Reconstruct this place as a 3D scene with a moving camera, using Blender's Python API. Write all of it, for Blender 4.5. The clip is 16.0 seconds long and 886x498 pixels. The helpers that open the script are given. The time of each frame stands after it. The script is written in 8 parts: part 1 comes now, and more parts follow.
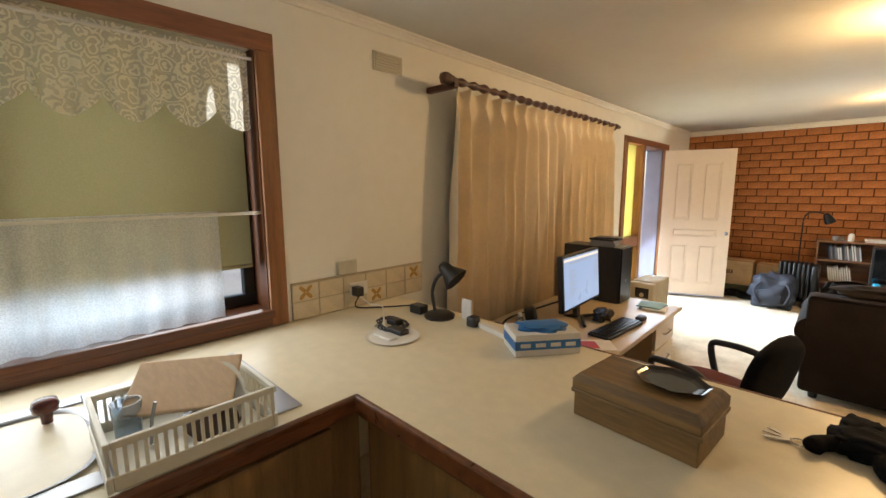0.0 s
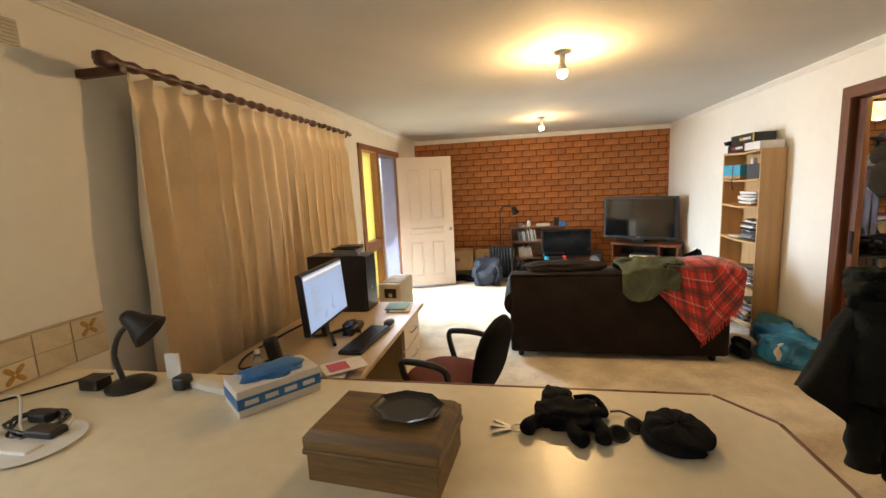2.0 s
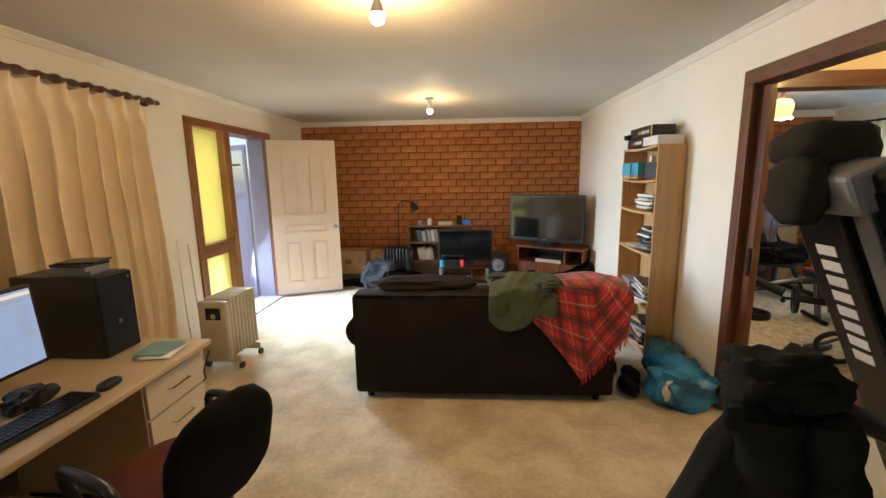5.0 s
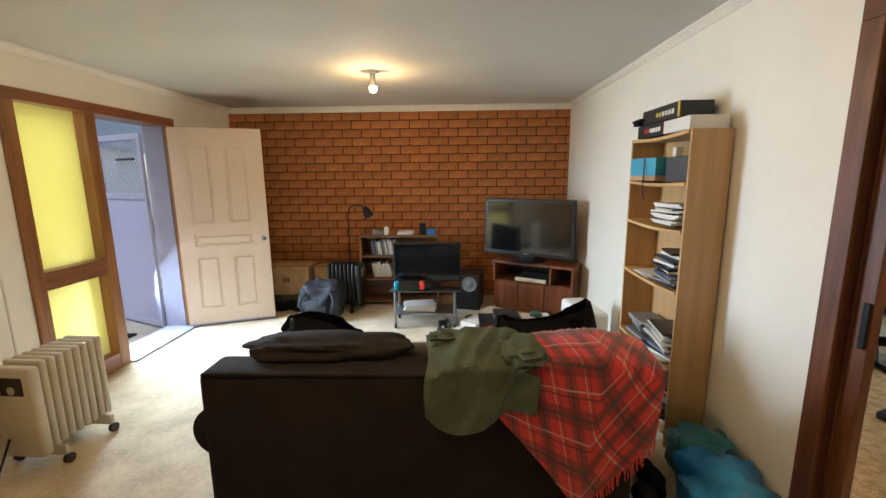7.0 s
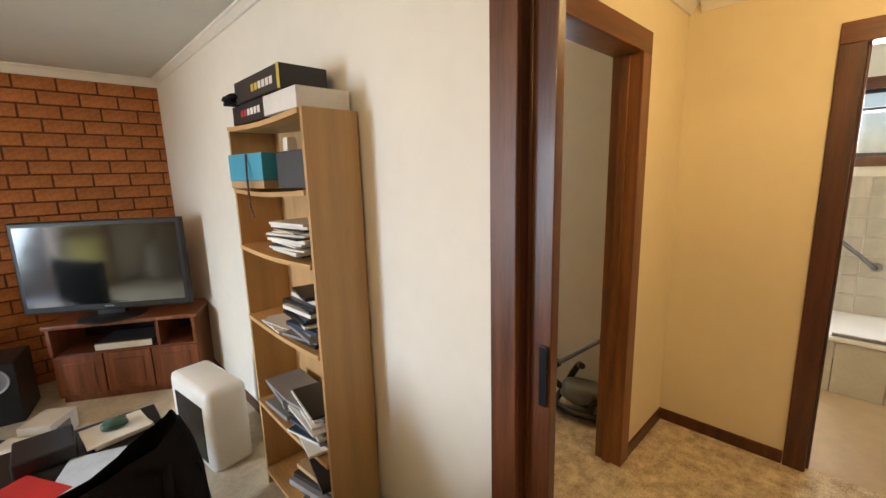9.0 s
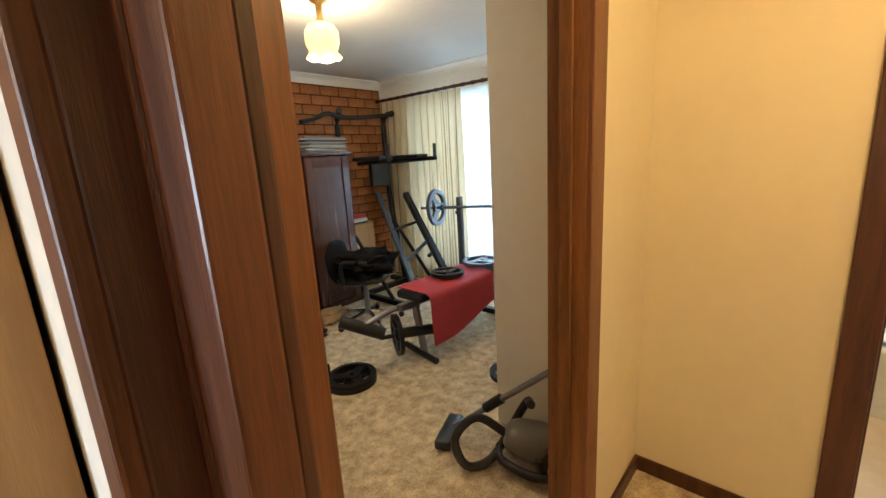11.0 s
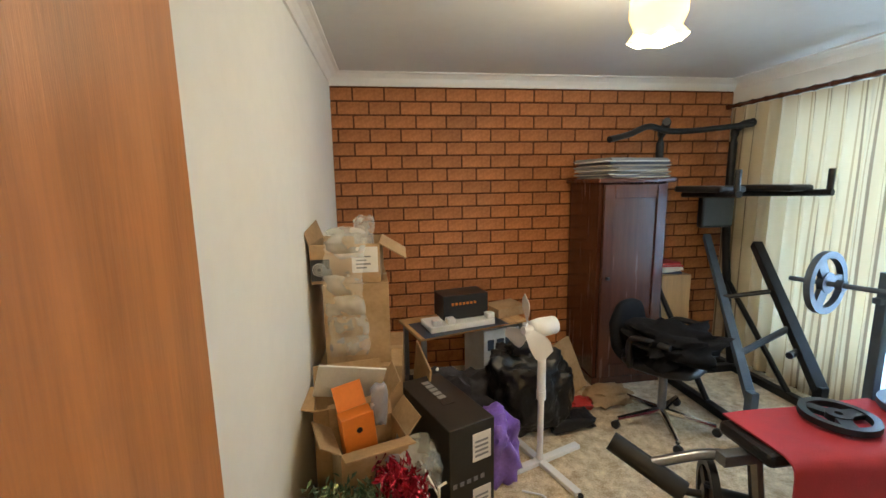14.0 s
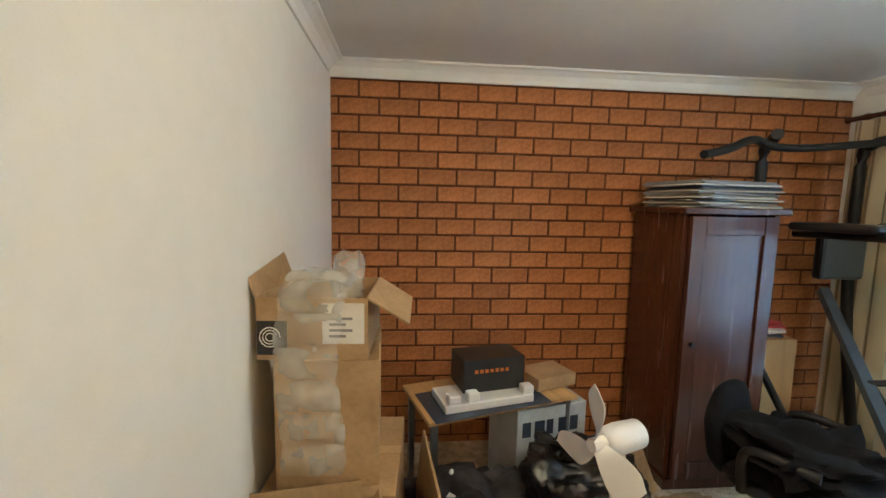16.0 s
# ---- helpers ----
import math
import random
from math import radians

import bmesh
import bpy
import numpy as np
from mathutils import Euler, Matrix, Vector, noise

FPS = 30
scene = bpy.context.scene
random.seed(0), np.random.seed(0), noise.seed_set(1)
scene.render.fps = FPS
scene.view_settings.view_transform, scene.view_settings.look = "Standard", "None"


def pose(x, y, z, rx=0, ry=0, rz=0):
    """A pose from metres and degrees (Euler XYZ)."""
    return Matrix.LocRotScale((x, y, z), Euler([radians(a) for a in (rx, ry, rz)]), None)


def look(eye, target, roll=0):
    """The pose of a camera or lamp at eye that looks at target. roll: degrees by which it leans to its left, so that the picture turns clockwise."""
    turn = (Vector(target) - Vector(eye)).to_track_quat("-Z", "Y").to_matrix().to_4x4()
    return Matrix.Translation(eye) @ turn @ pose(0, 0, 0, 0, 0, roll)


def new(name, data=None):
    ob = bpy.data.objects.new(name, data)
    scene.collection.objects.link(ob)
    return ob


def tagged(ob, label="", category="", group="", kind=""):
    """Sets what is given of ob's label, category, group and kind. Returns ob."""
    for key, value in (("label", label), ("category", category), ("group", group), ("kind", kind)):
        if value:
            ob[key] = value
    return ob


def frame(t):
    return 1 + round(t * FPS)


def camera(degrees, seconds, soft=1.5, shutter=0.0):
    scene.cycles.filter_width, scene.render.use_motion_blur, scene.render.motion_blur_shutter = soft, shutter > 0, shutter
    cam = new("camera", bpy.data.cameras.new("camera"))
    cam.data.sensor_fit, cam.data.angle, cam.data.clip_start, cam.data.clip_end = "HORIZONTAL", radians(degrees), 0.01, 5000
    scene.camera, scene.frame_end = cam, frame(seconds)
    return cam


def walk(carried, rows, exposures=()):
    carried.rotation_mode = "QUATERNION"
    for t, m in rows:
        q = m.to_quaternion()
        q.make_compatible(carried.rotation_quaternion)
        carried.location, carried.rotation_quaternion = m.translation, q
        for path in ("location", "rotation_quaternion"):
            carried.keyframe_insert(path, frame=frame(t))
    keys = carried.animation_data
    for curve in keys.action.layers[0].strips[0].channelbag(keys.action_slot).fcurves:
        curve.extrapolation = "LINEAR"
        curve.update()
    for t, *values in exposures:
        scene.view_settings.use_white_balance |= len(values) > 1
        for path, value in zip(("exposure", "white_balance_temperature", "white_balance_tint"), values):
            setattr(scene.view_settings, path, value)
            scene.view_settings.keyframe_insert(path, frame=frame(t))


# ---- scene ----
cam = camera(94.1, 16.0)
PATH = [
    (0, (0.15, -0.1, 1.535), (-1.226, 1.322, 1.246), -0.2),
    (0.5, (0.084, 0.007, 1.521), (-1.002, 1.664, 1.241), -1.0),
    (1, (0.038, 0.058, 1.522), (-0.776, 1.864, 1.244), -1.7),
    (1.5, (0.017, 0.08, 1.539), (-0.557, 1.974, 1.249), -2.4),
    (2, (0.152, 0.153, 1.554), (-0.228, 2.095, 1.265), -2.8),
    (2.5, (0.345, 0.262, 1.545), (0.119, 2.228, 1.255), -2.8),
    (3, (0.458, 0.368, 1.554), (0.335, 2.342, 1.256), -2.3),
    (3.5, (0.506, 0.499, 1.554), (0.434, 2.476, 1.26), -1.8),
    (4, (0.568, 0.672, 1.551), (0.505, 2.647, 1.242), -1.4),
    (6.5, (1.143, 1.945, 1.552), (0.923, 3.9, 1.19), -0.5),
    (7, (1.086, 2.248, 1.553), (1.028, 4.216, 1.204), -0.6),
    (7.5, (1.161, 2.534, 1.552), (1.384, 4.493, 1.217), -0.6),
    (8, (1.362, 2.772, 1.553), (1.965, 4.652, 1.231), -0.8),
    (8.5, (1.5, 2.933, 1.548), (2.515, 4.625, 1.22), -0.9),
    (9, (1.641, 3.123, 1.551), (3.007, 4.539, 1.19), -1.5),
    (9.5, (1.835, 3.19, 1.523), (3.389, 4.384, 1.122), -2.2),
    (12, (2.733, 3.629, 1.455), (3.893, 5.196, 1.004), -4.5),
    (12.5, (2.795, 3.745, 1.478), (3.67, 5.492, 1.048), -3.6),
    (13, (2.834, 3.879, 1.521), (3.462, 5.741, 1.149), -2.6),
    (13.5, (2.883, 3.993, 1.55), (3.306, 5.92, 1.222), -1.8),
    (14, (2.985, 4.162, 1.565), (3.253, 6.12, 1.253), -1.0),
    (14.5, (3.061, 4.328, 1.547), (3.226, 6.301, 1.264), -0.3),
    (15, (3.034, 4.542, 1.55), (3.153, 6.521, 1.288), 0.3),
    (15.5, (3.025, 4.74, 1.571), (3.136, 6.722, 1.33), 0.9),
    (16, (3.065, 4.921, 1.575), (3.238, 6.901, 1.358), 1.2),
]
walk(cam, [(t, look(eye, target, roll)) for t, eye, target, roll in PATH],
     exposures=[(0.0, 0.36, 6500, 11), (3.0, 0.25, 6600, 12), (4.0, 0.08, 6550, 12), (6.5, -0.05, 6200, 9), (7.5, -0.1, 6200, 9), (8.5, -0.05, 6550, 12),
                (9.5, -0.1, 6650, 12), (12.0, 0.5, 6300, 10), (13.0, 0.5, 6000, 9), (14.0, 0.52, 5900, 9), (16.0, 0.5, 5850, 8)])


# ---------- world, sun and lamps ----------
world = bpy.data.worlds.new("world")
scene.world = world
world.use_nodes = True
wn = world.node_tree
sky = wn.nodes.new("ShaderNodeTexSky")
sky.sky_type = 'NISHITA'
sky.sun_disc = False
sky.sun_elevation = radians(38)
sky.sun_rotation = radians(180)
wn.links.new(sky.outputs[0], wn.nodes["Background"].inputs[0])
wn.nodes["Background"].inputs[1].default_value = 0.15

sun = new("sun", bpy.data.lights.new("sun", 'SUN'))
sun.data.energy, sun.data.angle, sun.data.color = 3.0, radians(12), (1, 0.96, 0.9)
sun.matrix_world = look((0, 0, 10), (0.0, 7.0, 0))


def area_lamp(name, eye, target, w, h, energy, color):
    la = bpy.data.lights.new(name, 'AREA')
    la.shape, la.size, la.size_y, la.energy, la.color = 'RECTANGLE', w, h, energy, color
    ob = new(name, la)
    ob.matrix_world = look(eye, target)
    return ob


def bulb_lamp(name, x, y, z, energy, color, radius=0.035):
    la = bpy.data.lights.new(name, 'POINT')
    la.energy, la.color, la.shadow_soft_size = energy, color, radius
    ob = new(name, la)
    ob.location = (x, y, z)
    return ob


WARM = (1.0, 0.63, 0.27)
area_lamp("door_daylight", (-1.88, 5.90, 1.15), (0.6, 5.05, -0.2), 0.72, 1.8, 96, (0.70, 0.85, 1.0)).data.spread = radians(112)
area_lamp("sidelight_daylight", (-1.96, 5.15, 1.1), (2, 5.15, 0.9), 0.5, 1.8, 9, (1.0, 0.95, 0.7))
area_lamp("kitchen_daylight", (-1.69, -0.1, 1.5), (1, 0.1, 1.5), 1.5, 1.1, 11, (0.94, 0.96, 0.95))
area_lamp("kitchen_sky", (-2.1, -0.25, 1.5), (1, -0.25, 1.3), 1.25, 1.1, 30, (0.76, 0.91, 1.0))
area_lamp("bedroom_daylight", (6.35, 5.9, 1.2), (3, 5.9, 1.2), 2.0, 1.7, 165, (0.64, 0.83, 1.0))
area_lamp("bathroom_daylight", (6.12, 3.1, 1.84), (4.4, 3.1, 0.9), 0.8, 0.45, 58, (0.9, 0.95, 1.0))
bulb_lamp("bulb_light", 0.43, 3.1, 2.262, 50, WARM, 0.03)
bulb_lamp("bulb_light", 0.42, 5.8, 2.262, 22, WARM, 0.03)
bulb_lamp("hall_light", 3.35, 2.95, 2.262, 25, (1.0, 0.66, 0.28), 0.03)
bulb_lamp("bedroom_light", 4.0, 5.66, 2.15, 20, (1.0, 0.80, 0.52), 0.07)


# ---------- materials ----------
def mat(name, color, rough=0.6, metal=0.0, vary=0.12, scale=8.0, bump=0.0, bscale=120.0, color2=None, stretch=None,
        emit=None, trans=0.0, random_tint=0.0, spec=None, alpha=None, detail=4.0, sheen=0.0, coat=0.0):
    m = bpy.data.materials.new(name)
    m.use_nodes = True
    nt = m.node_tree
    b = nt.nodes["Principled BSDF"]
    L = nt.links.new
    b.inputs["Roughness"].default_value, b.inputs["Metallic"].default_value = rough, metal
    if spec is None and rough >= 0.85:
        spec = 0.15
    if spec is not None:
        b.inputs["Specular IOR Level"].default_value = spec
    if sheen:
        b.inputs["Sheen Weight"].default_value = sheen
    if coat:
        b.inputs["Coat Weight"].default_value = coat
        b.inputs["Coat Roughness"].default_value = 0.12
    tc = nt.nodes.new("ShaderNodeTexCoord")
    mp = nt.nodes.new("ShaderNodeMapping")
    if stretch:
        mp.inputs["Scale"].default_value = stretch
    L(tc.outputs["Object"], mp.inputs[0])
    nz = nt.nodes.new("ShaderNodeTexNoise")
    nz.inputs["Scale"].default_value, nz.inputs["Detail"].default_value = scale, detail
    nz.inputs["Roughness"].default_value = 0.68 if detail > 6 else 0.5
    L(mp.outputs[0], nz.inputs["Vector"])
    fine = nt.nodes.new("ShaderNodeTexNoise")
    fine.inputs["Scale"].default_value, fine.inputs["Detail"].default_value = scale * 9, 3
    L(mp.outputs[0], fine.inputs["Vector"])
    add = nt.nodes.new("ShaderNodeMath")
    add.operation = 'MULTIPLY_ADD'
    L(fine.outputs[0], add.inputs[0])
    add.inputs[1].default_value = 0.45
    sub = nt.nodes.new("ShaderNodeMath")
    sub.operation = 'SUBTRACT'
    L(nz.outputs[0], sub.inputs[0])
    sub.inputs[1].default_value = 0.22
    L(sub.outputs[0], add.inputs[2])
    ramp = nt.nodes.new("ShaderNodeValToRGB")
    c1 = [max(0, c * (1 - vary)) for c in color]
    c2 = list(color2) if color2 else [min(1, c * (1 + vary)) for c in color]
    ramp.color_ramp.elements[0].color, ramp.color_ramp.elements[1].color = (*c1, 1), (*c2, 1)
    ramp.color_ramp.elements[0].position, ramp.color_ramp.elements[1].position = 0.32, 0.68
    L(add.outputs[0], ramp.inputs[0])
    col = ramp.outputs[0]
    if random_tint:
        info = nt.nodes.new("ShaderNodeObjectInfo")
        hsv = nt.nodes.new("ShaderNodeHueSaturation")
        mr = nt.nodes.new("ShaderNodeMapRange")
        mr.inputs[3].default_value, mr.inputs[4].default_value = 1 - random_tint, 1 + random_tint
        L(info.outputs["Random"], mr.inputs[0])
        L(mr.outputs[0], hsv.inputs["Value"])
        L(col, hsv.inputs["Color"])
        col = hsv.outputs[0]
    L(col, b.inputs["Base Color"])
    rr = nt.nodes.new("ShaderNodeMapRange")
    rr.inputs[3].default_value, rr.inputs[4].default_value = max(0.02, rough - 0.08), min(1, rough + 0.08)
    L(nz.outputs[0], rr.inputs[0])
    L(rr.outputs[0], b.inputs["Roughness"])
    if bump:
        bn = nt.nodes.new("ShaderNodeTexNoise")
        bn.inputs["Scale"].default_value, bn.inputs["Detail"].default_value = bscale, 3
        L(mp.outputs[0], bn.inputs["Vector"])
        bp = nt.nodes.new("ShaderNodeBump")
        bp.inputs["Strength"].default_value, bp.inputs["Distance"].default_value = bump, 0.006
        L(bn.outputs[0], bp.inputs["Height"])
        L(bp.outputs[0], b.inputs["Normal"])
    if emit:
        b.inputs["Emission Color"].default_value, b.inputs["Emission Strength"].default_value = (*emit[0], 1), emit[1]
    if trans:
        b.inputs["Transmission Weight"].default_value = trans
    if alpha is not None:
        b.inputs["Alpha"].default_value = alpha
    return m


def cloth_sheer(name, color, alpha, translucent):
    """Thin cloth: part see-through, part lit from behind."""
    m = bpy.data.materials.new(name)
    m.use_nodes = True
    nt = m.node_tree
    L = nt.links.new
    out = nt.nodes["Material Output"]
    b = nt.nodes["Principled BSDF"]
    b.inputs["Base Color"].default_value, b.inputs["Roughness"].default_value = (*color, 1), 0.9
    tr = nt.nodes.new("ShaderNodeBsdfTranslucent")
    tr.inputs[0].default_value = (*color, 1)
    mx = nt.nodes.new("ShaderNodeMixShader")
    mx.inputs[0].default_value = translucent
    L(b.outputs[0], mx.inputs[1])
    L(tr.outputs[0], mx.inputs[2])
    tp = nt.nodes.new("ShaderNodeBsdfTransparent")
    m2 = nt.nodes.new("ShaderNodeMixShader")
    nz = nt.nodes.new("ShaderNodeTexVoronoi")
    nz.inputs["Scale"].default_value = 190
    tc = nt.nodes.new("ShaderNodeTexCoord")
    L(tc.outputs["Object"], nz.inputs["Vector"])
    mr = nt.nodes.new("ShaderNodeMapRange")
    mr.inputs[1].default_value, mr.inputs[2].default_value = 0.1, 0.7
    mr.inputs[3].default_value, mr.inputs[4].default_value = max(0, alpha - 0.1), min(1, alpha + 0.1)
    L(nz.outputs["Distance"], mr.inputs[0])
    L(mr.outputs[0], m2.inputs[0])
    L(tp.outputs[0], m2.inputs[1])
    L(mx.outputs[0], m2.inputs[2])
    L(m2.outputs[0], out.inputs["Surface"])
    return m


def lace(name, color):
    """Lace: a fine net that thickens into closed petals and rings."""
    m = cloth_sheer(name, color, 0.74, 0.35)
    nt = m.node_tree
    L = nt.links.new
    tc = nt.nodes.new("ShaderNodeTexCoord")
    warp = nt.nodes.new("ShaderNodeTexNoise")
    warp.inputs["Scale"].default_value = 26
    L(tc.outputs["Object"], warp.inputs["Vector"])
    mixv = nt.nodes.new("ShaderNodeMix")
    mixv.data_type = 'VECTOR'
    mixv.inputs[0].default_value = 0.045
    L(tc.outputs["Object"], mixv.inputs[4])
    L(warp.outputs["Color"], mixv.inputs[5])
    cell = nt.nodes.new("ShaderNodeTexVoronoi")
    cell.inputs["Scale"].default_value = 21
    L(mixv.outputs[1], cell.inputs["Vector"])
    rings = nt.nodes.new("ShaderNodeMath")
    rings.operation = 'SINE'
    mul = nt.nodes.new("ShaderNodeMath")
    mul.operation = 'MULTIPLY'
    mul.inputs[1].default_value = 21.0
    L(cell.outputs["Distance"], mul.inputs[0])
    L(mul.outputs[0], rings.inputs[0])
    span = nt.nodes.new("ShaderNodeMapRange")
    span.inputs[1].default_value, span.inputs[2].default_value = -0.2, 0.5
    span.inputs[3].default_value, span.inputs[4].default_value = 0.62, 0.99
    L(rings.outputs[0], span.inputs[0])
    outer = nt.nodes["Material Output"].inputs["Surface"].links[0].from_node
    L(span.outputs[0], outer.inputs[0])
    return m


def film(name):
    """Clear plastic film: mostly see-through, with a milky gloss."""
    m = bpy.data.materials.new(name)
    m.use_nodes = True
    nt = m.node_tree
    L = nt.links.new
    b = nt.nodes["Principled BSDF"]
    b.inputs["Base Color"].default_value, b.inputs["Roughness"].default_value = (0.78, 0.79, 0.76, 1), 0.22
    tp = nt.nodes.new("ShaderNodeBsdfTransparent")
    mx = nt.nodes.new("ShaderNodeMixShader")
    nz = nt.nodes.new("ShaderNodeTexNoise")
    nz.inputs["Scale"].default_value = 9
    tc = nt.nodes.new("ShaderNodeTexCoord")
    L(tc.outputs["Object"], nz.inputs["Vector"])
    mr = nt.nodes.new("ShaderNodeMapRange")
    mr.inputs[1].default_value, mr.inputs[2].default_value = 0.35, 0.65
    mr.inputs[3].default_value, mr.inputs[4].default_value = 0.20, 0.44
    L(nz.outputs[0], mr.inputs[0])
    L(mr.outputs[0], mx.inputs[0])
    L(tp.outputs[0], mx.inputs[1])
    L(b.outputs[0], mx.inputs[2])
    L(mx.outputs[0], nt.nodes["Material Output"].inputs["Surface"])
    return m


def wood(name, color, dark=0.55, rough=0.45, along='z', scale=3.0, coat=0.0):
    st = {'x': (0.6, 9, 9), 'y': (9, 0.6, 9), 'z': (9, 9, 0.6)}[along]
    return mat(name, [c * dark for c in color], rough, 0, 0.1, scale, 0.12, 40, color2=color, stretch=st, coat=coat)


def glass(name, color=(1, 1, 1), rough=0.0, alpha=0.12):
    m = bpy.data.materials.new(name)
    m.use_nodes = True
    nt = m.node_tree
    out = nt.nodes["Material Output"]
    tp = nt.nodes.new("ShaderNodeBsdfTransparent")
    tp.inputs[0].default_value = (*color, 1)
    gl = nt.nodes.new("ShaderNodeBsdfGlossy")
    gl.inputs["Roughness"].default_value = rough
    mx = nt.nodes.new("ShaderNodeMixShader")
    fr = nt.nodes.new("ShaderNodeFresnel")
    fr.inputs[0].default_value = 1.45
    nt.links.new(fr.outputs[0], mx.inputs[0])
    nt.links.new(tp.outputs[0], mx.inputs[1])
    nt.links.new(gl.outputs[0], mx.inputs[2])
    nt.links.new(mx.outputs[0], out.inputs["Surface"])
    return m


PLASTER = mat("cream_wall_paint", (0.80, 0.775, 0.70), 0.62, vary=0.03, scale=1.5, bump=0.12, bscale=160)
HALLPAINT = mat("cream_hall_paint", (0.78, 0.68, 0.47), 0.6, vary=0.03, scale=1.5, bump=0.12, bscale=160)
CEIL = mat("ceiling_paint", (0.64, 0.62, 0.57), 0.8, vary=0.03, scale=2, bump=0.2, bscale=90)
CORN = mat("cornice_paint", (0.82, 0.79, 0.72), 0.6, vary=0.03)
CARPET = mat("beige_carpet", (0.54, 0.44, 0.29), 0.95, vary=0.14, scale=4, bump=1.0, bscale=150, color2=(0.70, 0.61, 0.45), sheen=0.3)
CARPET2 = mat("mottled_gold_carpet", (0.40, 0.28, 0.14), 0.95, vary=0.15, scale=14, bump=1.0, bscale=120, color2=(0.84, 0.73, 0.53), sheen=0.3, detail=8)
BRICK = mat("orange_brick", (0.37, 0.125, 0.033), 0.75, vary=0.22, scale=6, bump=0.4, bscale=70, color2=(0.52, 0.20, 0.062), random_tint=0.13)
MORTAR = mat("dark_mortar", (0.12, 0.046, 0.022), 0.9, vary=0.3, scale=30, bump=0.6, bscale=150)
TRIM = wood("stained_trim", (0.165, 0.055, 0.020), 0.5, 0.38, 'z', coat=0.1)
TRIMH = wood("stained_trim_level", (0.165, 0.055, 0.020), 0.5, 0.38, 'y', coat=0.1)
TRIMX = wood("stained_trim_cross", (0.165, 0.055, 0.020), 0.5, 0.38, 'x', coat=0.1)
DARKTRIM = wood("dark_stained_trim", (0.105, 0.034, 0.013), 0.5, 0.38, 'z', coat=0.1)
ORANGEWOOD = wood("orange_veneer", (0.54, 0.225, 0.075), 0.78, 0.4, 'z', 2.0, coat=0.15)
WHITEDOOR = mat("door_paint", (0.62, 0.51, 0.41), 0.45, vary=0.04, scale=3)
LAMINATE = mat("cream_laminate", (0.76, 0.68, 0.50), 0.32, vary=0.04, scale=20)
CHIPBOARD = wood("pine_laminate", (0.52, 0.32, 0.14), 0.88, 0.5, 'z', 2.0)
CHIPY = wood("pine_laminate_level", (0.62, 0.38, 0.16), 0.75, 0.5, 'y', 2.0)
BLACKP = mat("black_plastic", (0.012, 0.012, 0.013), 0.38, vary=0.2, scale=20, bump=0.05)
BLACKM = mat("black_metal", (0.012, 0.012, 0.014), 0.32, 0.3, vary=0.2)
GREYM = mat("grey_metal", (0.25, 0.26, 0.28), 0.35, 0.8)
CHROME = mat("chrome", (0.7, 0.7, 0.72), 0.15, 1.0, vary=0.05)
STEEL = mat("stainless_steel", (0.36, 0.37, 0.39), 0.34, 1.0, vary=0.06, scale=6)
WHITEP = mat("white_plastic", (0.75, 0.73, 0.68), 0.4, vary=0.04)
CARD = mat("brown_cardboard", (0.38, 0.25, 0.13), 0.85, vary=0.1, scale=6, bump=0.1, color2=(0.47, 0.32, 0.18))
PAPER = mat("white_paper", (0.72, 0.70, 0.66), 0.8, vary=0.06, random_tint=0.08)


# ---------- mesh helpers ----------
def box_into(bm, x0, x1, y0, y1, z0, z1, m=None, bevel=0.0):
    r = bmesh.ops.create_cube(bm, size=1.0)
    vs = r["verts"]
    for v in vs:
        v.co = Vector((x0 if v.co.x < 0 else x1, y0 if v.co.y < 0 else y1, z0 if v.co.z < 0 else z1))
    if bevel:
        es = list({e for v in vs for e in v.link_edges})
        r2 = bmesh.ops.bevel(bm, geom=es, offset=bevel, segments=2, profile=0.5, affect='EDGES')
        vs = list({v for f in r2["faces"] for v in f.verts} | {v for v in vs if v.is_valid})
    if m is not None:
        bmesh.ops.transform(bm, matrix=m, verts=vs)
    return vs


def bx(x0, x1, y0, y1, z0, z1, bevel=0.0, m=None):
    bm = bmesh.new()
    box_into(bm, x0, x1, y0, y1, z0, z1, m, bevel)
    return bm


def cyl_into(bm, p, q, r0, r1=None, n=16, cap=True):
    p, q = Vector(p), Vector(q)
    r1 = r0 if r1 is None else r1
    d = q - p
    m = Matrix.Translation((p + q) / 2) @ d.to_track_quat('Z', 'Y').to_matrix().to_4x4()
    return bmesh.ops.create_cone(bm, cap_ends=cap, segments=n, radius1=r0, radius2=r1, depth=d.length, matrix=m)["verts"]


def cy(p, q, r0, r1=None, n=16):
    bm = bmesh.new()
    cyl_into(bm, p, q, r0, r1, n)
    return bm


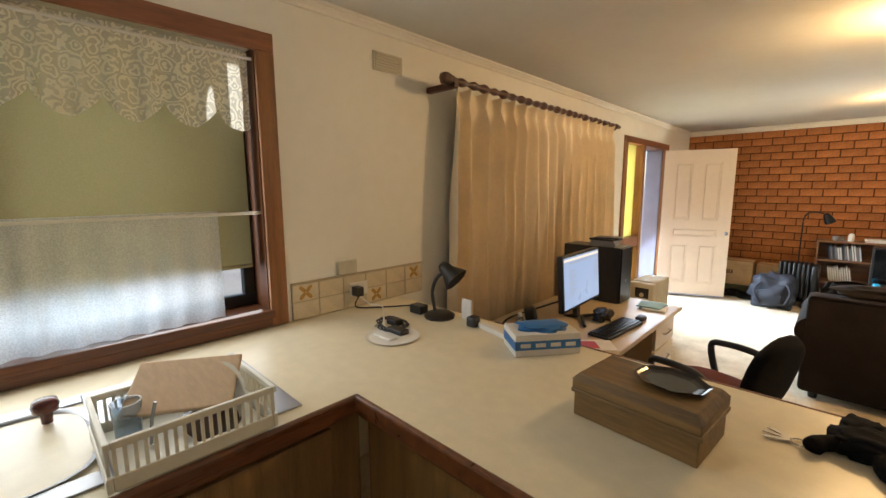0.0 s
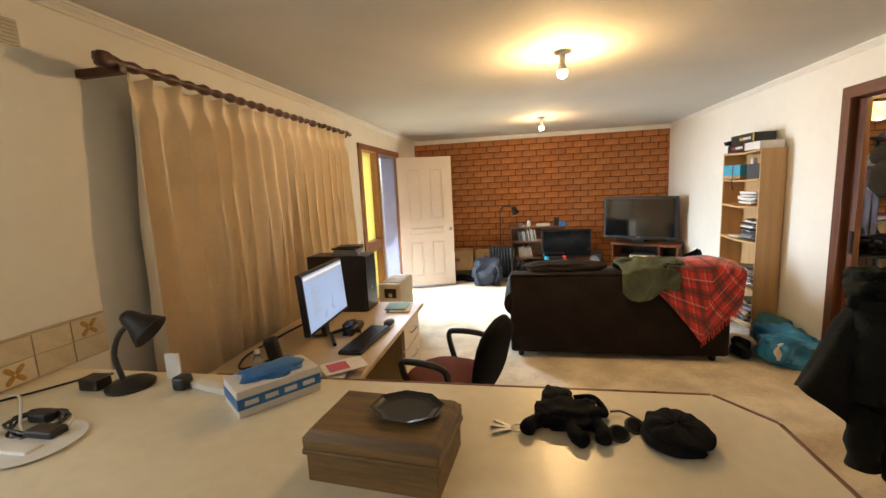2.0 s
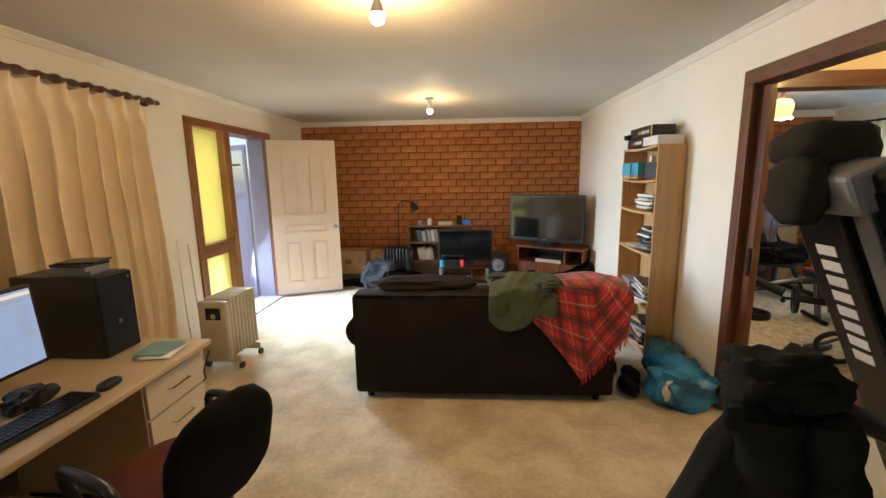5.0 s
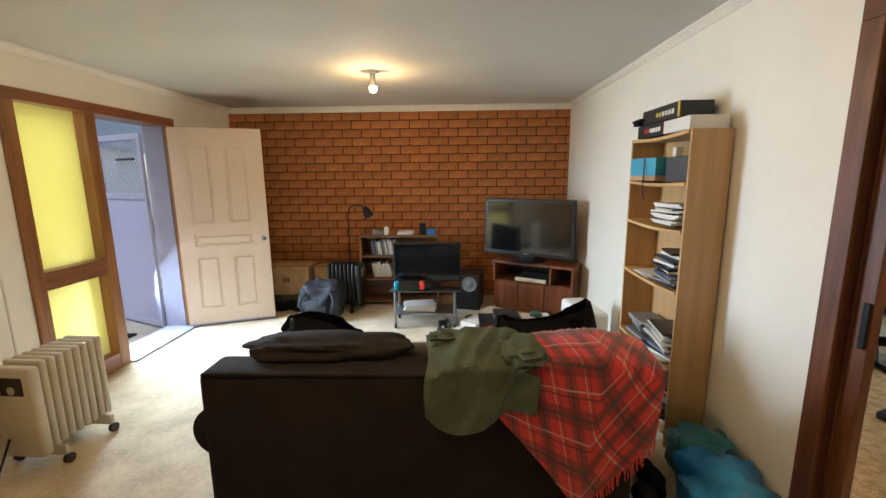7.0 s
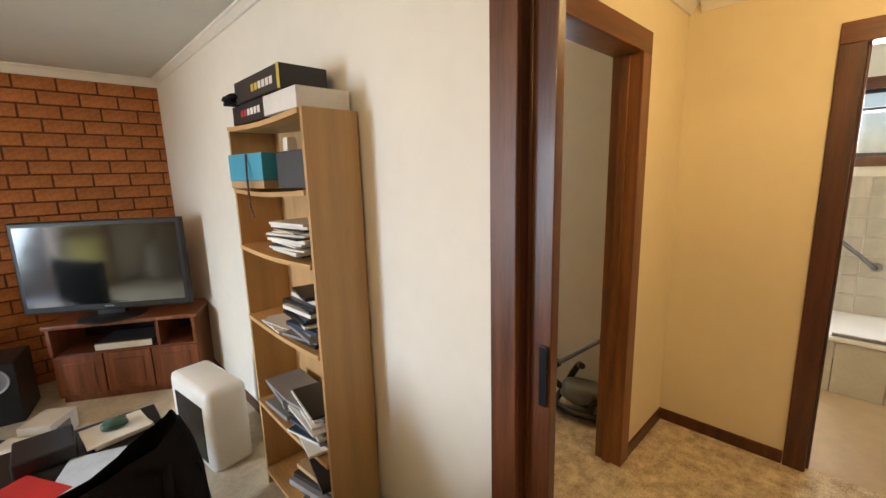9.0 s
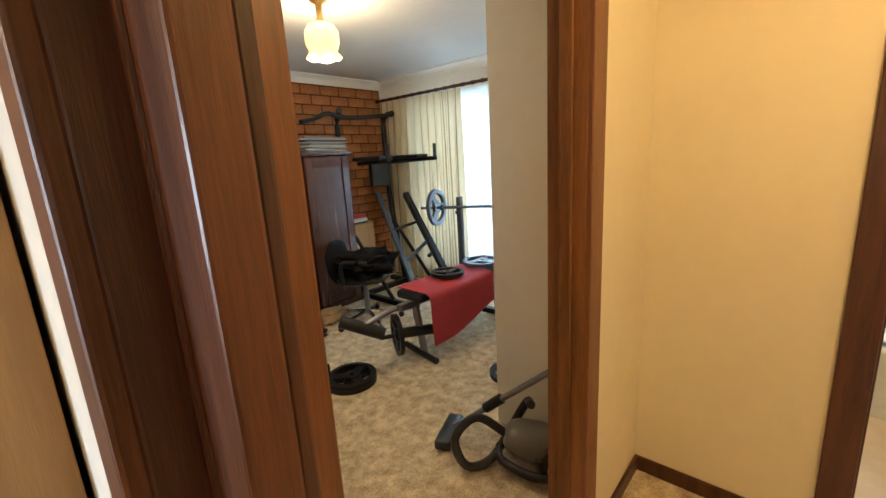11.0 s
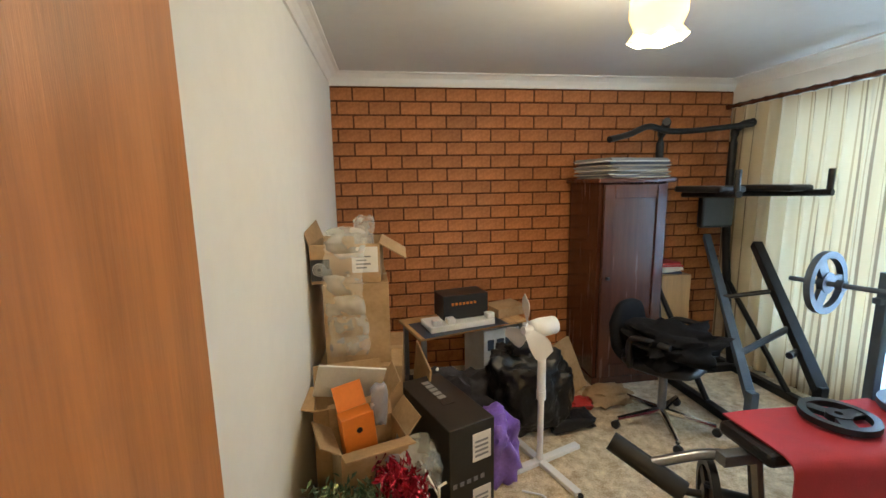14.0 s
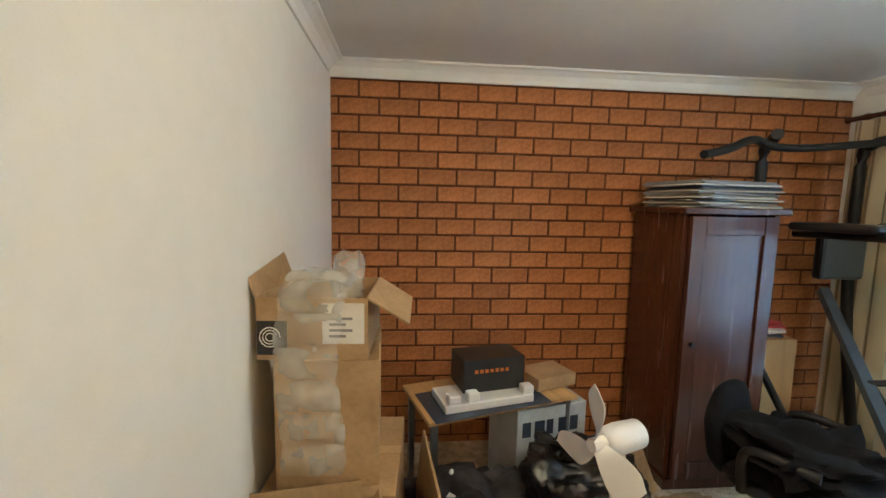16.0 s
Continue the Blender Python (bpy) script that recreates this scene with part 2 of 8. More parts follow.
def tube_into(bm, pts, r, n=10, closed=False):
    """A round bar along a bent line."""
    pts = [Vector(p) for p in pts]
    rings = []
    up = Vector((0, 0, 1))
    for i, p in enumerate(pts):
        a = pts[i - 1] if (i > 0 or closed) else p
        b = pts[(i + 1) % len(pts)] if (i < len(pts) - 1 or closed) else p
        d = (b - a).normalized()
        s = d.cross(up)
        if s.length < 0.05:
            s = d.cross(Vector((1, 0, 0)))
        s.normalize()
        u = s.cross(d).normalized()
        rr = r[i] if isinstance(r, (list, tuple)) else r
        rings.append([bm.verts.new(p + (s * math.cos(k * 2 * math.pi / n) + u * math.sin(k * 2 * math.pi / n)) * rr) for k in range(n)])
    m = len(rings)
    for i in range(m if closed else m - 1):
        A, B = rings[i], rings[(i + 1) % m]
        for k in range(n):
            bm.faces.new((A[k], A[(k + 1) % n], B[(k + 1) % n], B[k]))
    if not closed:
        bm.faces.new(rings[0][::-1])
        bm.faces.new(rings[-1])


def tb(pts, r, n=10, closed=False):
    bm = bmesh.new()
    tube_into(bm, pts, r, n, closed)
    return bm


def smooth_line(pts, k=6):
    """Catmull-Rom through the points."""
    P = [Vector(p) for p in pts]
    P = [P[0] * 2 - P[1]] + P + [P[-1] * 2 - P[-2]]
    out = []
    for i in range(1, len(P) - 2):
        for j in range(k):
            t = j / k
            a, b, c, d = P[i - 1:i + 3]
            out.append(0.5 * ((2 * b) + (c - a) * t + (2 * a - 5 * b + 4 * c - d) * t * t + (3 * b - a - 3 * c + d) * t ** 3))
    return out + [P[-2]]


def lathe(profile, n=24, center=(0, 0, 0)):
    """Turned round the z axis: profile of (radius, height)."""
    bm = bmesh.new()
    c = Vector(center)
    rings = [[bm.verts.new(c + Vector((r * math.cos(a * 2 * math.pi / n), r * math.sin(a * 2 * math.pi / n), z))) for a in range(n)] for r, z in profile]
    for A, B in zip(rings, rings[1:]):
        for k in range(n):
            bm.faces.new((A[k], A[(k + 1) % n], B[(k + 1) % n], B[k]))
    bm.faces.new(rings[0][::-1])
    bm.faces.new(rings[-1])
    return bm


def sheet(fn, nu, nv, thick=0.0):
    """A skin of nu x nv cells from fn(u, v), with thickness."""
    bm = bmesh.new()
    g = [[bm.verts.new(fn(i / nu, j / nv)) for j in range(nv + 1)] for i in range(nu + 1)]
    for i in range(nu):
        for j in range(nv):
            bm.faces.new((g[i][j], g[i + 1][j], g[i + 1][j + 1], g[i][j + 1]))
    if thick:
        bmesh.ops.recalc_face_normals(bm, faces=bm.faces)
        bmesh.ops.solidify(bm, geom=bm.faces[:], thickness=thick)
    return bm


def lump(cx, cy_, cz, rx, ry, rz, seed=0, amp=0.18, freq=2.2, sub=3, flat=None, m=None):
    """A soft uneven body: cushions, bags, bundles."""
    bm = bmesh.new()
    bmesh.ops.create_icosphere(bm, subdivisions=sub, radius=1)
    for v in bm.verts:
        n = v.co.normalized()
        k = 1 + amp * noise.noise(n * freq + Vector((seed * 3.1, seed * 1.7, seed))) + amp * 0.4 * noise.noise(n * freq * 3.1 + Vector((seed, 0, 0)))
        c = Vector((math.copysign(abs(n.x) ** 0.75, n.x), math.copysign(abs(n.y) ** 0.75, n.y), math.copysign(abs(n.z) ** 0.75, n.z))) * k
        v.co = Vector((c.x * rx, c.y * ry, c.z * rz))
        if flat is not None and v.co.z < -rz * flat:
            v.co.z = -rz * flat
    bmesh.ops.transform(bm, matrix=Matrix.Translation((cx, cy_, cz)) @ (m or Matrix()), verts=bm.verts)
    return bm


def mesh_of(bm, name, material, smooth=False):
    bmesh.ops.recalc_face_normals(bm, faces=bm.faces)
    me = bpy.data.meshes.new(name)
    bm.to_mesh(me)
    bm.free()
    me.materials.append(material)
    if smooth:
        for p in me.polygons:
            p.use_smooth = True
        me.set_sharp_from_angle(angle=radians(68))
    return me


def part(name, bm, material, parent=None, label="", smooth=False):
    ob = new(name, mesh_of(bm, name, material, smooth))
    if parent is not None:
        ob.parent = parent
    if label:
        ob["label"] = label
    return ob


def thing(name, label, category, group="", at=None):
    ob = new(name)
    if at is not None:
        ob.matrix_basis = at
    return tagged(ob, label, category, group)


def single(name, bm, material, label, category, group="", smooth=False, kind=""):
    return tagged(part(name, bm, material, None, "", smooth), label, category, group, kind)


def structure(name, bm, material, label, category, smooth=False):
    return single(name, bm, material, label, category, smooth=smooth, kind="structure")


def wall_bm(axis, a0, a1, b0, b1, z0, z1, holes=()):
    """A wall with thickness a0..a1 across the axis, b0..b1 along, with holes (b0, b1, z0, z1) through it."""
    bm = bmesh.new()

    def add(c0, c1, d0, d1):
        if c1 - c0 > 1e-4 and d1 - d0 > 1e-4:
            if axis == 'x':
                box_into(bm, a0, a1, c0, c1, d0, d1)
            else:
                box_into(bm, c0, c1, a0, a1, d0, d1)
    at = b0
    for h0, h1, h2, h3 in sorted(holes):
        add(at, h0, z0, z1)
        add(h0, h1, z0, h2)
        add(h0, h1, h3, z1)
        at = h1
    add(at, b1, z0, z1)
    return bm


# ---------- structure ----------
H = 2.40
structure("floor", bx(-1.72, 2.55, -1.5, 7.51, -0.1, 0), CARPET, "pale beige cut-pile carpet of the living room", "floor")
structure("floor_hall", bx(2.55, 4.30, 2.1, 3.96, -0.1, 0), CARPET2, "mottled golden brown carpet of the hall", "floor")
structure("floor_bedroom", bx(2.6, 6.0, 3.96, 7.51, -0.1, 0), CARPET2, "mottled cream and brown sculpted carpet", "floor")
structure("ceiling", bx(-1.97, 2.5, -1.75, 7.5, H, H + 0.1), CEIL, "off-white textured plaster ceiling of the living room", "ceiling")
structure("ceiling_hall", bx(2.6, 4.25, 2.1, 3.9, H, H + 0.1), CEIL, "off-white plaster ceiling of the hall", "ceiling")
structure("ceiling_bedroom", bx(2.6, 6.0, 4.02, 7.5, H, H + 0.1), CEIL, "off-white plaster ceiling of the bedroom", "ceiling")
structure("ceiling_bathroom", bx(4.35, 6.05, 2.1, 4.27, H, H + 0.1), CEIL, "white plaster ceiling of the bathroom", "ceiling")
structure("wall_west", wall_bm('x', -1.97, -1.72, -1.75, 7.75, -0.1, H, [(-0.95, 0.69, 0.97, 2.13), (4.87, 6.37, -0.1, 2.065)]), PLASTER,
          "cream painted wall with the kitchen window and front door", "wall")
structure("wall_north", bx(-1.72, 2.55, 7.508, 7.75, -0.1, H), MORTAR, "orange brick feature wall with dark mortar joints", "wall")
structure("wall_north_bedroom", bx(2.6, 6.12, 7.508, 7.75, -0.1, H), MORTAR, "orange brick bedroom wall with dark mortar joints", "wall")
structure("wall_east", wall_bm('x', 2.5, 2.6, -1.75, 7.508, -0.1, H, [(2.84, 3.76, -0.1, 2.085)]), PLASTER,
          "cream painted wall with the opening to the hall", "wall")
structure("wall_south", bx(-1.72, 2.5, -1.75, -1.5, -0.1, H), PLASTER, "cream painted kitchen wall", "wall")
structure("wall_hall_south", bx(2.6, 6.12, 2.0, 2.1, -0.1, H), HALLPAINT, "cream painted hall wall", "wall")
structure("wall_hall_north", wall_bm('y', 3.9, 4.02, 2.6, 4.25, -0.1, H, [(2.70, 3.66, -0.1, 2.085)]), HALLPAINT,
          "cream painted hall wall with the bedroom doorway", "wall")
structure("wall_hall_east", wall_bm('x', 4.25, 4.35, 2.1, 4.27, -0.1, H, [(2.43, 3.23, -0.1, 2.085)]), HALLPAINT,
          "cream painted hall wall with the bathroom doorway", "wall")
bm = bx(4.16, 4.249, 4.02, 4.60, -0.1, H)
box_into(bm, 4.249, 6.0, 4.50, 4.60, -0.1, H)
structure("wall_bathroom_north", bx(4.35, 6.05, 4.27, 4.37, -0.1, H), PLASTER, "white painted bathroom wall", "wall")
structure("wall_bedroom_south", bm, PLASTER, "cream painted bedroom wall with a projecting corner", "wall")
structure("wall_bedroom_east", wall_bm('x', 6.0, 6.12, 4.27, 7.508, -0.1, H, [(4.85, 6.95, 0.25, 2.08)]), PLASTER,
          "cream painted bedroom wall with a wide window", "wall")
structure("wall_bathroom_east", wall_bm('x', 6.05, 6.12, 2.1, 4.27, -0.1, H, [(2.7, 3.5, 1.59, 2.07)]), PLASTER,
          "bathroom wall with a high window", "wall")

# more materials
YELLOW = cloth_sheer("yellow_pebbled_glass", (0.66, 0.63, 0.30), 0.93, 0.75)
BLIND = cloth_sheer("olive_roller_blind_cloth", (0.42, 0.37, 0.22), 1.0, 0.4)
LACE = lace("cream_floral_lace", (0.84, 0.81, 0.70))
SHEER = cloth_sheer("sheer_white_curtain", (0.86, 0.88, 0.92), 0.62, 0.4)
NET = cloth_sheer("dense_white_net", (0.62, 0.74, 0.84), 0.80, 0.40)
FILM = film("clear_packing_film")
CURTAIN = mat("beige_curtain_cloth", (0.84, 0.71, 0.52), 0.9, vary=0.06, scale=4, bump=0.25, bscale=500, sheen=0.2)
DARKROD = wood("dark_turned_wood", (0.10, 0.035, 0.018), 0.5, 0.35, 'y')
CABWOOD = wood("brown_cabinet_veneer", (0.34, 0.20, 0.08), 0.6, 0.4, 'z')
NOSE = wood("dark_wood_edge", (0.20, 0.07, 0.025), 0.55, 0.3, 'y', coat=0.3)
TILE = mat("cream_glazed_tile", (0.62, 0.53, 0.38), 0.2, vary=0.08, scale=14, random_tint=0.07)
TILEDECO = mat("ochre_tile_flower", (0.42, 0.24, 0.06), 0.25, vary=0.2, scale=30)
GROUT = mat("tile_grout", (0.45, 0.37, 0.26), 0.9, vary=0.1)
BOXWOOD = wood("old_oak", (0.23, 0.135, 0.048), 0.5, 0.5, 'x', 4.0)
SOFACLOTH = mat("charcoal_sofa_cloth", (0.017, 0.0125, 0.011), 0.9, vary=0.25, scale=6, bump=0.5, bscale=260)
CUSHION = mat("brown_grey_cushion_cloth", (0.036, 0.029, 0.024), 0.8, vary=0.2, scale=6, bump=0.3, bscale=120, sheen=0.2)
GREENCLOTH = mat("olive_green_cloth", (0.075, 0.088, 0.058), 0.9, vary=0.2, scale=7, bump=0.3, bscale=300)
BLACKCLOTH = mat("black_cloth", (0.008, 0.008, 0.009), 0.9, vary=0.3, scale=7, bump=0.4, bscale=200)
SCREENOFF = mat("dark_glossy_screen", (0.006, 0.007, 0.008), 0.09, vary=0.1, spec=1.0, coat=1.0)
SCREENON = mat("lit_monitor_screen", (0.1, 0.1, 0.12), 0.3, vary=0.0, emit=((0.50, 0.68, 1.0), 0.55))
SCREENLINE = mat("screen_text_grey", (0.2, 0.2, 0.22), 0.3, emit=((0.35, 0.42, 0.55), 0.6))
SCREENWARM = mat("screen_title_bar", (0.3, 0.2, 0.15), 0.3, emit=((0.85, 0.78, 0.65), 0.8))
BLUEP = mat("blue_plastic", (0.03, 0.16, 0.42), 0.45, vary=0.15)
BLUEBAGM = mat("blue_plastic_bag_film", (0.015, 0.19, 0.42), 0.35, vary=0.3, scale=10, bump=0.6, bscale=30)
CYANBOX = mat("cyan_printed_card", (0.04, 0.30, 0.45), 0.5, vary=0.08)
REDP = mat("red_plastic", (0.45, 0.03, 0.03), 0.4)
HEATERP = mat("cream_enamel", (0.52, 0.48, 0.38), 0.4, vary=0.05)
DARKCARD = mat("black_printed_card", (0.018, 0.017, 0.017), 0.45, vary=0.2)
YELLOWPRINT = mat("yellow_print", (0.55, 0.40, 0.05), 0.5)
TVWOOD = wood("red_brown_cabinet_wood", (0.24, 0.075, 0.03), 0.55, 0.35, 'z', coat=0.2)
SHELFWOOD = wood("brown_shelf_wood", (0.22, 0.10, 0.045), 0.6, 0.4, 'x')
MAROON = mat("maroon_seat_cloth", (0.10, 0.032, 0.025), 0.9, vary=0.2, bump=0.3, bscale=300)
NAVY = mat("navy_nylon", (0.018, 0.022, 0.035), 0.7, vary=0.3, scale=9, bump=0.4, bscale=60)
DESKTOP = mat("beige_desk_laminate", (0.50, 0.39, 0.25), 0.35, vary=0.06, scale=10)
DESKDRAWER = mat("cream_drawer_front", (0.56, 0.48, 0.35), 0.4, vary=0.04)
CONCRETE = mat("porch_concrete", (0.36, 0.35, 0.33), 0.9, vary=0.12, scale=3, bump=0.3)
BLUEGREY = mat("blue_grey_enamel", (0.30, 0.31, 0.42), 0.45, vary=0.05)
MESHM = cloth_sheer("insect_mesh", (0.46, 0.47, 0.66), 0.62, 0.2)
LEAF = mat("green_leaf", (0.05, 0.11, 0.03), 0.6, vary=0.4, scale=9)
ROOFT = mat("pale_roof_sheet", (0.42, 0.45, 0.52), 0.5, vary=0.08)
PANE = glass("window_glass")


def plaid(name):
    """Red tartan: dark bands both ways, thin pale lines."""
    m = bpy.data.materials.new(name)
    m.use_nodes = True
    nt = m.node_tree
    L = nt.links.new
    b = nt.nodes["Principled BSDF"]
    b.inputs["Roughness"].default_value = 0.95
    b.inputs["Sheen Weight"].default_value = 0.3
    uv = nt.nodes.new("ShaderNodeAttribute")
    uv.attribute_name = "weave"
    sep = nt.nodes.new("ShaderNodeSeparateXYZ")
    L(uv.outputs["Vector"], sep.inputs[0])

    def bands(out, freq, lo, hi):
        mul = nt.nodes.new("ShaderNodeMath")
        mul.operation = 'MULTIPLY'
        mul.inputs[1].default_value = freq
        L(out, mul.inputs[0])
        fr = nt.nodes.new("ShaderNodeMath")
        fr.operation = 'FRACT'
        L(mul.outputs[0], fr.inputs[0])
        g1 = nt.nodes.new("ShaderNodeMath")
        g1.operation = 'GREATER_THAN'
        g1.inputs[1].default_value = lo
        L(fr.outputs[0], g1.inputs[0])
        g2 = nt.nodes.new("ShaderNodeMath")
        g2.operation = 'LESS_THAN'
        g2.inputs[1].default_value = hi
        L(fr.outputs[0], g2.inputs[0])
        mm = nt.nodes.new("ShaderNodeMath")
        mm.operation = 'MULTIPLY'
        L(g1.outputs[0], mm.inputs[0])
        L(g2.outputs[0], mm.inputs[1])
        return mm.outputs[0]

    col = None
    layers = []
    for ax in (0, 1):
        layers.append((bands(sep.outputs[ax], 5.2, 0.0, 0.34), (0.10, 0.018, 0.02), 0.62))
        layers.append((bands(sep.outputs[ax], 5.2, 0.14, 0.20), (0.02, 0.03, 0.022), 0.7))
        layers.append((bands(sep.outputs[ax], 5.2, 0.62, 0.655), (0.45, 0.40, 0.30), 0.55))
        layers.append((bands(sep.outputs[ax], 5.2, 0.74, 0.78), (0.03, 0.02, 0.02), 0.7))
    rgb = nt.nodes.new("ShaderNodeRGB")
    rgb.outputs[0].default_value = (0.50, 0.026, 0.026, 1)
    col = rgb.outputs[0]
    for fac, c, k in layers:
        mul = nt.nodes.new("ShaderNodeMath")
        mul.operation = 'MULTIPLY'
        mul.inputs[1].default_value = k
        L(fac, mul.inputs[0])
        mx = nt.nodes.new("ShaderNodeMix")
        mx.data_type = 'RGBA'
        L(mul.outputs[0], mx.inputs[0])
        L(col, mx.inputs[6])
        mx.inputs[7].default_value = (*c, 1)
        col = mx.outputs[2]
    L(col, b.inputs["Base Color"])
    nz = nt.nodes.new("ShaderNodeTexNoise")
    nz.inputs["Scale"].default_value = 350
    bp = nt.nodes.new("ShaderNodeBump")
    bp.inputs["Strength"].default_value, bp.inputs["Distance"].default_value = 0.4, 0.004
    L(nz.outputs[0], bp.inputs["Height"])
    L(bp.outputs[0], b.inputs["Normal"])
    return m


# ---------- trim ----------
def door_trim(name, axis, face, side, b0, b1, head, width, material, matl, label):
    """Architrave round an opening on one face of a wall: two uprights and a head."""
    t = tagged(new(name), label, "door trim", kind="structure")
    d0, d1 = (face, face + side * 0.018)
    lo, hi = min(d0, d1), max(d0, d1)

    def b(c0, c1, z0, z1):
        return bx(lo, hi, c0, c1, z0, z1, 0.004) if axis == 'x' else bx(c0, c1, lo, hi, z0, z1, 0.004)
    part("upright", b(b0 - width, b0, 0, head), material, t)
    part("upright", b(b1, b1 + width, 0, head), material, t)
    part("head", b(b0 - width, b1 + width, head, head + width), matl, t)
    return t


def lining(name, axis, a0, a1, b0, b1, head, material, label):
    """The lining inside an opening, with its stop."""
    t = tagged(new(name), label, "door frame", kind="structure")
    th = 0.03

    def b(p0, p1, c0, c1, z0, z1):
        return bx(p0, p1, c0, c1, z0, z1, 0.003) if axis == 'x' else bx(c0, c1, p0, p1, z0, z1, 0.003)
    part("jamb", b(a0, a1, b0, b0 + th, 0, head), material, t)
    part("jamb", b(a0, a1, b1 - th, b1, 0, head), material, t)
    part("head_jamb", b(a0, a1, b0 + th, b1 - th, head - th, head), material, t)
    m = (a0 + a1) / 2
    for c0, c1 in ((b0 + th, b0 + th + 0.012), (b1 - th - 0.012, b1 - th)):
        part("stop", b(m - 0.02, m + 0.02, c0, c1, 0, head - th), material, t)
    return t


# Lighter than the other door linings: the hall bulb's light is in the colour.
OR_EARLY = wood("honey_lining_hall_lit", (0.30, 0.12, 0.035), 0.55, 0.4, 'z', coat=0.15)
# living room to hall: opening 2.84..3.76
door_trim("trim_hall_opening", 'x', 2.5, -1, 2.87, 3.73, 2.055, 0.085, TRIM, TRIMH, "red-brown stained timber architrave of the hall opening")
lin = lining("frame_hall_opening", 'x', 2.497, 2.603, 2.84, 3.76, 2.085, DARKTRIM, "dark stained timber door frame with a pocket slot")
pk = tagged(new("door_pocket"), "dark stained pocket door edge slid open with black latch", "door", kind="structure")
part("leaf_edge", bx(2.533, 2.568, 3.655, 3.718, 0.01, 2.04, 0.003), TRIM, pk)
part("latch", bx(2.523, 2.531, 3.660, 3.685, 0.93, 1.10, 0.003), BLACKM, pk, "black metal latch plate")
door_trim("trim_hall_side", 'x', 2.6, 1, 2.87, 3.73, 2.055, 0.085, DARKTRIM, TRIMH, "red-brown stained timber architrave facing the hall")
# Raised above TRIM to carry the hall bulb's light on this doorway.
BEDTRIM = wood("red_brown_trim_hall_lit", (0.235, 0.085, 0.028), 0.6, 0.38, 'z', coat=0.1)
# bedroom doorway 2.70..3.66
tr = door_trim("trim_bedroom_doorway", 'y', 3.9, -1, 2.73, 3.63, 2.055, 0.095, BEDTRIM, TRIMX, "dark stained timber architrave of the bedroom doorway")
lining("frame_bedroom_doorway", 'y', 3.897, 4.023, 2.70, 3.66, 2.085, OR_EARLY, "dark stained timber bedroom door frame")
# bathroom doorway 2.43..3.23
door_trim("trim_bathroom_doorway", 'x', 4.25, -1, 2.46, 3.20, 2.055, 0.09, DARKTRIM, TRIMH, "dark stained timber architrave of the bathroom doorway")
lining("frame_bathroom_doorway", 'x', 4.247, 4.353, 2.43, 3.23, 2.085, DARKTRIM, "dark stained timber bathroom door frame")

for nm, a in (("baseboard_hall_north", (3.73, 4.25, 3.886, 3.9)), ("baseboard_hall_east", (4.236, 4.25, 3.295, 3.886)), ("baseboard_hall_south", (2.62, 4.25, 2.1, 2.114))):
    structure(nm, bx(*a, 0, 0.07, 0.003), DARKTRIM, "dark stained timber skirting board", "skirting board")
for nm, a in (("baseboard_west", (-1.72, -1.706, 1.46, 4.78)), ("baseboard_west_far", (-1.72, -1.706, 6.44, 7.48)), ("baseboard_east", (2.486, 2.5, 3.83, 7.48)), ("baseboard_east_near", (2.486, 2.5, -1.4, 2.78)),
              ("baseboard_bedroom", (2.6, 2.614, 4.12, 7.48)), ("baseboard_bedroom_east", (5.986, 6.0, 4.4, 7.48))):
    structure(nm, bx(*a, 0, 0.07, 0.003), DARKTRIM, "dark stained timber skirting board", "skirting board")


def cornice(name, p, q, inward, size=0.07):
    """A coved strip between wall and ceiling."""
    p, q, n = Vector(p), Vector(q), Vector(inward)
    bm = bmesh.new()
    prof = [(0.0, -size), (0.012, -size), (0.02, -size * 0.72), (0.035, -size * 0.42), (size * 0.75, -0.016), (size, -0.012), (size, 0.0), (0.0, 0.0)]
    ends = [[bm.verts.new(e + n * a + Vector((0, 0, H - 0.0005 + b))) for a, b in prof] for e in (p, q)]
    k = len(prof)
    for i in range(k):
        bm.faces.new((ends[0][i], ends[0][(i + 1) % k], ends[1][(i + 1) % k], ends[1][i]))
    bm.faces.new(ends[0])
    bm.faces.new(ends[1][::-1])
    structure(name, bm, CORN, "cream painted plaster cornice", "cornice")


cornice("cornice_west", (-1.72, -1.5, 0), (-1.72, 7.43, 0), (1, 0, 0), 0.045)
cornice("cornice_east", (2.5, -1.5, 0), (2.5, 7.43, 0), (-1, 0, 0), 0.045)
cornice("cornice_north", (-1.72, 7.508, 0), (2.5, 7.508, 0), (0, -1, 0), 0.066)
cornice("cornice_bed_north", (2.6, 7.508, 0), (6.0, 7.508, 0), (0, -1, 0), 0.09)
cornice("cornice_bed_west", (2.6, 4.02, 0), (2.6, 7.42, 0), (1, 0, 0), 0.085)
cornice("cornice_bed_east", (6.0, 4.37, 0), (6.0, 7.42, 0), (-1, 0, 0), 0.085)
cornice("cornice_hall_north", (2.6, 3.9, 0), (4.25, 3.9, 0), (0, -1, 0), 0.06)
cornice("cornice_hall_east", (4.25, 2.1, 0), (4.25, 3.84, 0), (-1, 0, 0), 0.06)

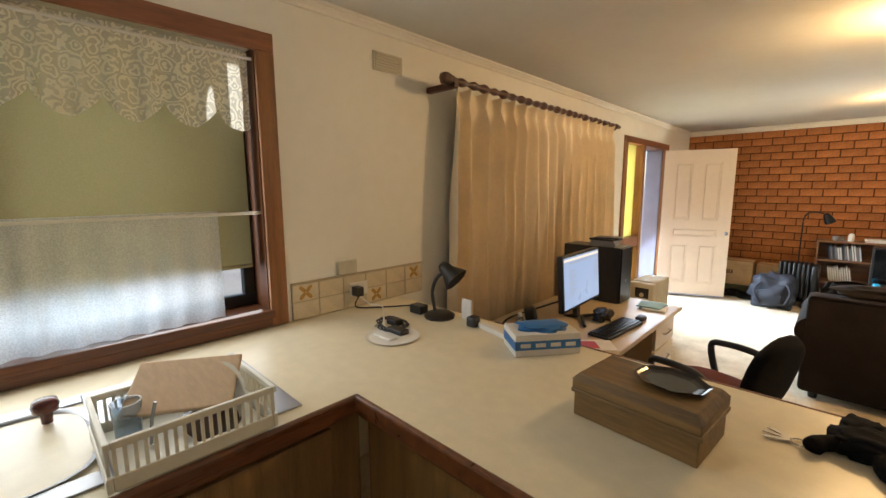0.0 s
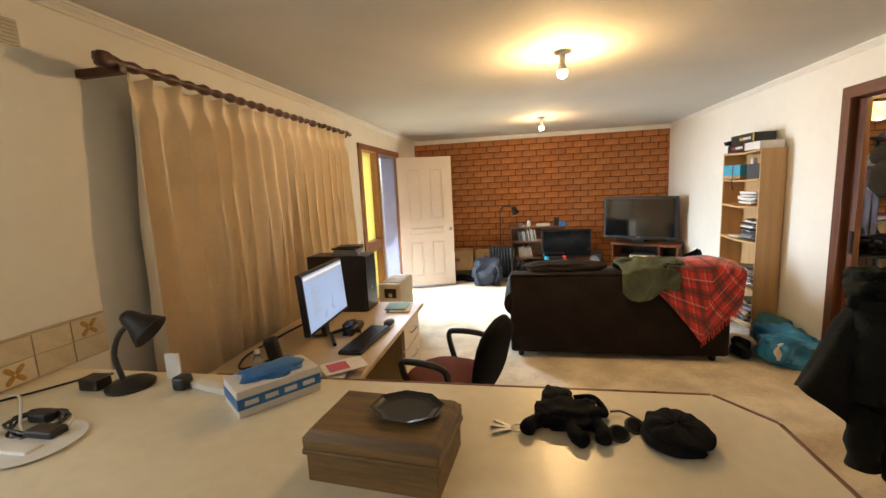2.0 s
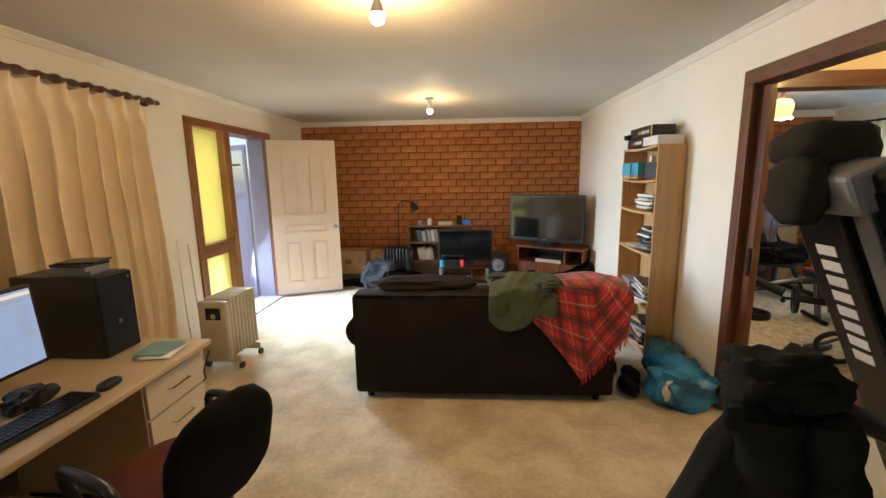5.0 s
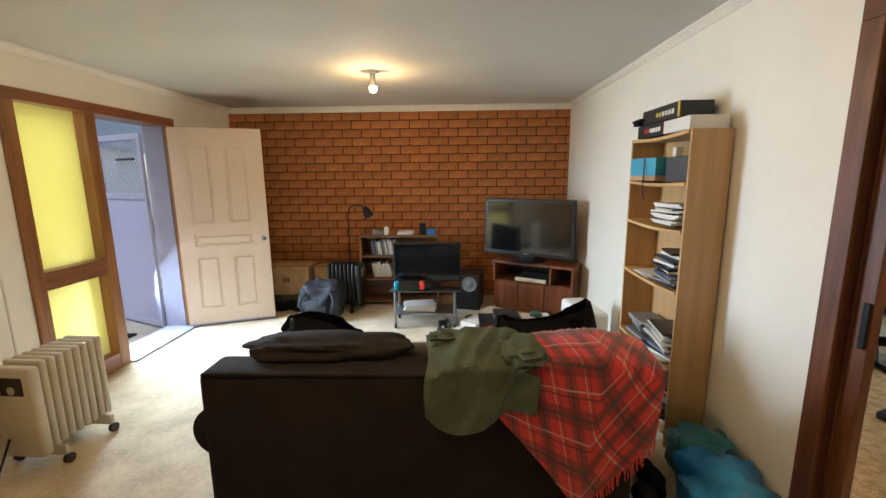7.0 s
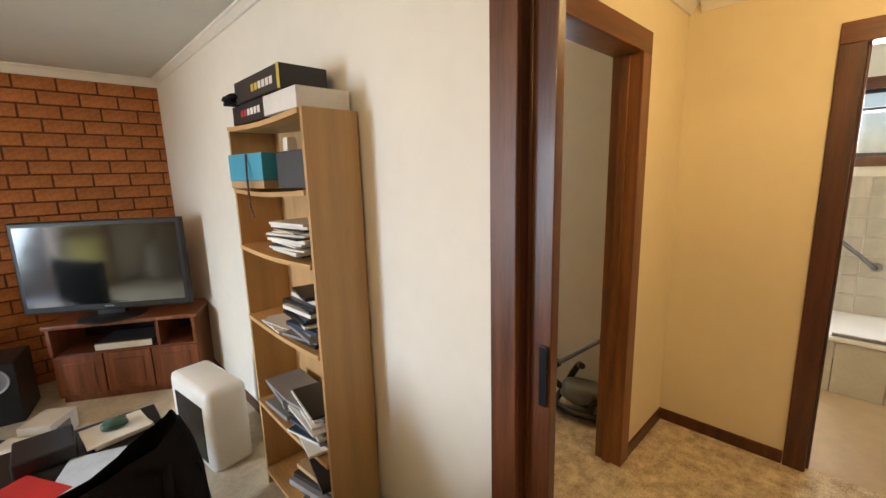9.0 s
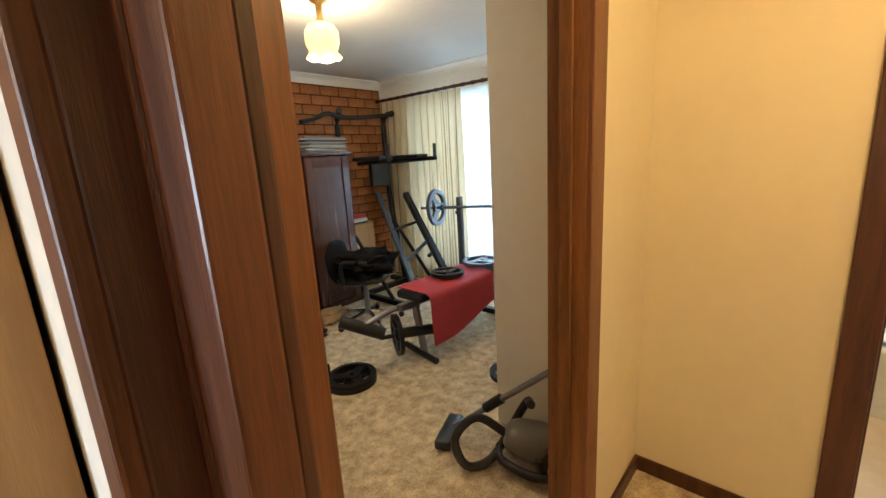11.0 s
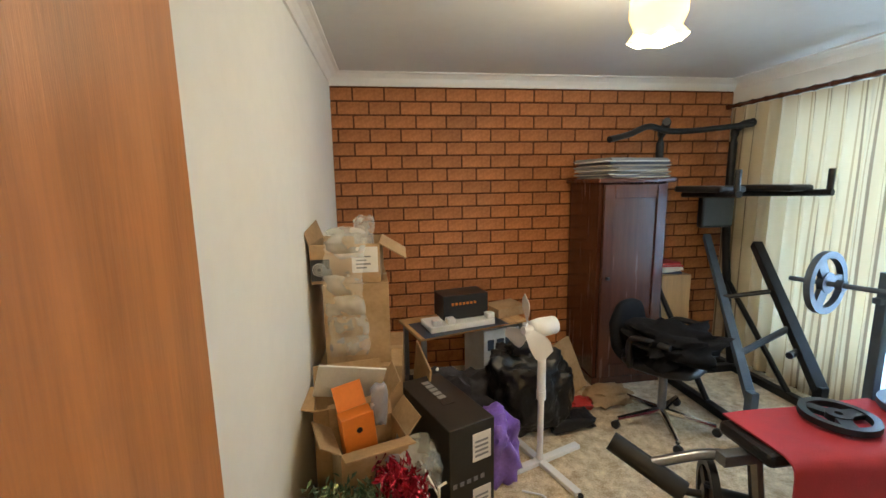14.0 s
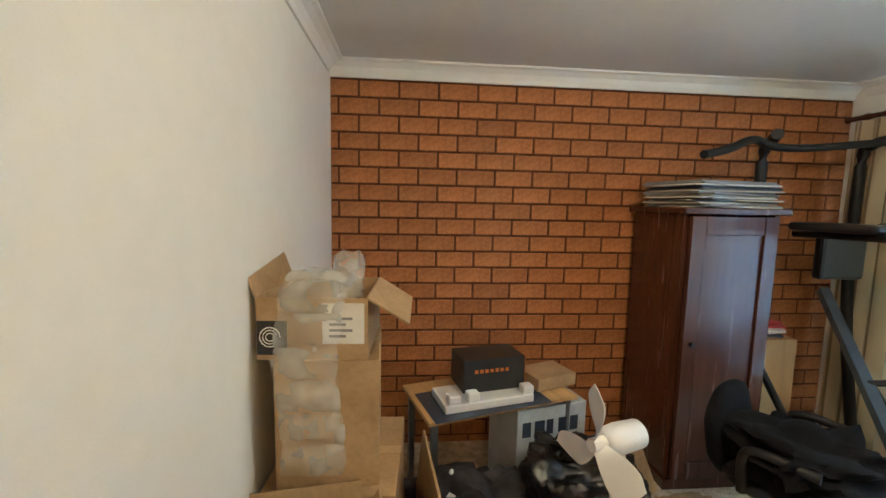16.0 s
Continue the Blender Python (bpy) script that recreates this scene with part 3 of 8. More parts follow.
# ---------- front door ----------
fd = tagged(new("door_frame_front"), "orange-brown stained timber front door frame with sidelight", "door frame", kind="structure")
OR = wood("honey_stained_frame", (0.31, 0.125, 0.037), 0.6, 0.4, 'z', coat=0.15)
ORH = wood("honey_stained_frame_level", (0.28, 0.10, 0.035), 0.6, 0.4, 'y', coat=0.15)
part("upright", bx(-1.96, -1.70, 4.805, 4.90, 0, 2.06, 0.004), OR, fd)
part("upright", bx(-1.76, -1.70, 6.34, 6.425, 0, 2.06, 0.004), OR, fd)
part("outer_jamb", bx(-1.97, -1.765, 6.335, 6.37, 0, 2.06, 0.003), BLUEGREY, fd, "blue-grey metal jamb")
part("head", bx(-1.96, -1.70, 4.805, 6.425, 2.06, 2.135, 0.004), ORH, fd)
part("mullion", bx(-1.90, -1.705, 5.41, 5.505, 0, 2.06, 0.004), OR, fd)
part("rail", bx(-1.87, -1.71, 4.90, 5.41, 0.80, 0.93, 0.004), ORH, fd)
part("bottom_rail", bx(-1.87, -1.71, 4.90, 5.41, 0.0, 0.13, 0.004), ORH, fd)
part("pane", bx(-1.80, -1.793, 4.90, 5.41, 0.93, 2.06), YELLOW, fd, "yellow pebbled glass pane").visible_shadow = False
part("pane", bx(-1.80, -1.793, 4.90, 5.41, 0.13, 0.80), YELLOW, fd, "yellow pebbled glass pane").visible_shadow = False
structure("door_sill", bx(-1.98, -1.66, 5.505, 6.34, -0.002, 0.018, 0.004), BLUEGREY, "grey metal front door threshold", "threshold")


def panel_bm(w, h, th, panels):
    """A door leaf from x = 0 to w, with sunk and raised panels on both faces."""
    bm = bmesh.new()
    xs = sorted({0, w, *[p[0] for p in panels], *[p[1] for p in panels]})
    zs = sorted({0, h, *[p[2] for p in panels], *[p[3] for p in panels]})
    for x0, x1 in zip(xs, xs[1:]):
        for z0, z1 in zip(zs, zs[1:]):
            inside = any(p[0] <= x0 and x1 <= p[1] and p[2] <= z0 and z1 <= p[3] for p in panels)
            d = 0.012 if inside else 0.0
            box_into(bm, x0, x1, -th / 2 + d, th / 2 - d, z0, z1)
    return bm


door = tagged(new("door_front"), "pinkish cream six-panel front door standing open", "door", kind="structure")
door.matrix_basis = pose(-1.715, 6.325, 0.02, 0, 0, 21.3)
PW = [(0.13, 0.36, 1.06, 1.87), (0.47, 0.70, 1.06, 1.87), (0.13, 0.70, 0.83, 0.97), (0.13, 0.36, 0.17, 0.74), (0.47, 0.70, 0.17, 0.74)]
part("leaf", panel_bm(0.84, 2.03, 0.04, PW), WHITEDOOR, door)
for x0, x1, z0, z1 in PW:
    part("raised_panel", bx(x0 + 0.035, x1 - 0.035, -0.0165, 0.0165, z0 + 0.035, z1 - 0.035, 0.006), WHITEDOOR, door)
    bm = bmesh.new()
    for s in (-1, 1):
        y0, y1 = (-0.019, -0.009) if s < 0 else (0.009, 0.019)
        box_into(bm, x0, x0 + 0.012, y0, y1, z0, z1)
        box_into(bm, x1 - 0.012, x1, y0, y1, z0, z1)
        box_into(bm, x0 + 0.012, x1 - 0.012, y0, y1, z0, z0 + 0.012)
        box_into(bm, x0 + 0.012, x1 - 0.012, y0, y1, z1 - 0.012, z1)
    part("moulding", bm, WHITEDOOR, door)
part("knob", lathe([(0.006, 0), (0.01, 0.015), (0.024, 0.03), (0.026, 0.042), (0.012, 0.055)], 18), STEEL, door, "brushed metal knob", True).matrix_basis = pose(0.79, -0.018, 0.90, 90)
part("weather_strip", bx(0.0, 0.84, -0.022, 0.022, 0.0, 0.018), BLUEGREY, door)

# ---------- outside ----------
structure("ground", bx(-600, 600, -600, 600, -0.2, -0.12), CONCRETE, "pale concrete paving and ground outside", "ground")
structure("pavement_porch", bx(-4.2, -1.97, 3.5, 7.3, -0.12, -0.03), CONCRETE, "pale concrete porch slab", "porch")
single("door_mat", bx(-2.75, -2.2, 5.65, 6.2, -0.03, -0.012, 0.004), BLACKCLOTH, "dark grey rubber door mat on the porch", "mat")
sd = thing("screen_door", "blue-grey metal security screen door standing open outside", "screen door", at=pose(-2.0, 6.34, 0.0, 0, 0, 156))
for a in ((0, 0.05, 0, 2.0), (0.74, 0.79, 0, 2.0)):
    part("stile", bx(a[0], a[1], -0.015, 0.015, a[2], a[3], 0.003), BLUEGREY, sd)
for z in (0.0, 1.35, 1.94):
    part("rail", bx(0.05, 0.74, -0.015, 0.015, z, z + 0.06, 0.003), BLUEGREY, sd)
part("mesh", bx(0.05, 0.74, -0.002, 0.002, 0.06, 1.35), MESHM, sd, "fine insect mesh")
bm = bmesh.new()
for i in range(-12, 14):
    for s in (1, -1):
        x0, z0 = 0.05 + i * 0.055, 1.41
        x1, z1 = x0 + s * 0.53, 1.94
        pts = []
        for x, z in ((x0, z0), (x1, z1)):
            pts.append((x, z))
        t0 = max(0, min(1, (0.05 - x0) / (x1 - x0))) if s > 0 else max(0, min(1, (0.74 - x0) / (x1 - x0)))
        t1 = max(0, min(1, (0.74 - x0) / (x1 - x0))) if s > 0 else max(0, min(1, (0.05 - x0) / (x1 - x0)))
        if t1 - t0 > 0.05:
            cyl_into(bm, (x0 + (x1 - x0) * t0, 0, z0 + 0.53 * t0), (x0 + (x1 - x0) * t1, 0, z0 + 0.53 * t1), 0.003, n=5)
part("lattice", bm, BLUEGREY, sd, "diamond metal lattice")
part("closer", cy((0.1, 0.03, 1.75), (0.4, 0.03, 1.75), 0.012), BLACKM, sd)
hs = thing("neighbour_house", "white neighbour house with a pale sheet roof", "house", at=pose(-13, 13, -0.12, 0, 0, 20))
part("wall", bx(-4, 4, -3, 3, 0, 2.6), WHITEP, hs)
bm = bmesh.new()
vs = [bm.verts.new(v) for v in ((-4.5, -3.6, 2.6), (4.5, -3.6, 2.6), (4.5, 3.6, 2.6), (-4.5, 3.6, 2.6), (-4.5, 0, 4.2), (4.5, 0, 4.2))]
for f in ((0, 1, 5, 4), (2, 3, 4, 5), (0, 4, 3), (1, 2, 5), (0, 3, 2, 1)):
    bm.faces.new([vs[i] for i in f])
part("roof", bm, ROOFT, hs)
for x in (-2.2, 1.2):
    w = part("window", bx(x, x + 1.2, -3.05, -3.0, 0.9, 2.0), WHITEP, hs)
    part("pane", bx(x + 0.07, x + 1.13, -3.06, -3.05, 0.97, 1.93), SCREENOFF, w)


def shrub(name, x, y, z, r, n, seed, label):
    """A bush of many small leaves on short stems."""
    rng = random.Random(seed)
    t = thing(name, label, "shrub", at=pose(x, y, z))
    bm = bmesh.new()
    for i in range(7):
        a = i * 0.9
        tube_into(bm, [(0, 0, 0), (0.25 * r * math.cos(a), 0.25 * r * math.sin(a), 0.6 * r), (0.6 * r * math.cos(a), 0.6 * r * math.sin(a), 1.3 * r)], [0.025, 0.018, 0.008], 6)
    part("stems", bm, DARKROD, t)
    V, F = [], []
    for i in range(n):
        d = Vector((rng.gauss(0, 1), rng.gauss(0, 1), rng.gauss(0, 1))).normalized() * r * rng.uniform(0.35, 1.1) ** 0.6
        c = d + Vector((0, 0, r * 1.15))
        s = rng.uniform(0.03, 0.065)
        q = Euler((rng.uniform(0, 6), rng.uniform(0, 6), rng.uniform(0, 6))).to_matrix()
        k = len(V)
        V += [c + q @ Vector(p) * s for p in ((-1, 0, 0), (0, -0.45, 0.15), (1, 0, 0), (0, 0.45, 0.15))]
        F.append((k, k + 1, k + 2, k + 3))
    me = bpy.data.meshes.new("leaves")
    me.from_pydata(V, [], F)
    me.materials.append(LEAF)
    ob = new("leaves", me)
    ob.parent = t
    return t


shrub("shrub", -3.6, -0.2, -0.12, 0.62, 2200, 1, "dense green leafy shrub outside the kitchen window")
shrub("shrub", -5.2, 8.6, -0.12, 0.7, 1800, 2, "dense green leafy shrub beside the path")

# ---------- kitchen window ----------
kw = tagged(new("window_1"), "orange-brown timber kitchen window with dark aluminium sash", "window", kind="structure")
part("trim", bx(-1.72, -1.70, 0.675, 0.755, 0.905, 2.12, 0.004), OR, kw)
part("trim", bx(-1.72, -1.70, -1.04, -0.95, 0.905, 2.13, 0.004), OR, kw)
part("trim", bx(-1.72, -1.70, -1.04, 0.755, 2.12, 2.20, 0.004), ORH, kw)
part("window_sill", bx(-1.93, -1.69, -0.95, 0.69, 0.945, 0.985, 0.006), TRIMH, kw, "red-brown timber sill")
part("apron", bx(-1.72, -1.702, -1.04, 0.755, 0.905, 0.944, 0.003), TRIMH, kw)
part("reveal", bx(-1.93, -1.722, 0.672, 0.69, 0.985, 2.13), TRIM, kw)
part("reveal", bx(-1.93, -1.722, -0.95, -0.932, 0.985, 2.13), TRIM, kw)
for a in ((-0.93, 0.67, 0.985, 1.04), (-0.93, 0.67, 2.07, 2.13), (0.62, 0.67, 1.04, 2.07), (-0.93, -0.88, 1.04, 2.07), (-0.16, -0.11, 1.04, 2.07)):
    part("sash", bx(-1.90, -1.86, *a, 0.003), BLACKM, kw)
part("pane", bx(-1.882, -1.878, -0.88, 0.62, 1.04, 2.07), PANE, kw).visible_shadow = False

rb = thing("roller_blind", "olive green cloth roller blind pulled half down", "blind")
part("cloth", bx(-1.815, -1.812, -0.90, 0.645, 1.19, 2.09), BLIND, rb)
part("bottom_bar", cy((-1.813, -0.90, 1.185), (-1.813, 0.645, 1.185), 0.009), BLIND, rb)
part("roller", cy((-1.82, -0.91, 2.1), (-1.82, 0.655, 2.1), 0.022), WHITEP, rb)


def gathered(y0, y1, x, ztop, zbot_fn, waves, amp, nu, nv, mtl, seed=0, thick=0.0):
    """Cloth hung in folds along y; zbot_fn gives its lower edge."""
    def fn(u, v):
        y = y0 + (y1 - y0) * u
        zb = zbot_fn(y)
        k = 0.35 + 0.65 * v
        fold = math.sin(u * waves * 2 * math.pi + 1.7 * noise.noise(Vector((u * waves * 0.35, seed, v * 0.7)))) + 0.5 * noise.noise(Vector((u * waves * 1.3, v * 1.2, seed + 4)))
        return Vector((x + amp * k * fold, y + amp * 0.4 * k * math.cos(u * waves * 2 * math.pi + seed), ztop + (zb - ztop) * v))
    return sheet(fn, nu, nv, thick)


vl = thing("lace_valance", "cream floral lace valance with scalloped lower edge", "curtain")


def scallop(y):
    k = ((y - 0.52) / 0.185) % 1.0
    return 1.868 - 0.085 * math.sin(math.pi * k) ** 0.7


part("lace", gathered(-0.95, 0.655, -1.742, 2.112, scallop, 17, 0.013, 300, 16, LACE, 2), LACE, vl, smooth=True)
part("rod", cy((-1.742, -0.95, 2.088), (-1.742, 0.672, 2.088), 0.007), WHITEP, vl)
cf = thing("cafe_curtain", "sheer white cafe curtain with scalloped hem", "curtain")
part("cloth", gathered(-0.95, 0.49, -1.745, 1.445, lambda y: 0.93 - 0.035 * abs(math.sin((y - 0.49) * 9)), 14, 0.014, 220, 16, SHEER, 5), SHEER, cf, smooth=True)
part("rod", cy((-1.745, -0.95, 1.43), (-1.745, 0.672, 1.43), 0.007), WHITEP, cf)

# ---------- counter ----------
ct = tagged(new("worktop"), "cream laminate L-shaped kitchen worktop with dark timber edge", "worktop")
bm = bmesh.new()


def prism(bm, pts, z0, z1):
    lo = [bm.verts.new((x, y, z0)) for x, y in pts]
    hi = [bm.verts.new((x, y, z1)) for x, y in pts]
    n = len(pts)
    for i in range(n):
        bm.faces.new((lo[i], lo[(i + 1) % n], hi[(i + 1) % n], hi[i]))
    bm.faces.new(lo[::-1])
    bm.faces.new(hi)
    return lo + hi


prism(bm, [(-1.72, -1.5), (-1.46, -1.5), (-1.46, -0.42), (-1.0, -0.42), (-1.0, -1.5), (-0.89, -1.5), (-0.89, 0.585), (0.80, 0.585), (0.80, 1.30), (0.70, 1.44), (-1.72, 1.44)], 0.865, 0.9)
part("top", bm, LAMINATE, ct)
part("infill", bx(-1.46, -1.0, -0.42, 0.1, 0.865, 0.866), LAMINATE, ct)
for a in ((-0.89, -0.868, -1.5, 0.585), (-0.89, 0.80, 0.563, 0.585)):
    part("edge", bx(*a, 0.845, 0.905, 0.008), NOSE, ct, "dark brown rounded timber edge")
part("bar_edge", bx(-1.0, 0.70, 1.44, 1.452, 0.86, 0.902, 0.003), NOSE, ct)
part("bar_edge", bx(0.80, 0.812, 0.585, 1.30, 0.86, 0.902, 0.003), NOSE, ct)
part("bar_edge", bx(-0.086, 0.086, -0.006, 0.006, 0.86, 0.902, 0.003), NOSE, ct).matrix_basis = pose(0.755, 1.375, 0, 0, 0, -54.5)
cb = thing("kitchen_cabinet", "brown wood-veneer kitchen cabinet under the worktop", "cabinet")
part("carcass", bx(-1.70, -0.94, -1.5, 0.62, 0.0, 0.862), CABWOOD, cb)
for i in range(4):
    y0 = -1.48 + i * 0.50
    part("door", bx(-0.94, -0.922, y0, y0 + 0.49, 0.12, 0.80, 0.004), CABWOOD, cb)
part("kickboard", bx(-0.95, -0.945, -1.5, 0.62, 0, 0.1), DARKTRIM, cb)
cb2 = thing("peninsula_cabinet", "brown wood-veneer cabinet under the breakfast bar", "cabinet")
part("carcass", bx(-0.915, 0.74, 0.64, 1.2, 0.0, 0.862), CABWOOD, cb2)
for i in range(3):
    x0 = -0.88 + i * 0.53
    part("door", bx(x0, x0 + 0.52, 0.622, 0.64, 0.12, 0.80, 0.004), CABWOOD, cb2)

sk = thing("kitchen_sink", "stainless steel sink with ribbed draining board", "sink")
bm = bmesh.new()
for a in ((-1.50, -0.945, -0.02, 0.43), (-1.50, -1.44, -0.50, -0.02), (-1.005, -0.945, -0.50, -0.02)):
    box_into(bm, *a, 0.9, 0.906, bevel=0.002)
part("deck", bm, STEEL, sk)
bm = bmesh.new()
N = 40
rings = []
for z, k in ((0.909, 1.06), (0.905, 1.0), (0.88, 0.97), (0.79, 0.93), (0.765, 0.85), (0.76, 0.1)):
    ring = []
    for i in range(N):
        a = i * 2 * math.pi / N
        c, s = math.cos(a), math.sin(a)
        e = (abs(c) ** 4 + abs(s) ** 4) ** -0.25
        ring.append(bm.verts.new((-1.222 + 0.21 * k * c * e, -0.225 + 0.20 * k * s * e, z)))
    rings.append(ring)
for A, B in zip(rings, rings[1:]):
    for i in range(N):
        bm.faces.new((A[i], A[(i + 1) % N], B[(i + 1) % N], B[i]))
bm.faces.new(rings[-1])
part("basin", bm, STEEL, sk, smooth=True)
for i in range(8):
    part("rib", cy((-1.40 + i * 0.05, 0.05, 0.9055), (-1.40 + i * 0.05, 0.39, 0.9055), 0.005, n=8), STEEL, sk)
part("tap_knob", lathe([(0.012, 0), (0.014, 0.03), (0.027, 0.034), (0.03, 0.05), (0.026, 0.066), (0.008, 0.07)], 16, (-1.36, -0.10, 0.905)), mat("dark_red_knob", (0.08, 0.015, 0.012), 0.25), sk, "dark red tap handle", True)

# dish rack
dr = thing("dish_rack", "white slotted plastic dish rack on the draining board", "dish rack")
WHITERACK = mat("ivory_plastic", (0.72, 0.70, 0.60), 0.4, vary=0.04)
X0, X1, Y0, Y1 = -1.17, -0.88, -0.03, 0.33
part("base", bx(X0 + 0.02, X1 - 0.02, Y0 + 0.02, Y1 - 0.02, 0.912, 0.922, 0.003), WHITERACK, dr)
for a in ((X0, X1, Y0, Y0 + 0.012), (X0, X1, Y1 - 0.012, Y1), (X0, X0 + 0.012, Y0 + 0.012, Y1 - 0.012), (X1 - 0.012, X1, Y0 + 0.012, Y1 - 0.012)):
    part("rim", bx(*a, 1.005, 1.022, 0.003), WHITERACK, dr)
    part("lower_rim", bx(*a, 0.91, 0.945, 0.003), WHITERACK, dr)
for i in range(19):
    y = Y0 + 0.015 + i * 0.0183
    for x in (X0 + 0.003, X1 - 0.009):
        part("slat", bx(x, x + 0.006, y, y + 0.007, 0.945, 1.005), WHITERACK, dr)
for i in range(14):
    x = X0 + 0.018 + i * 0.0195
    for y in (Y0 + 0.003, Y1 - 0.009):
        part("slat", bx(x, x + 0.007, y, y + 0.006, 0.945, 1.005), WHITERACK, dr)
single("chopping_board", bx(-0.13, 0.13, -0.007, 0.007, 0.0, 0.17, 0.005, pose(-1.02, 0.13, 0.975, -62, 0, 58)), mat("pale_beech", (0.62, 0.45, 0.29), 0.55, vary=0.08, stretch=(1, 9, 9)), "pale wooden chopping board leaning in the dish rack", "chopping board")
bm = lathe([(0.03, 0), (0.06, 0.02), (0.082, 0.055), (0.085, 0.06), (0.078, 0.055), (0.03, 0.008)], 26)
bmesh.ops.transform(bm, matrix=pose(-0.98, 0.235, 0.96, 150, 15, 0), verts=bm.verts)
single("bowl", bm, mat("brown_glazed_bowl", (0.05, 0.025, 0.015), 0.25), "dark brown glazed bowl upturned in the rack", "bowl", smooth=True)
bm = lathe([(0.04, 0), (0.085, 0.012), (0.1, 0.025), (0.094, 0.024), (0.04, 0.006)], 26)
bmesh.ops.transform(bm, matrix=pose(-1.06, 0.26, 0.95, 70, 0, 20), verts=bm.verts)
single("plate", bm, WHITERACK, "white ceramic plate standing in the rack", "plate", smooth=True)
single("tumbler", lathe([(0.028, 0), (0.034, 0.09), (0.03, 0.09), (0.025, 0.006)], 18, (-1.09, 0.04, 0.923)), mat("clear_blue_plastic", (0.6, 0.7, 0.8), 0.1, trans=0.8), "clear plastic tumbler in the rack", "tumbler", smooth=True)
single("fork", tb([(-1.0, 0.07, 0.925), (-1.0, 0.075, 0.985), (-0.995, 0.085, 1.03)], 0.004, 8), STEEL, "stainless steel fork standing in the rack", "fork")

# tiles
bs = tagged(new("splashback"), "two rows of cream tiles with ochre flower tiles", "splashback", kind="structure")
part("grout", bx(-1.72, -1.714, 0.78, 1.633, 0.901, 1.078), GROUT, bs)
tile_me = mesh_of(bx(-0.003, 0.003, -0.0685, 0.0685, -0.0415, 0.0415, 0.0015), "tile", TILE)
for r in range(2):
    for c in range(6):
        ob = new("tile", tile_me)
        ob.parent = bs
        ob.matrix_basis = pose(-1.7125, 0.851 + c * 0.142, 0.9465 + r * 0.087)
for r, c in ((1, 0), (1, 5), (0, 3)):
    for k in range(4):
        bm = lump(0, 0.024, 0, 0.001, 0.021, 0.010, k, 0.1, sub=2)
        o = part("flower_petal", bm, TILEDECO, bs)
        o.matrix_basis = pose(-1.709, 0.851 + c * 0.142, 0.9465 + r * 0.087) @ Matrix.Rotation(radians(45 + 90 * k), 4, 'X')
part("border", bx(-1.72, -1.708, 0.78, 1.633, 1.078, 1.086, 0.002), GROUT, bs)


def outlet(name, y, z, mtl, label):
    t = thing(name, label, "power outlet")
    part("plate", bx(-1.7095, -1.700, y - 0.057, y + 0.057, z - 0.036, z + 0.036, 0.004), mtl, t)
    for dy in (-0.028, 0.028):
        part("switch", bx(-1.700, -1.696, y + dy - 0.005, y + dy + 0.005, z + 0.012, z + 0.026, 0.001), mtl, t)
    return t


outlet("power_outlet", 1.155, 1.0, WHITEP, "white double power outlet on the tiles")
outlet("power_outlet", 1.09, 1.127, HEATERP, "cream wall switch plate above the tiles")
pl = thing("power_plug", "black plug with white cord in the outlet", "plug")
part("body", bx(-1.700, -1.645, 1.105, 1.15, 0.97, 1.02, 0.006), BLACKP, pl)
part("cord", tb(smooth_line([(-1.66, 1.13, 0.97), (-1.60, 1.16, 0.93), (-1.45, 1.12, 0.955), (-1.3, 1.02, 0.906), (-1.2, 1.05, 0.906), (-1.26, 1.12, 0.906), (-1.38, 1.08, 0.906), (-1.36, 1.0, 0.906)], 8), 0.004, 6), WHITEP, pl)
single("power_cable", tb(smooth_line([(-1.69, 1.16, 0.98), (-1.67, 1.11, 0.915), (-1.6, 1.2, 0.906), (-1.5, 1.34, 0.906), (-1.42, 1.4, 0.906)], 6), 0.004, 6), BLACKP, "thin black cable lying on the worktop", "cable")
cc = thing("phone_charger", "tangle of black chargers and cables on the worktop", "charger")
rc = random.Random(4)
part("adaptor", bx(-1.36, -1.29, 1.07, 1.115, 0.9, 0.93, 0.006), BLACKP, cc)
part("adaptor", bx(-1.27, -1.17, 1.0, 1.05, 0.9, 0.925, 0.006), BLACKP, cc)
part("phone", bx(-1.27, -1.16, 0.93, 0.975, 0.9, 0.912, 0.004), WHITEP, cc)
part("cord", tb(smooth_line([(-1.3 + 0.08 * math.cos(i * 1.9), 1.06 + 0.07 * math.sin(i * 1.9), 0.904 + 0.012 * (i % 3)) for i in range(11)], 5), 0.0045, 6), BLACKP, cc)
single("white_dish", lathe([(0.10, 0), (0.115, 0.006), (0.117, 0.008), (0.10, 0.004)], 28, (-1.2, 0.98, 0.9)), WHITEP, "thin clear round plastic lid on the worktop", "lid")
bpo = single("charger_brick", bx(-1.42, -1.34, 1.27, 1.33, 0.9, 0.945, 0.006), BLACKP, "black mains adaptor beside the tiles", "adaptor")

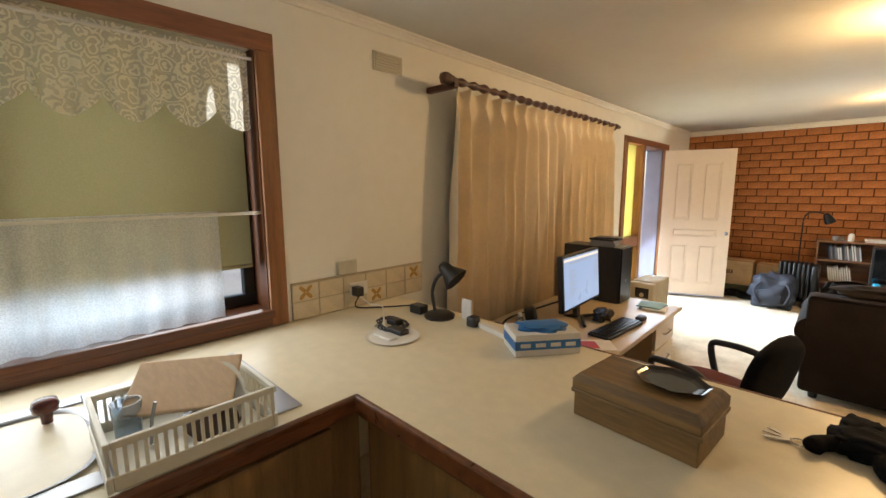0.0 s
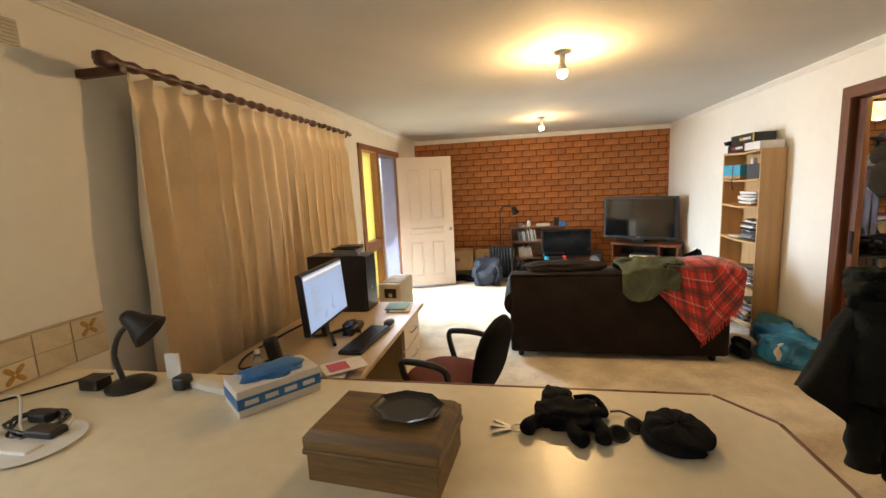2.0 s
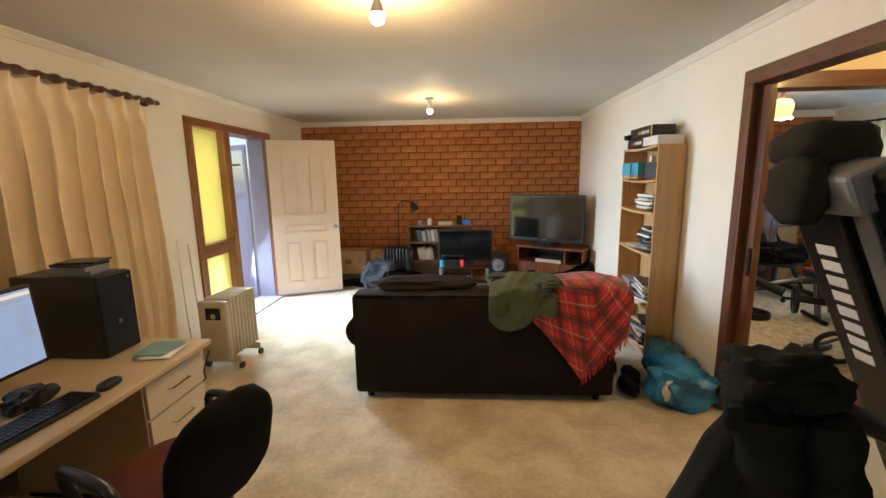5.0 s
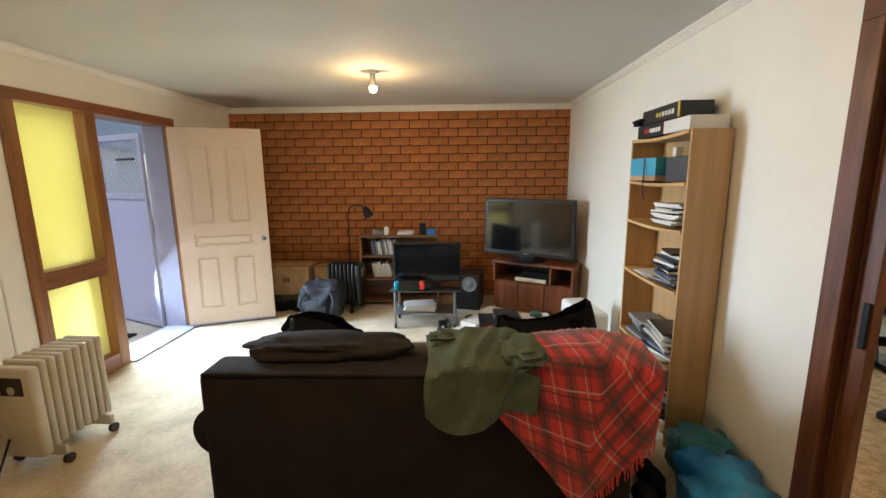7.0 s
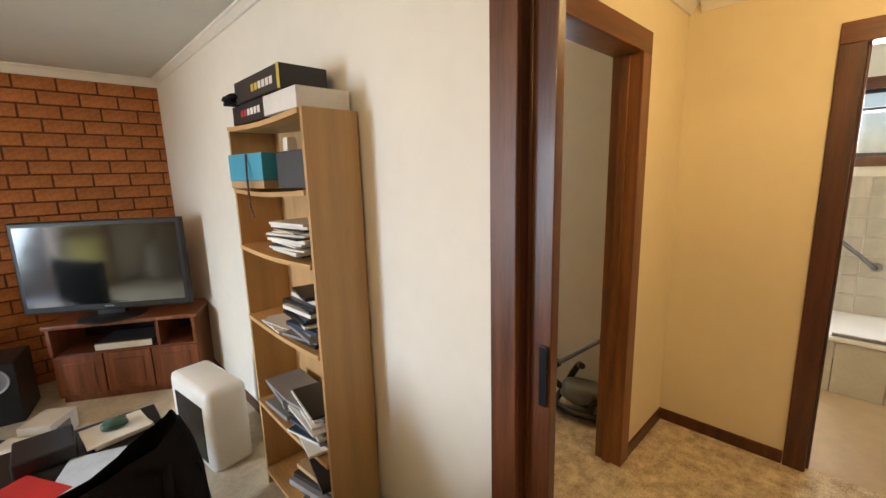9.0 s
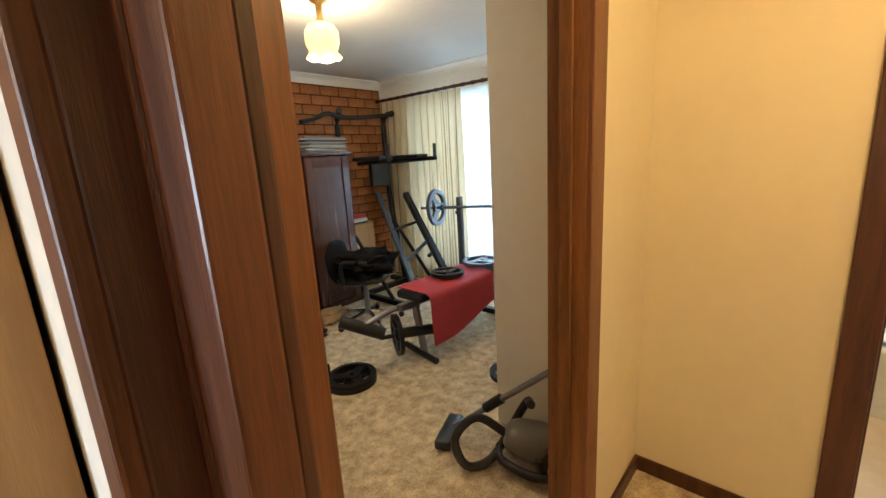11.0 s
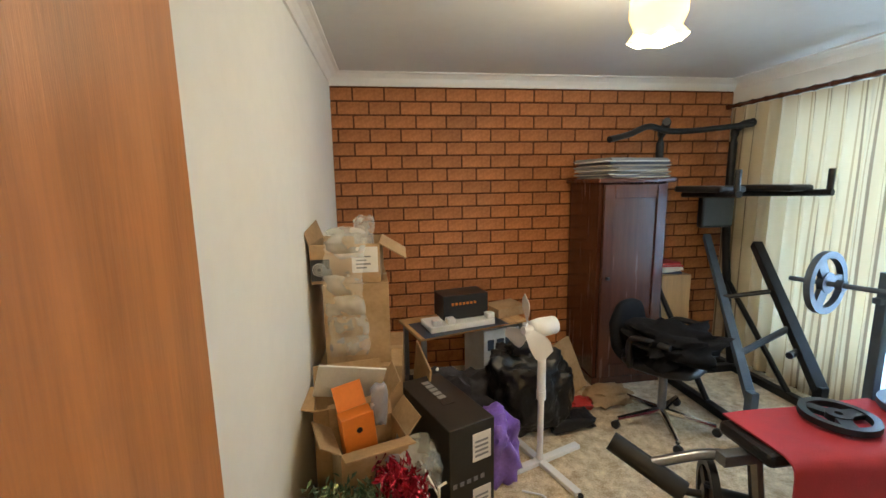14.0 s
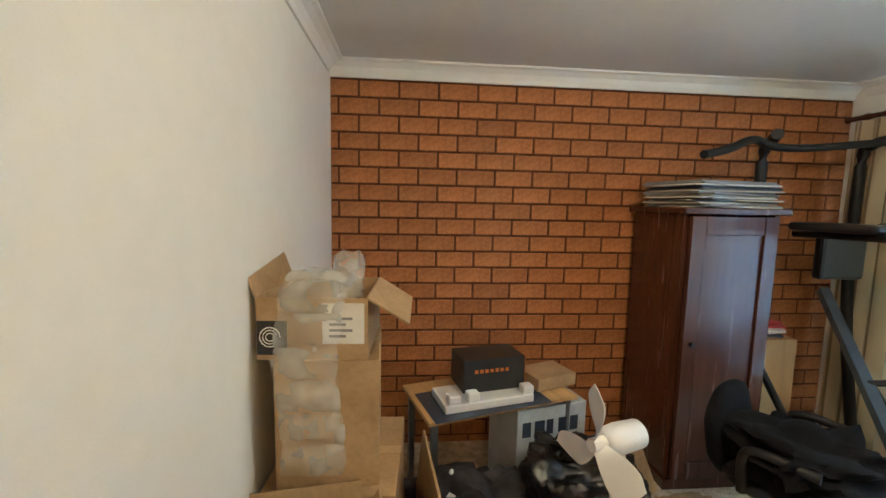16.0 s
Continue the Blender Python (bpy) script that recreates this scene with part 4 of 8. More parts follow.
# desk lamp
dl = thing("desk_lamp", "black gooseneck desk lamp on the worktop", "desk lamp")
part("base", lathe([(0.075, 0), (0.078, 0.012), (0.06, 0.024), (0.015, 0.03)], 24, (-1.25, 1.32, 0.9)), BLACKP, dl, smooth=True)
part("neck", tb(smooth_line([(-1.28, 1.32, 0.925), (-1.30, 1.32, 1.02), (-1.27, 1.33, 1.10), (-1.21, 1.345, 1.135)], 7), 0.009, 10), BLACKP, dl, smooth=True)
bm = lathe([(0.02, 0), (0.03, 0.02), (0.036, 0.05), (0.055, 0.085), (0.066, 0.11), (0.06, 0.11), (0.03, 0.055), (0.012, 0.02)], 22)
bmesh.ops.transform(bm, matrix=pose(-1.25, 1.335, 1.165, 0, 128, 12), verts=bm.verts)
part("shade", bm, BLACKP, dl, smooth=True)
single("small_speaker", bx(-1.06, -1.01, 1.30, 1.35, 0.9, 0.95, 0.01), BLACKP, "small black cube gadget on the worktop", "gadget")
single("white_strip", bx(-0.14, 0.14, -0.02, 0.02, 0.9, 0.922, 0.004, pose(-0.95, 1.335, 0, 0, 0, -14)), WHITEP, "flat white plastic strip on the worktop", "strip")
single("paper_card", bx(-1.16, -1.10, 1.385, 1.392, 0.9, 1.0), PAPER, "cream paper card standing behind the lamp", "card")

gb = thing("glove_box", "open blue and white cardboard box on the worktop", "box", at=pose(-0.67, 1.31, 0.9, 0, 0, 52))
part("carton", bx(-0.13, 0.13, -0.075, 0.075, 0, 0.085, 0.003), PAPER, gb)
part("blue_band", bx(-0.131, 0.131, -0.076, 0.076, 0.025, 0.06), BLUEP, gb, "blue printed band")
part("blue_film", lump(0, 0, 0.09, 0.10, 0.06, 0.018, 3, 0.4), BLUEP, gb, "crumpled blue film", True)
for i in range(4):
    part("print_bar", bx(-0.11 + i * 0.06, -0.07 + i * 0.06, -0.0775, -0.076, 0.035, 0.05), PAPER, gb)

wb = thing("wooden_box", "brown oak box with a stepped lid on the worktop", "wooden box", at=pose(-0.18, 1.03, 0.9, 0, 0, -5))
part("body", bx(-0.158, 0.158, -0.10, 0.10, 0, 0.075, 0.003), BOXWOOD, wb)
part("base_moulding", bx(-0.165, 0.165, -0.107, 0.107, 0.068, 0.082, 0.004), BOXWOOD, wb)
bm = bx(-0.163, 0.163, -0.105, 0.105, 0.082, 0.108, 0.004)
part("lid_rim", bm, BOXWOOD, wb)
bm = bx(-0.163, 0.163, -0.105, 0.105, 0.108, 0.126)
for v in bm.verts:
    if v.co.z > 0.12:
        v.co.x *= 0.90
        v.co.y *= 0.87
part("lid", bm, BOXWOOD, wb)
dsh = bmesh.new()
rr = [(0.062, 0.0), (0.082, 0.014), (0.088, 0.016), (0.08, 0.010), (0.06, 0.005)]
rings = [[dsh.verts.new((-0.13 + 0.16 * 0 + r * 1.25 * math.cos((k + 0.5) * math.pi / 4) + 0.0, r * math.sin((k + 0.5) * math.pi / 4), z)) for k in range(8)] for r, z in rr]
for A, B in zip(rings, rings[1:]):
    for k in range(8):
        dsh.faces.new((A[k], A[(k + 1) % 8], B[(k + 1) % 8], B[k]))
dsh.faces.new(rings[0][::-1])
dsh.faces.new(rings[-1])
bmesh.ops.transform(dsh, matrix=pose(-0.02, 1.03, 1.026, 0, 0, -10) @ Matrix.Scale(0.86, 4), verts=dsh.verts)
single("octagonal_dish", dsh, mat("black_glazed_dish", (0.012, 0.012, 0.014), 0.15), "black octagonal dish lying on the wooden box", "dish")

ky = thing("key_bunch", "bunch of metal keys on a black pouch strap", "keys")
part("ring", tb([(0.13 + 0.018 * math.cos(a * math.pi / 6), 1.20 + 0.018 * math.sin(a * math.pi / 6), 0.905) for a in range(12)], 0.002, 6, True), STEEL, ky)
for a in (150, 175, 205):
    o = part("key", bx(0.01, 0.065, -0.006, 0.006, 0.0, 0.003, 0.001), STEEL, ky)
    o.matrix_basis = pose(0.12, 1.20, 0.902 + a * 1e-5, 0, 0, a)
gv = thing("glove", "pair of crumpled black knitted gloves on the worktop", "gloves")
part("palm", lump(0.265, 1.255, 0.925, 0.085, 0.062, 0.026, 3, 0.35, 2.5, 4, 0.9), BLACKCLOTH, gv, smooth=True)
part("cuff", lump(0.245, 1.335, 0.925, 0.045, 0.045, 0.025, 6, 0.35, 2.5, 3, 0.9), BLACKCLOTH, gv, smooth=True)
for pts in (((0.20, 1.23, 0.92), (0.165, 1.205, 0.917), (0.15, 1.175, 0.914)), ((0.27, 1.21, 0.92), (0.275, 1.165, 0.917), (0.30, 1.14, 0.914)), ((0.32, 1.23, 0.92), (0.345, 1.19, 0.917), (0.34, 1.15, 0.914))):
    part("finger", tb(smooth_line(pts, 5), [0.019] * 6 + [0.021] * 4 + [0.012], 12), BLACKCLOTH, gv, smooth=True)
part("strap", tb(smooth_line([(0.29, 1.34, 0.925), (0.345, 1.335, 0.93), (0.37, 1.285, 0.912), (0.335, 1.265, 0.92)], 6), 0.009, 8), BLACKCLOTH, gv, smooth=True)
bp = thing("spectacles", "black framed spectacles lying on the worktop", "spectacles", at=pose(0.41, 1.215, 0.903, 0, 0, 40))
LENS = glass("spectacle_lens")
for dx in (-0.032, 0.032):
    rim = part("rim", tb([(dx + 0.028 * math.cos(a * math.pi / 9), 0.021 * math.sin(a * math.pi / 9), 0.006 + 0.010 * math.sin(a * math.pi / 9)) for a in range(18)], 0.0035, 8, True), BLACKP, bp, smooth=True)
    part("lens", lathe([(0.0005, 0.0), (0.026, 0.0), (0.026, 0.0015), (0.0005, 0.0015)], 24), LENS, rim).matrix_basis = pose(dx, 0, 0.006, 25) @ Matrix.Diagonal((1, 0.75, 1, 1))
    part("arm", tb(smooth_line([(dx * 1.85, 0.01, 0.010), (dx * 1.8, 0.06, 0.010), (dx * 1.2, 0.085, 0.004)], 5), 0.003, 6), BLACKP, bp, smooth=True)
part("bridge", tb([(-0.006, 0.004, 0.009), (0.0, 0.008, 0.011), (0.006, 0.004, 0.009)], 0.003, 6), BLACKP, bp)


def beanie(u, v):
    """A flattened knitted hat with one drawn-up corner."""
    a = u * 2 * math.pi
    c, s = math.cos(a), math.sin(a)
    r = (1 + 0.22 * max(0.0, math.cos(a - 1.5)) ** 3 + 0.16 * max(0.0, math.cos(a - 5.4)) ** 3 + 0.08 * noise.noise(Vector((c * 2, s * 2, 1)))) * math.sin(v * math.pi) ** 0.6
    z = 0.903 + 0.040 * (0.5 - 0.5 * math.cos(v * math.pi)) + (0.012 * noise.noise(Vector((c * 3, s * 3, v * 3))) if 0.1 < v else 0)
    return Vector((0.525 + 0.076 * r * c, 1.205 + 0.078 * r * s, max(0.902, z)))


bn_ = thing("beanie", "black knitted hat lying flat on the worktop", "hat")
part("crown", sheet(beanie, 48, 20), BLACKCLOTH, bn_, smooth=True)
part("folded_edge", tb(smooth_line([(0.45, 1.225, 0.912), (0.455, 1.16, 0.912), (0.50, 1.125, 0.912), (0.565, 1.13, 0.912)], 6), [0.004] + [0.011] * 17 + [0.004], 10), BLACKCLOTH, bn_, smooth=True)

vt = thing("air_vent", "cream slotted wall vent near the ceiling", "vent")
part("frame", bx(-1.72, -1.712, 1.30, 1.50, 2.165, 2.262, 0.002), HEATERP, vt)
for i in range(6):
    part("slat", bx(-1.712, -1.706, 1.31, 1.49, 2.175 + i * 0.0145, 2.183 + i * 0.0145), HEATERP, vt)

# ---------- curtain on the west wall ----------
cu = thing("curtain", "closed beige pinch-pleat curtain on a dark timber rod", "curtain")


def drape(u, v):
    w = 17
    ph = u * w * 2 * math.pi + 2.2 * noise.noise(Vector((u * 7, 1.3, v * 0.45))) + 1.1 * noise.noise(Vector((u * 3, 5.1, v * 1.3)))
    pinch = math.exp(-((v - 0.045) / 0.03) ** 2)
    k = (0.55 + 0.45 * min(1, v * 3)) * (1 - 0.55 * pinch)
    s = math.sin(ph)
    fold = math.copysign(abs(s) ** 0.75, s) + 0.45 * noise.noise(Vector((u * 31, v * 1.1, 0))) + 0.22 * math.sin(2 * ph + 5 * v)
    x = -1.60 + 0.068 * k * fold + 0.012 * noise.noise(Vector((u * 60, v * 6, 3)))
    y = 1.80 - 0.05 * v + (2.44 + 0.05 * v) * u + 0.034 * k * math.cos(ph + 0.5 * math.sin(4 * v + u * 9))
    return Vector((x, y, 2.150 - 0.012 * (1 - s) - 2.08 * v))


part("cloth", sheet(drape, 420, 44), CURTAIN, cu, smooth=True)
rodp = [Vector((-1.52, 1.66, 2.146)).lerp(Vector((-1.62, 4.36, 2.166)), i / 120) for i in range(121)]
part("rod", tb(rodp, [0.021 + 0.006 * math.sin(i * 1.3) + 0.003 * math.sin(i * 0.55) for i in range(121)], 10), DARKROD, cu, "dark turned timber rod", True)
part("bracket", bx(-1.72, -1.49, 1.69, 1.73, 2.10, 2.135, 0.006), DARKROD, cu)
part("bracket", bx(-1.72, -1.60, 4.24, 4.27, 2.12, 2.15, 0.006), DARKROD, cu)
part("finial", lump(-1.52, 1.655, 2.146, 0.03, 0.04, 0.034, 2, 0.2), DARKROD, cu, smooth=True)
part("finial", lump(-1.622, 4.375, 2.166, 0.018, 0.035, 0.018, 2, 0.2), DARKROD, cu, smooth=True)

# ---------- ceiling bulbs ----------
BULBG = mat("glowing_bulb", (1, 0.9, 0.7), 0.3, emit=((1.0, 0.74, 0.38), 14.0))


def ceiling_bulb(y, x):
    t = thing("ceiling_bulb", "bare glowing bulb in a white ceiling batten holder", "ceiling light", "bare ceiling bulbs", at=pose(x, y, H))
    part("rose", lathe([(0.05, 0), (0.048, -0.012), (0.03, -0.02), (0.02, -0.02)], 22), WHITEP, t, smooth=True)
    part("holder", lathe([(0.02, -0.018), (0.021, -0.06), (0.018, -0.068)], 18), WHITEP, t, smooth=True)
    # Lamp base drawn down and flared to block the bulb's upward light.
    part("bulb_collar", lathe([(0.004, -0.066), (0.016, -0.066), (0.024, -0.088), (0.033, -0.120), (0.004, -0.118)], 20), WHITEP, t, "opaque white lamp base flared to shade the ceiling", True)
    b = part("bulb", lathe([(0.033, -0.121), (0.034, -0.138), (0.027, -0.158), (0.008, -0.168), (0.001, -0.168)], 20), BULBG, t, "glowing warm bulb", True)
    b.visible_shadow = False
    return t


ceiling_bulb(3.1, 0.43)
ceiling_bulb(5.8, 0.42)
ceiling_bulb(2.95, 3.35)


# ---------- sofa ----------
sf = thing("sofa", "charcoal cloth three-seat sofa with rolled arms", "sofa")
bm = bx(0.03, 1.82, 3.78, 3.98, 0.05, 0.77, 0.03)
part("back", bm, SOFACLOTH, sf, smooth=True)
part("base", bx(0.03, 1.82, 3.985, 4.62, 0.05, 0.34, 0.03), SOFACLOTH, sf, smooth=True)
for x0, s in ((0.03, -1), (1.82, 1)):
    bm = bx(min(x0, x0 - s * 0.18), max(x0, x0 - s * 0.18), 3.83, 4.66, 0.05, 0.52, 0.03)
    cyl_into(bm, (x0 - s * 0.06, 3.80, 0.50), (x0 - s * 0.06, 4.68, 0.50), 0.115, n=22)
    part("arm", bm, SOFACLOTH, sf, smooth=True)
for i in range(3):
    x = 0.24 + i * 0.455
    part("seat_cushion", bx(x, x + 0.44, 4.02, 4.64, 0.345, 0.47, 0.045), CUSHION, sf, smooth=True)
for i, (x, w, zz) in enumerate(((0.40, 0.26, 0.60), (0.86, 0.26, 0.60), (1.38, 0.28, 0.60))):
    part("back_cushion", lump(x, 4.11, zz, w * 0.95, 0.11, 0.17, i + 2, 0.12, 1.6), CUSHION, sf, smooth=True)
for x in (0.12, 1.72):
    for y in (3.86, 4.56):
        part("foot", cy((x, y, 0), (x, y, 0.052), 0.025, 0.03), BLACKP, sf)
part("piping", cy((0.05, 3.785, 0.765), (1.80, 3.785, 0.765), 0.008, n=8), SOFACLOTH, sf)

PILLOWM = mat("dark_brown_pillow_cloth", (0.020, 0.016, 0.014), 0.9, vary=0.3, scale=7, bump=0.4, bscale=120)
single("throw_pillow", lump(0.52, 4.00, 0.797, 0.36, 0.12, 0.05, 12, 0.22, 2.4, 4, 0.9), PILLOWM, "flattened brown-grey pillow lying along the sofa back", "pillow", smooth=True)


def tote(name, m, w, d, h, left, dip, right, seed, label):
    """A slumped open cloth bag: uneven mouth with two drawn-up corners, creased sides, a strap."""
    t = thing(name, label, "bag", at=m)

    def skin(u, v):
        a = u * 2 * math.pi
        c, s = math.cos(a), math.sin(a)
        x = math.copysign(abs(c) ** 0.6, c)
        side = 0.5 + 0.5 * x
        top = h * (left * (1 - side) ** 2 + right * side ** 2 + 2 * dip * side * (1 - side))
        n1 = noise.noise(Vector((c * 2.2 + seed, s * 2.2, v * 2.6))) + 0.5 * noise.noise(Vector((c * 6, s * 6 + seed, v * 7)))
        y = math.copysign(abs(s) ** 0.7, s) * (1.05 - 0.75 * v ** 1.5)
        k = 1 - 0.10 * v + 0.07 * math.sin(v * math.pi)
        return Vector((x * w / 2 * k + 0.02 * n1, y * d / 2 + 0.03 * n1, top * v + 0.012 * n1 * v))
    part("body", sheet(skin, 64, 26), BLACKCLOTH, t, smooth=True)
    part("strap", tb(smooth_line([(-w * 0.3, -0.03, h * left * 0.85), (-w * 0.1, -d * 0.55, h * 0.5), (w * 0.2, -d * 0.6, h * 0.45), (w * 0.36, -0.03, h * right * 0.8)], 7), 0.012, 8), BLACKCLOTH, t, smooth=True)
    return t


tote("black_bag", pose(0.36, 4.46, 0.47, 0, 0, -16), 0.56, 0.30, 0.34, 0.85, 1.0, 0.62, 3, "slumped black cloth bag on the sofa seat")
tote("black_bag", pose(1.58, 4.46, 0.47, 0, 0, 14), 0.62, 0.30, 0.33, 1.02, 0.72, 1.15, 8, "open black cloth bag standing on the sofa")

PLAID = plaid("red_tartan_wool")


def weave_sheet(name, fn, nu, nv, material, label, su, sv, rot, category):
    ob = single(name, sheet(fn, nu, nv), material, label, category, smooth=True)
    at_ = ob.data.attributes.new("weave", 'FLOAT_VECTOR', 'POINT')
    c, s = math.cos(rot), math.sin(rot)
    k = 0
    for i in range(nu + 1):
        for j in range(nv + 1):
            a, b = i / nu * su, j / nv * sv
            at_.data[k].vector = (a * c - b * s + 9, a * s + b * c + 9, 0)
            k += 1
    return ob


def blanket(u, v):
    x = 1.30 + 0.60 * u - 0.16 * (1 - u) * (v - 0.6)
    hang = 0.10 + 0.52 * max(0.0, min(1.0, (u + 0.02) / 0.62)) - 0.36 * max(0.0, (u - 0.62) / 0.38)
    seat = 0.46
    L = seat + 0.24 + hang
    s = v * L
    n1 = 0.018 * noise.noise(Vector((u * 5, v * 5, 2)))
    ridge = 0.805 + 0.06 * math.sin(u * 2.9) + 0.012 * noise.noise(Vector((u * 3, 7, 0)))
    if s < seat:
        k = s / seat
        return Vector((x, 4.46 - 0.44 * k, 0.50 + (ridge - 0.50) * k ** 1.6 + 0.03 * noise.noise(Vector((u * 3, k * 3, 5))) + (0.02 if k < 0.9 else 0)))
    if s < seat + 0.24:
        k = (s - seat) / 0.24
        return Vector((x, 4.02 - 0.262 * k, ridge - 0.05 * k * k + 0.012 + abs(n1)))
    d = s - seat - 0.24
    slant = 0.10 * d
    return Vector((x + slant * 0.3 - 0.12 * d, 3.752 - abs(n1) - 0.015 * math.sin(u * 9) ** 2 * d, ridge - 0.05 - d))


weave_sheet("tartan_blanket", blanket, 60, 70, PLAID, "red tartan wool blanket thrown over the sofa back", 0.8, 1.3, 0.5, "blanket")
fr = thing("blanket_fringe", "red and cream fringe threads of the tartan blanket", "fringe")
bm = bmesh.new()
rf = random.Random(3)
for i in range(46):
    u = 0.62 + 0.38 * i / 45
    p = blanket(u, 1.0)
    cyl_into(bm, p + Vector((0, -0.002, 0.008)), p + Vector((rf.uniform(-0.015, 0.015), -0.004, -0.045)), 0.0022, n=4)
part("threads", bm, PLAID, fr)


def green_coat(u, v):
    L = 0.26 + 0.22 + 0.16 + 0.13 * math.sin(min(1, u * 1.3) * math.pi)
    s = v * L
    n1 = 0.022 * noise.noise(Vector((u * 3.2, v * 3, 8))) + 0.016 * (1 - 2 * abs(noise.noise(Vector((u * 5 + v * 3, v * 2.2, 3)))))
    x = 0.96 + 0.46 * u + 0.05 * (v - 0.5) * (0.5 - u) + 0.02 * noise.noise(Vector((u * 3, v * 4, 1)))
    top = 0.815 + 0.055 * math.sin(u * math.pi) + n1
    if s < 0.26:
        k = s / 0.26
        return Vector((x, 4.20 - 0.19 * k, 0.70 + (top - 0.70) * math.sin(k * math.pi / 2)))
    if s < 0.48:
        k = (s - 0.26) / 0.22
        return Vector((x, 4.01 - 0.255 * k, top - 0.045 * k * k))
    d = s - 0.48
    return Vector((x - 0.05 * d, 3.750 - abs(n1) * 1.1 - 0.012, top - 0.045 - d))


gj = thing("green_jacket", "crumpled olive green jacket over the sofa back", "jacket")
part("body", sheet(green_coat, 56, 56, 0.006), GREENCLOTH, gj, smooth=True)
part("sleeve", lump(1.36, 3.85, 0.845, 0.085, 0.13, 0.035, 5, 0.45, 2.6, 4), GREENCLOTH, gj, smooth=True)
part("collar", lump(1.06, 3.98, 0.845, 0.09, 0.06, 0.03, 9, 0.5, 2.6, 4), GREENCLOTH, gj, smooth=True)

# ---------- desk ----------
dk = thing("desk", "beige laminate desk with two drawer pedestals", "desk")
part("desktop", bx(-1.46, -0.63, 1.50, 3.25, 0.64, 0.67, 0.006), DESKTOP, dk)
for y0, n in ((2.80, 3), (1.56, 2)):
    ped = part("pedestal", bx(-1.40, -0.69, y0, y0 + 0.42, 0.04, 0.64), DESKTOP, dk)
    zz = 0.62
    hgt = 0.18 if n == 3 else 0.27
    for k in range(n):
        drw = part("drawer", bx(-0.69, -0.672, y0 + 0.008, y0 + 0.412, zz - hgt, zz - 0.008, 0.003), DESKDRAWER, ped)
        part("handle", tb([(-0.672, y0 + 0.14, zz - hgt / 2), (-0.65, y0 + 0.145, zz - hgt / 2), (-0.65, y0 + 0.275, zz - hgt / 2), (-0.672, y0 + 0.28, zz - hgt / 2)], 0.005, 8), CHROME, ped)
        zz -= hgt + 0.004
part("back_panel", bx(-1.44, -1.42, 1.52, 3.23, 0.15, 0.64), DESKTOP, dk)
part("plinth", bx(-1.38, -0.72, 2.82, 3.20, 0, 0.04), BLACKP, dk)
part("plinth", bx(-1.38, -0.72, 1.58, 1.96, 0, 0.04), BLACKP, dk)

mo = thing("monitor", "black monitor with a lit blue-white screen on the desk", "monitor", at=pose(-1.035, 2.455, 0.67, 0, -4, 3))
part("bezel", bx(-0.025, 0.012, -0.29, 0.29, 0.10, 0.455, 0.005), BLACKP, mo)
part("screen", bx(0.0115, 0.0135, -0.275, 0.275, 0.118, 0.44), SCREENON, mo, "lit blue-white screen")
part("title_bar", bx(0.0137, 0.0142, -0.275, 0.275, 0.415, 0.43), SCREENWARM, mo)
part("window_bar", bx(0.0137, 0.0142, -0.2, 0.25, 0.395, 0.405), SCREENLINE, mo)
for i in range(11):
    part("text_bar", bx(0.0137, 0.0142, -0.2, -0.2 + 0.05 + 0.03 * ((i * 7) % 3), 0.19 + i * 0.016, 0.197 + i * 0.016), SCREENLINE, mo)
for i in range(9):
    part("text_bar", bx(0.0137, 0.0142, 0.2, 0.25, 0.24 + i * 0.016, 0.246 + i * 0.016), SCREENLINE, mo)
part("stand_neck", bx(-0.05, -0.02, -0.03, 0.03, 0.01, 0.26, 0.006), BLACKP, mo)
part("stand_foot", tb([(0.09, -0.17, 0.008), (0.0, 0, 0.022), (0.09, 0.17, 0.008)], 0.011, 8), BLACKP, mo)
part("stand_foot", tb([(-0.03, 0, 0.02), (-0.12, 0, 0.009)], 0.011, 8), BLACKP, mo)
single("headphones", lump(-0.93, 2.53, 0.705, 0.05, 0.08, 0.04, 8, 0.5, 2.4), BLACKP, "black headphones lying under the monitor", "headphones", smooth=True)

kb = thing("keyboard", "black computer keyboard on the desk edge", "keyboard", at=pose(-0.785, 2.40, 0.67, 0, 0, -4))
part("case", bx(-0.07, 0.07, -0.22, 0.22, 0, 0.018, 0.004), BLACKP, kb)
bm = bmesh.new()
for r in range(5):
    for c in range(20):
        box_into(bm, -0.06 + r * 0.024, -0.041 + r * 0.024, -0.212 + c * 0.0213, -0.194 + c * 0.0213, 0.018, 0.025)
ob = part("keys", bm, BLACKM, kb, "rows of black keys")
single("mouse", lump(-0.74, 2.70, 0.685, 0.03, 0.055, 0.018, 1, 0.05, sub=3, flat=0.8), BLACKP, "black computer mouse on the desk", "mouse", smooth=True)

pc = thing("computer_tower", "large black computer tower on the desk", "computer tower")
part("case", bx(-1.45, -1.0, 2.97, 3.18, 0.67, 1.095, 0.006), BLACKP, pc)
part("front_panel", bx(-1.0, -0.985, 2.972, 3.178, 0.675, 1.09, 0.004), BLACKM, pc)
part("button", cy((-0.985, 3.15, 1.06), (-0.982, 3.15, 1.06), 0.007), GREYM, pc)
part("badge", bx(-0.985, -0.9835, 3.06, 3.08, 0.83, 0.85), GREYM, pc)


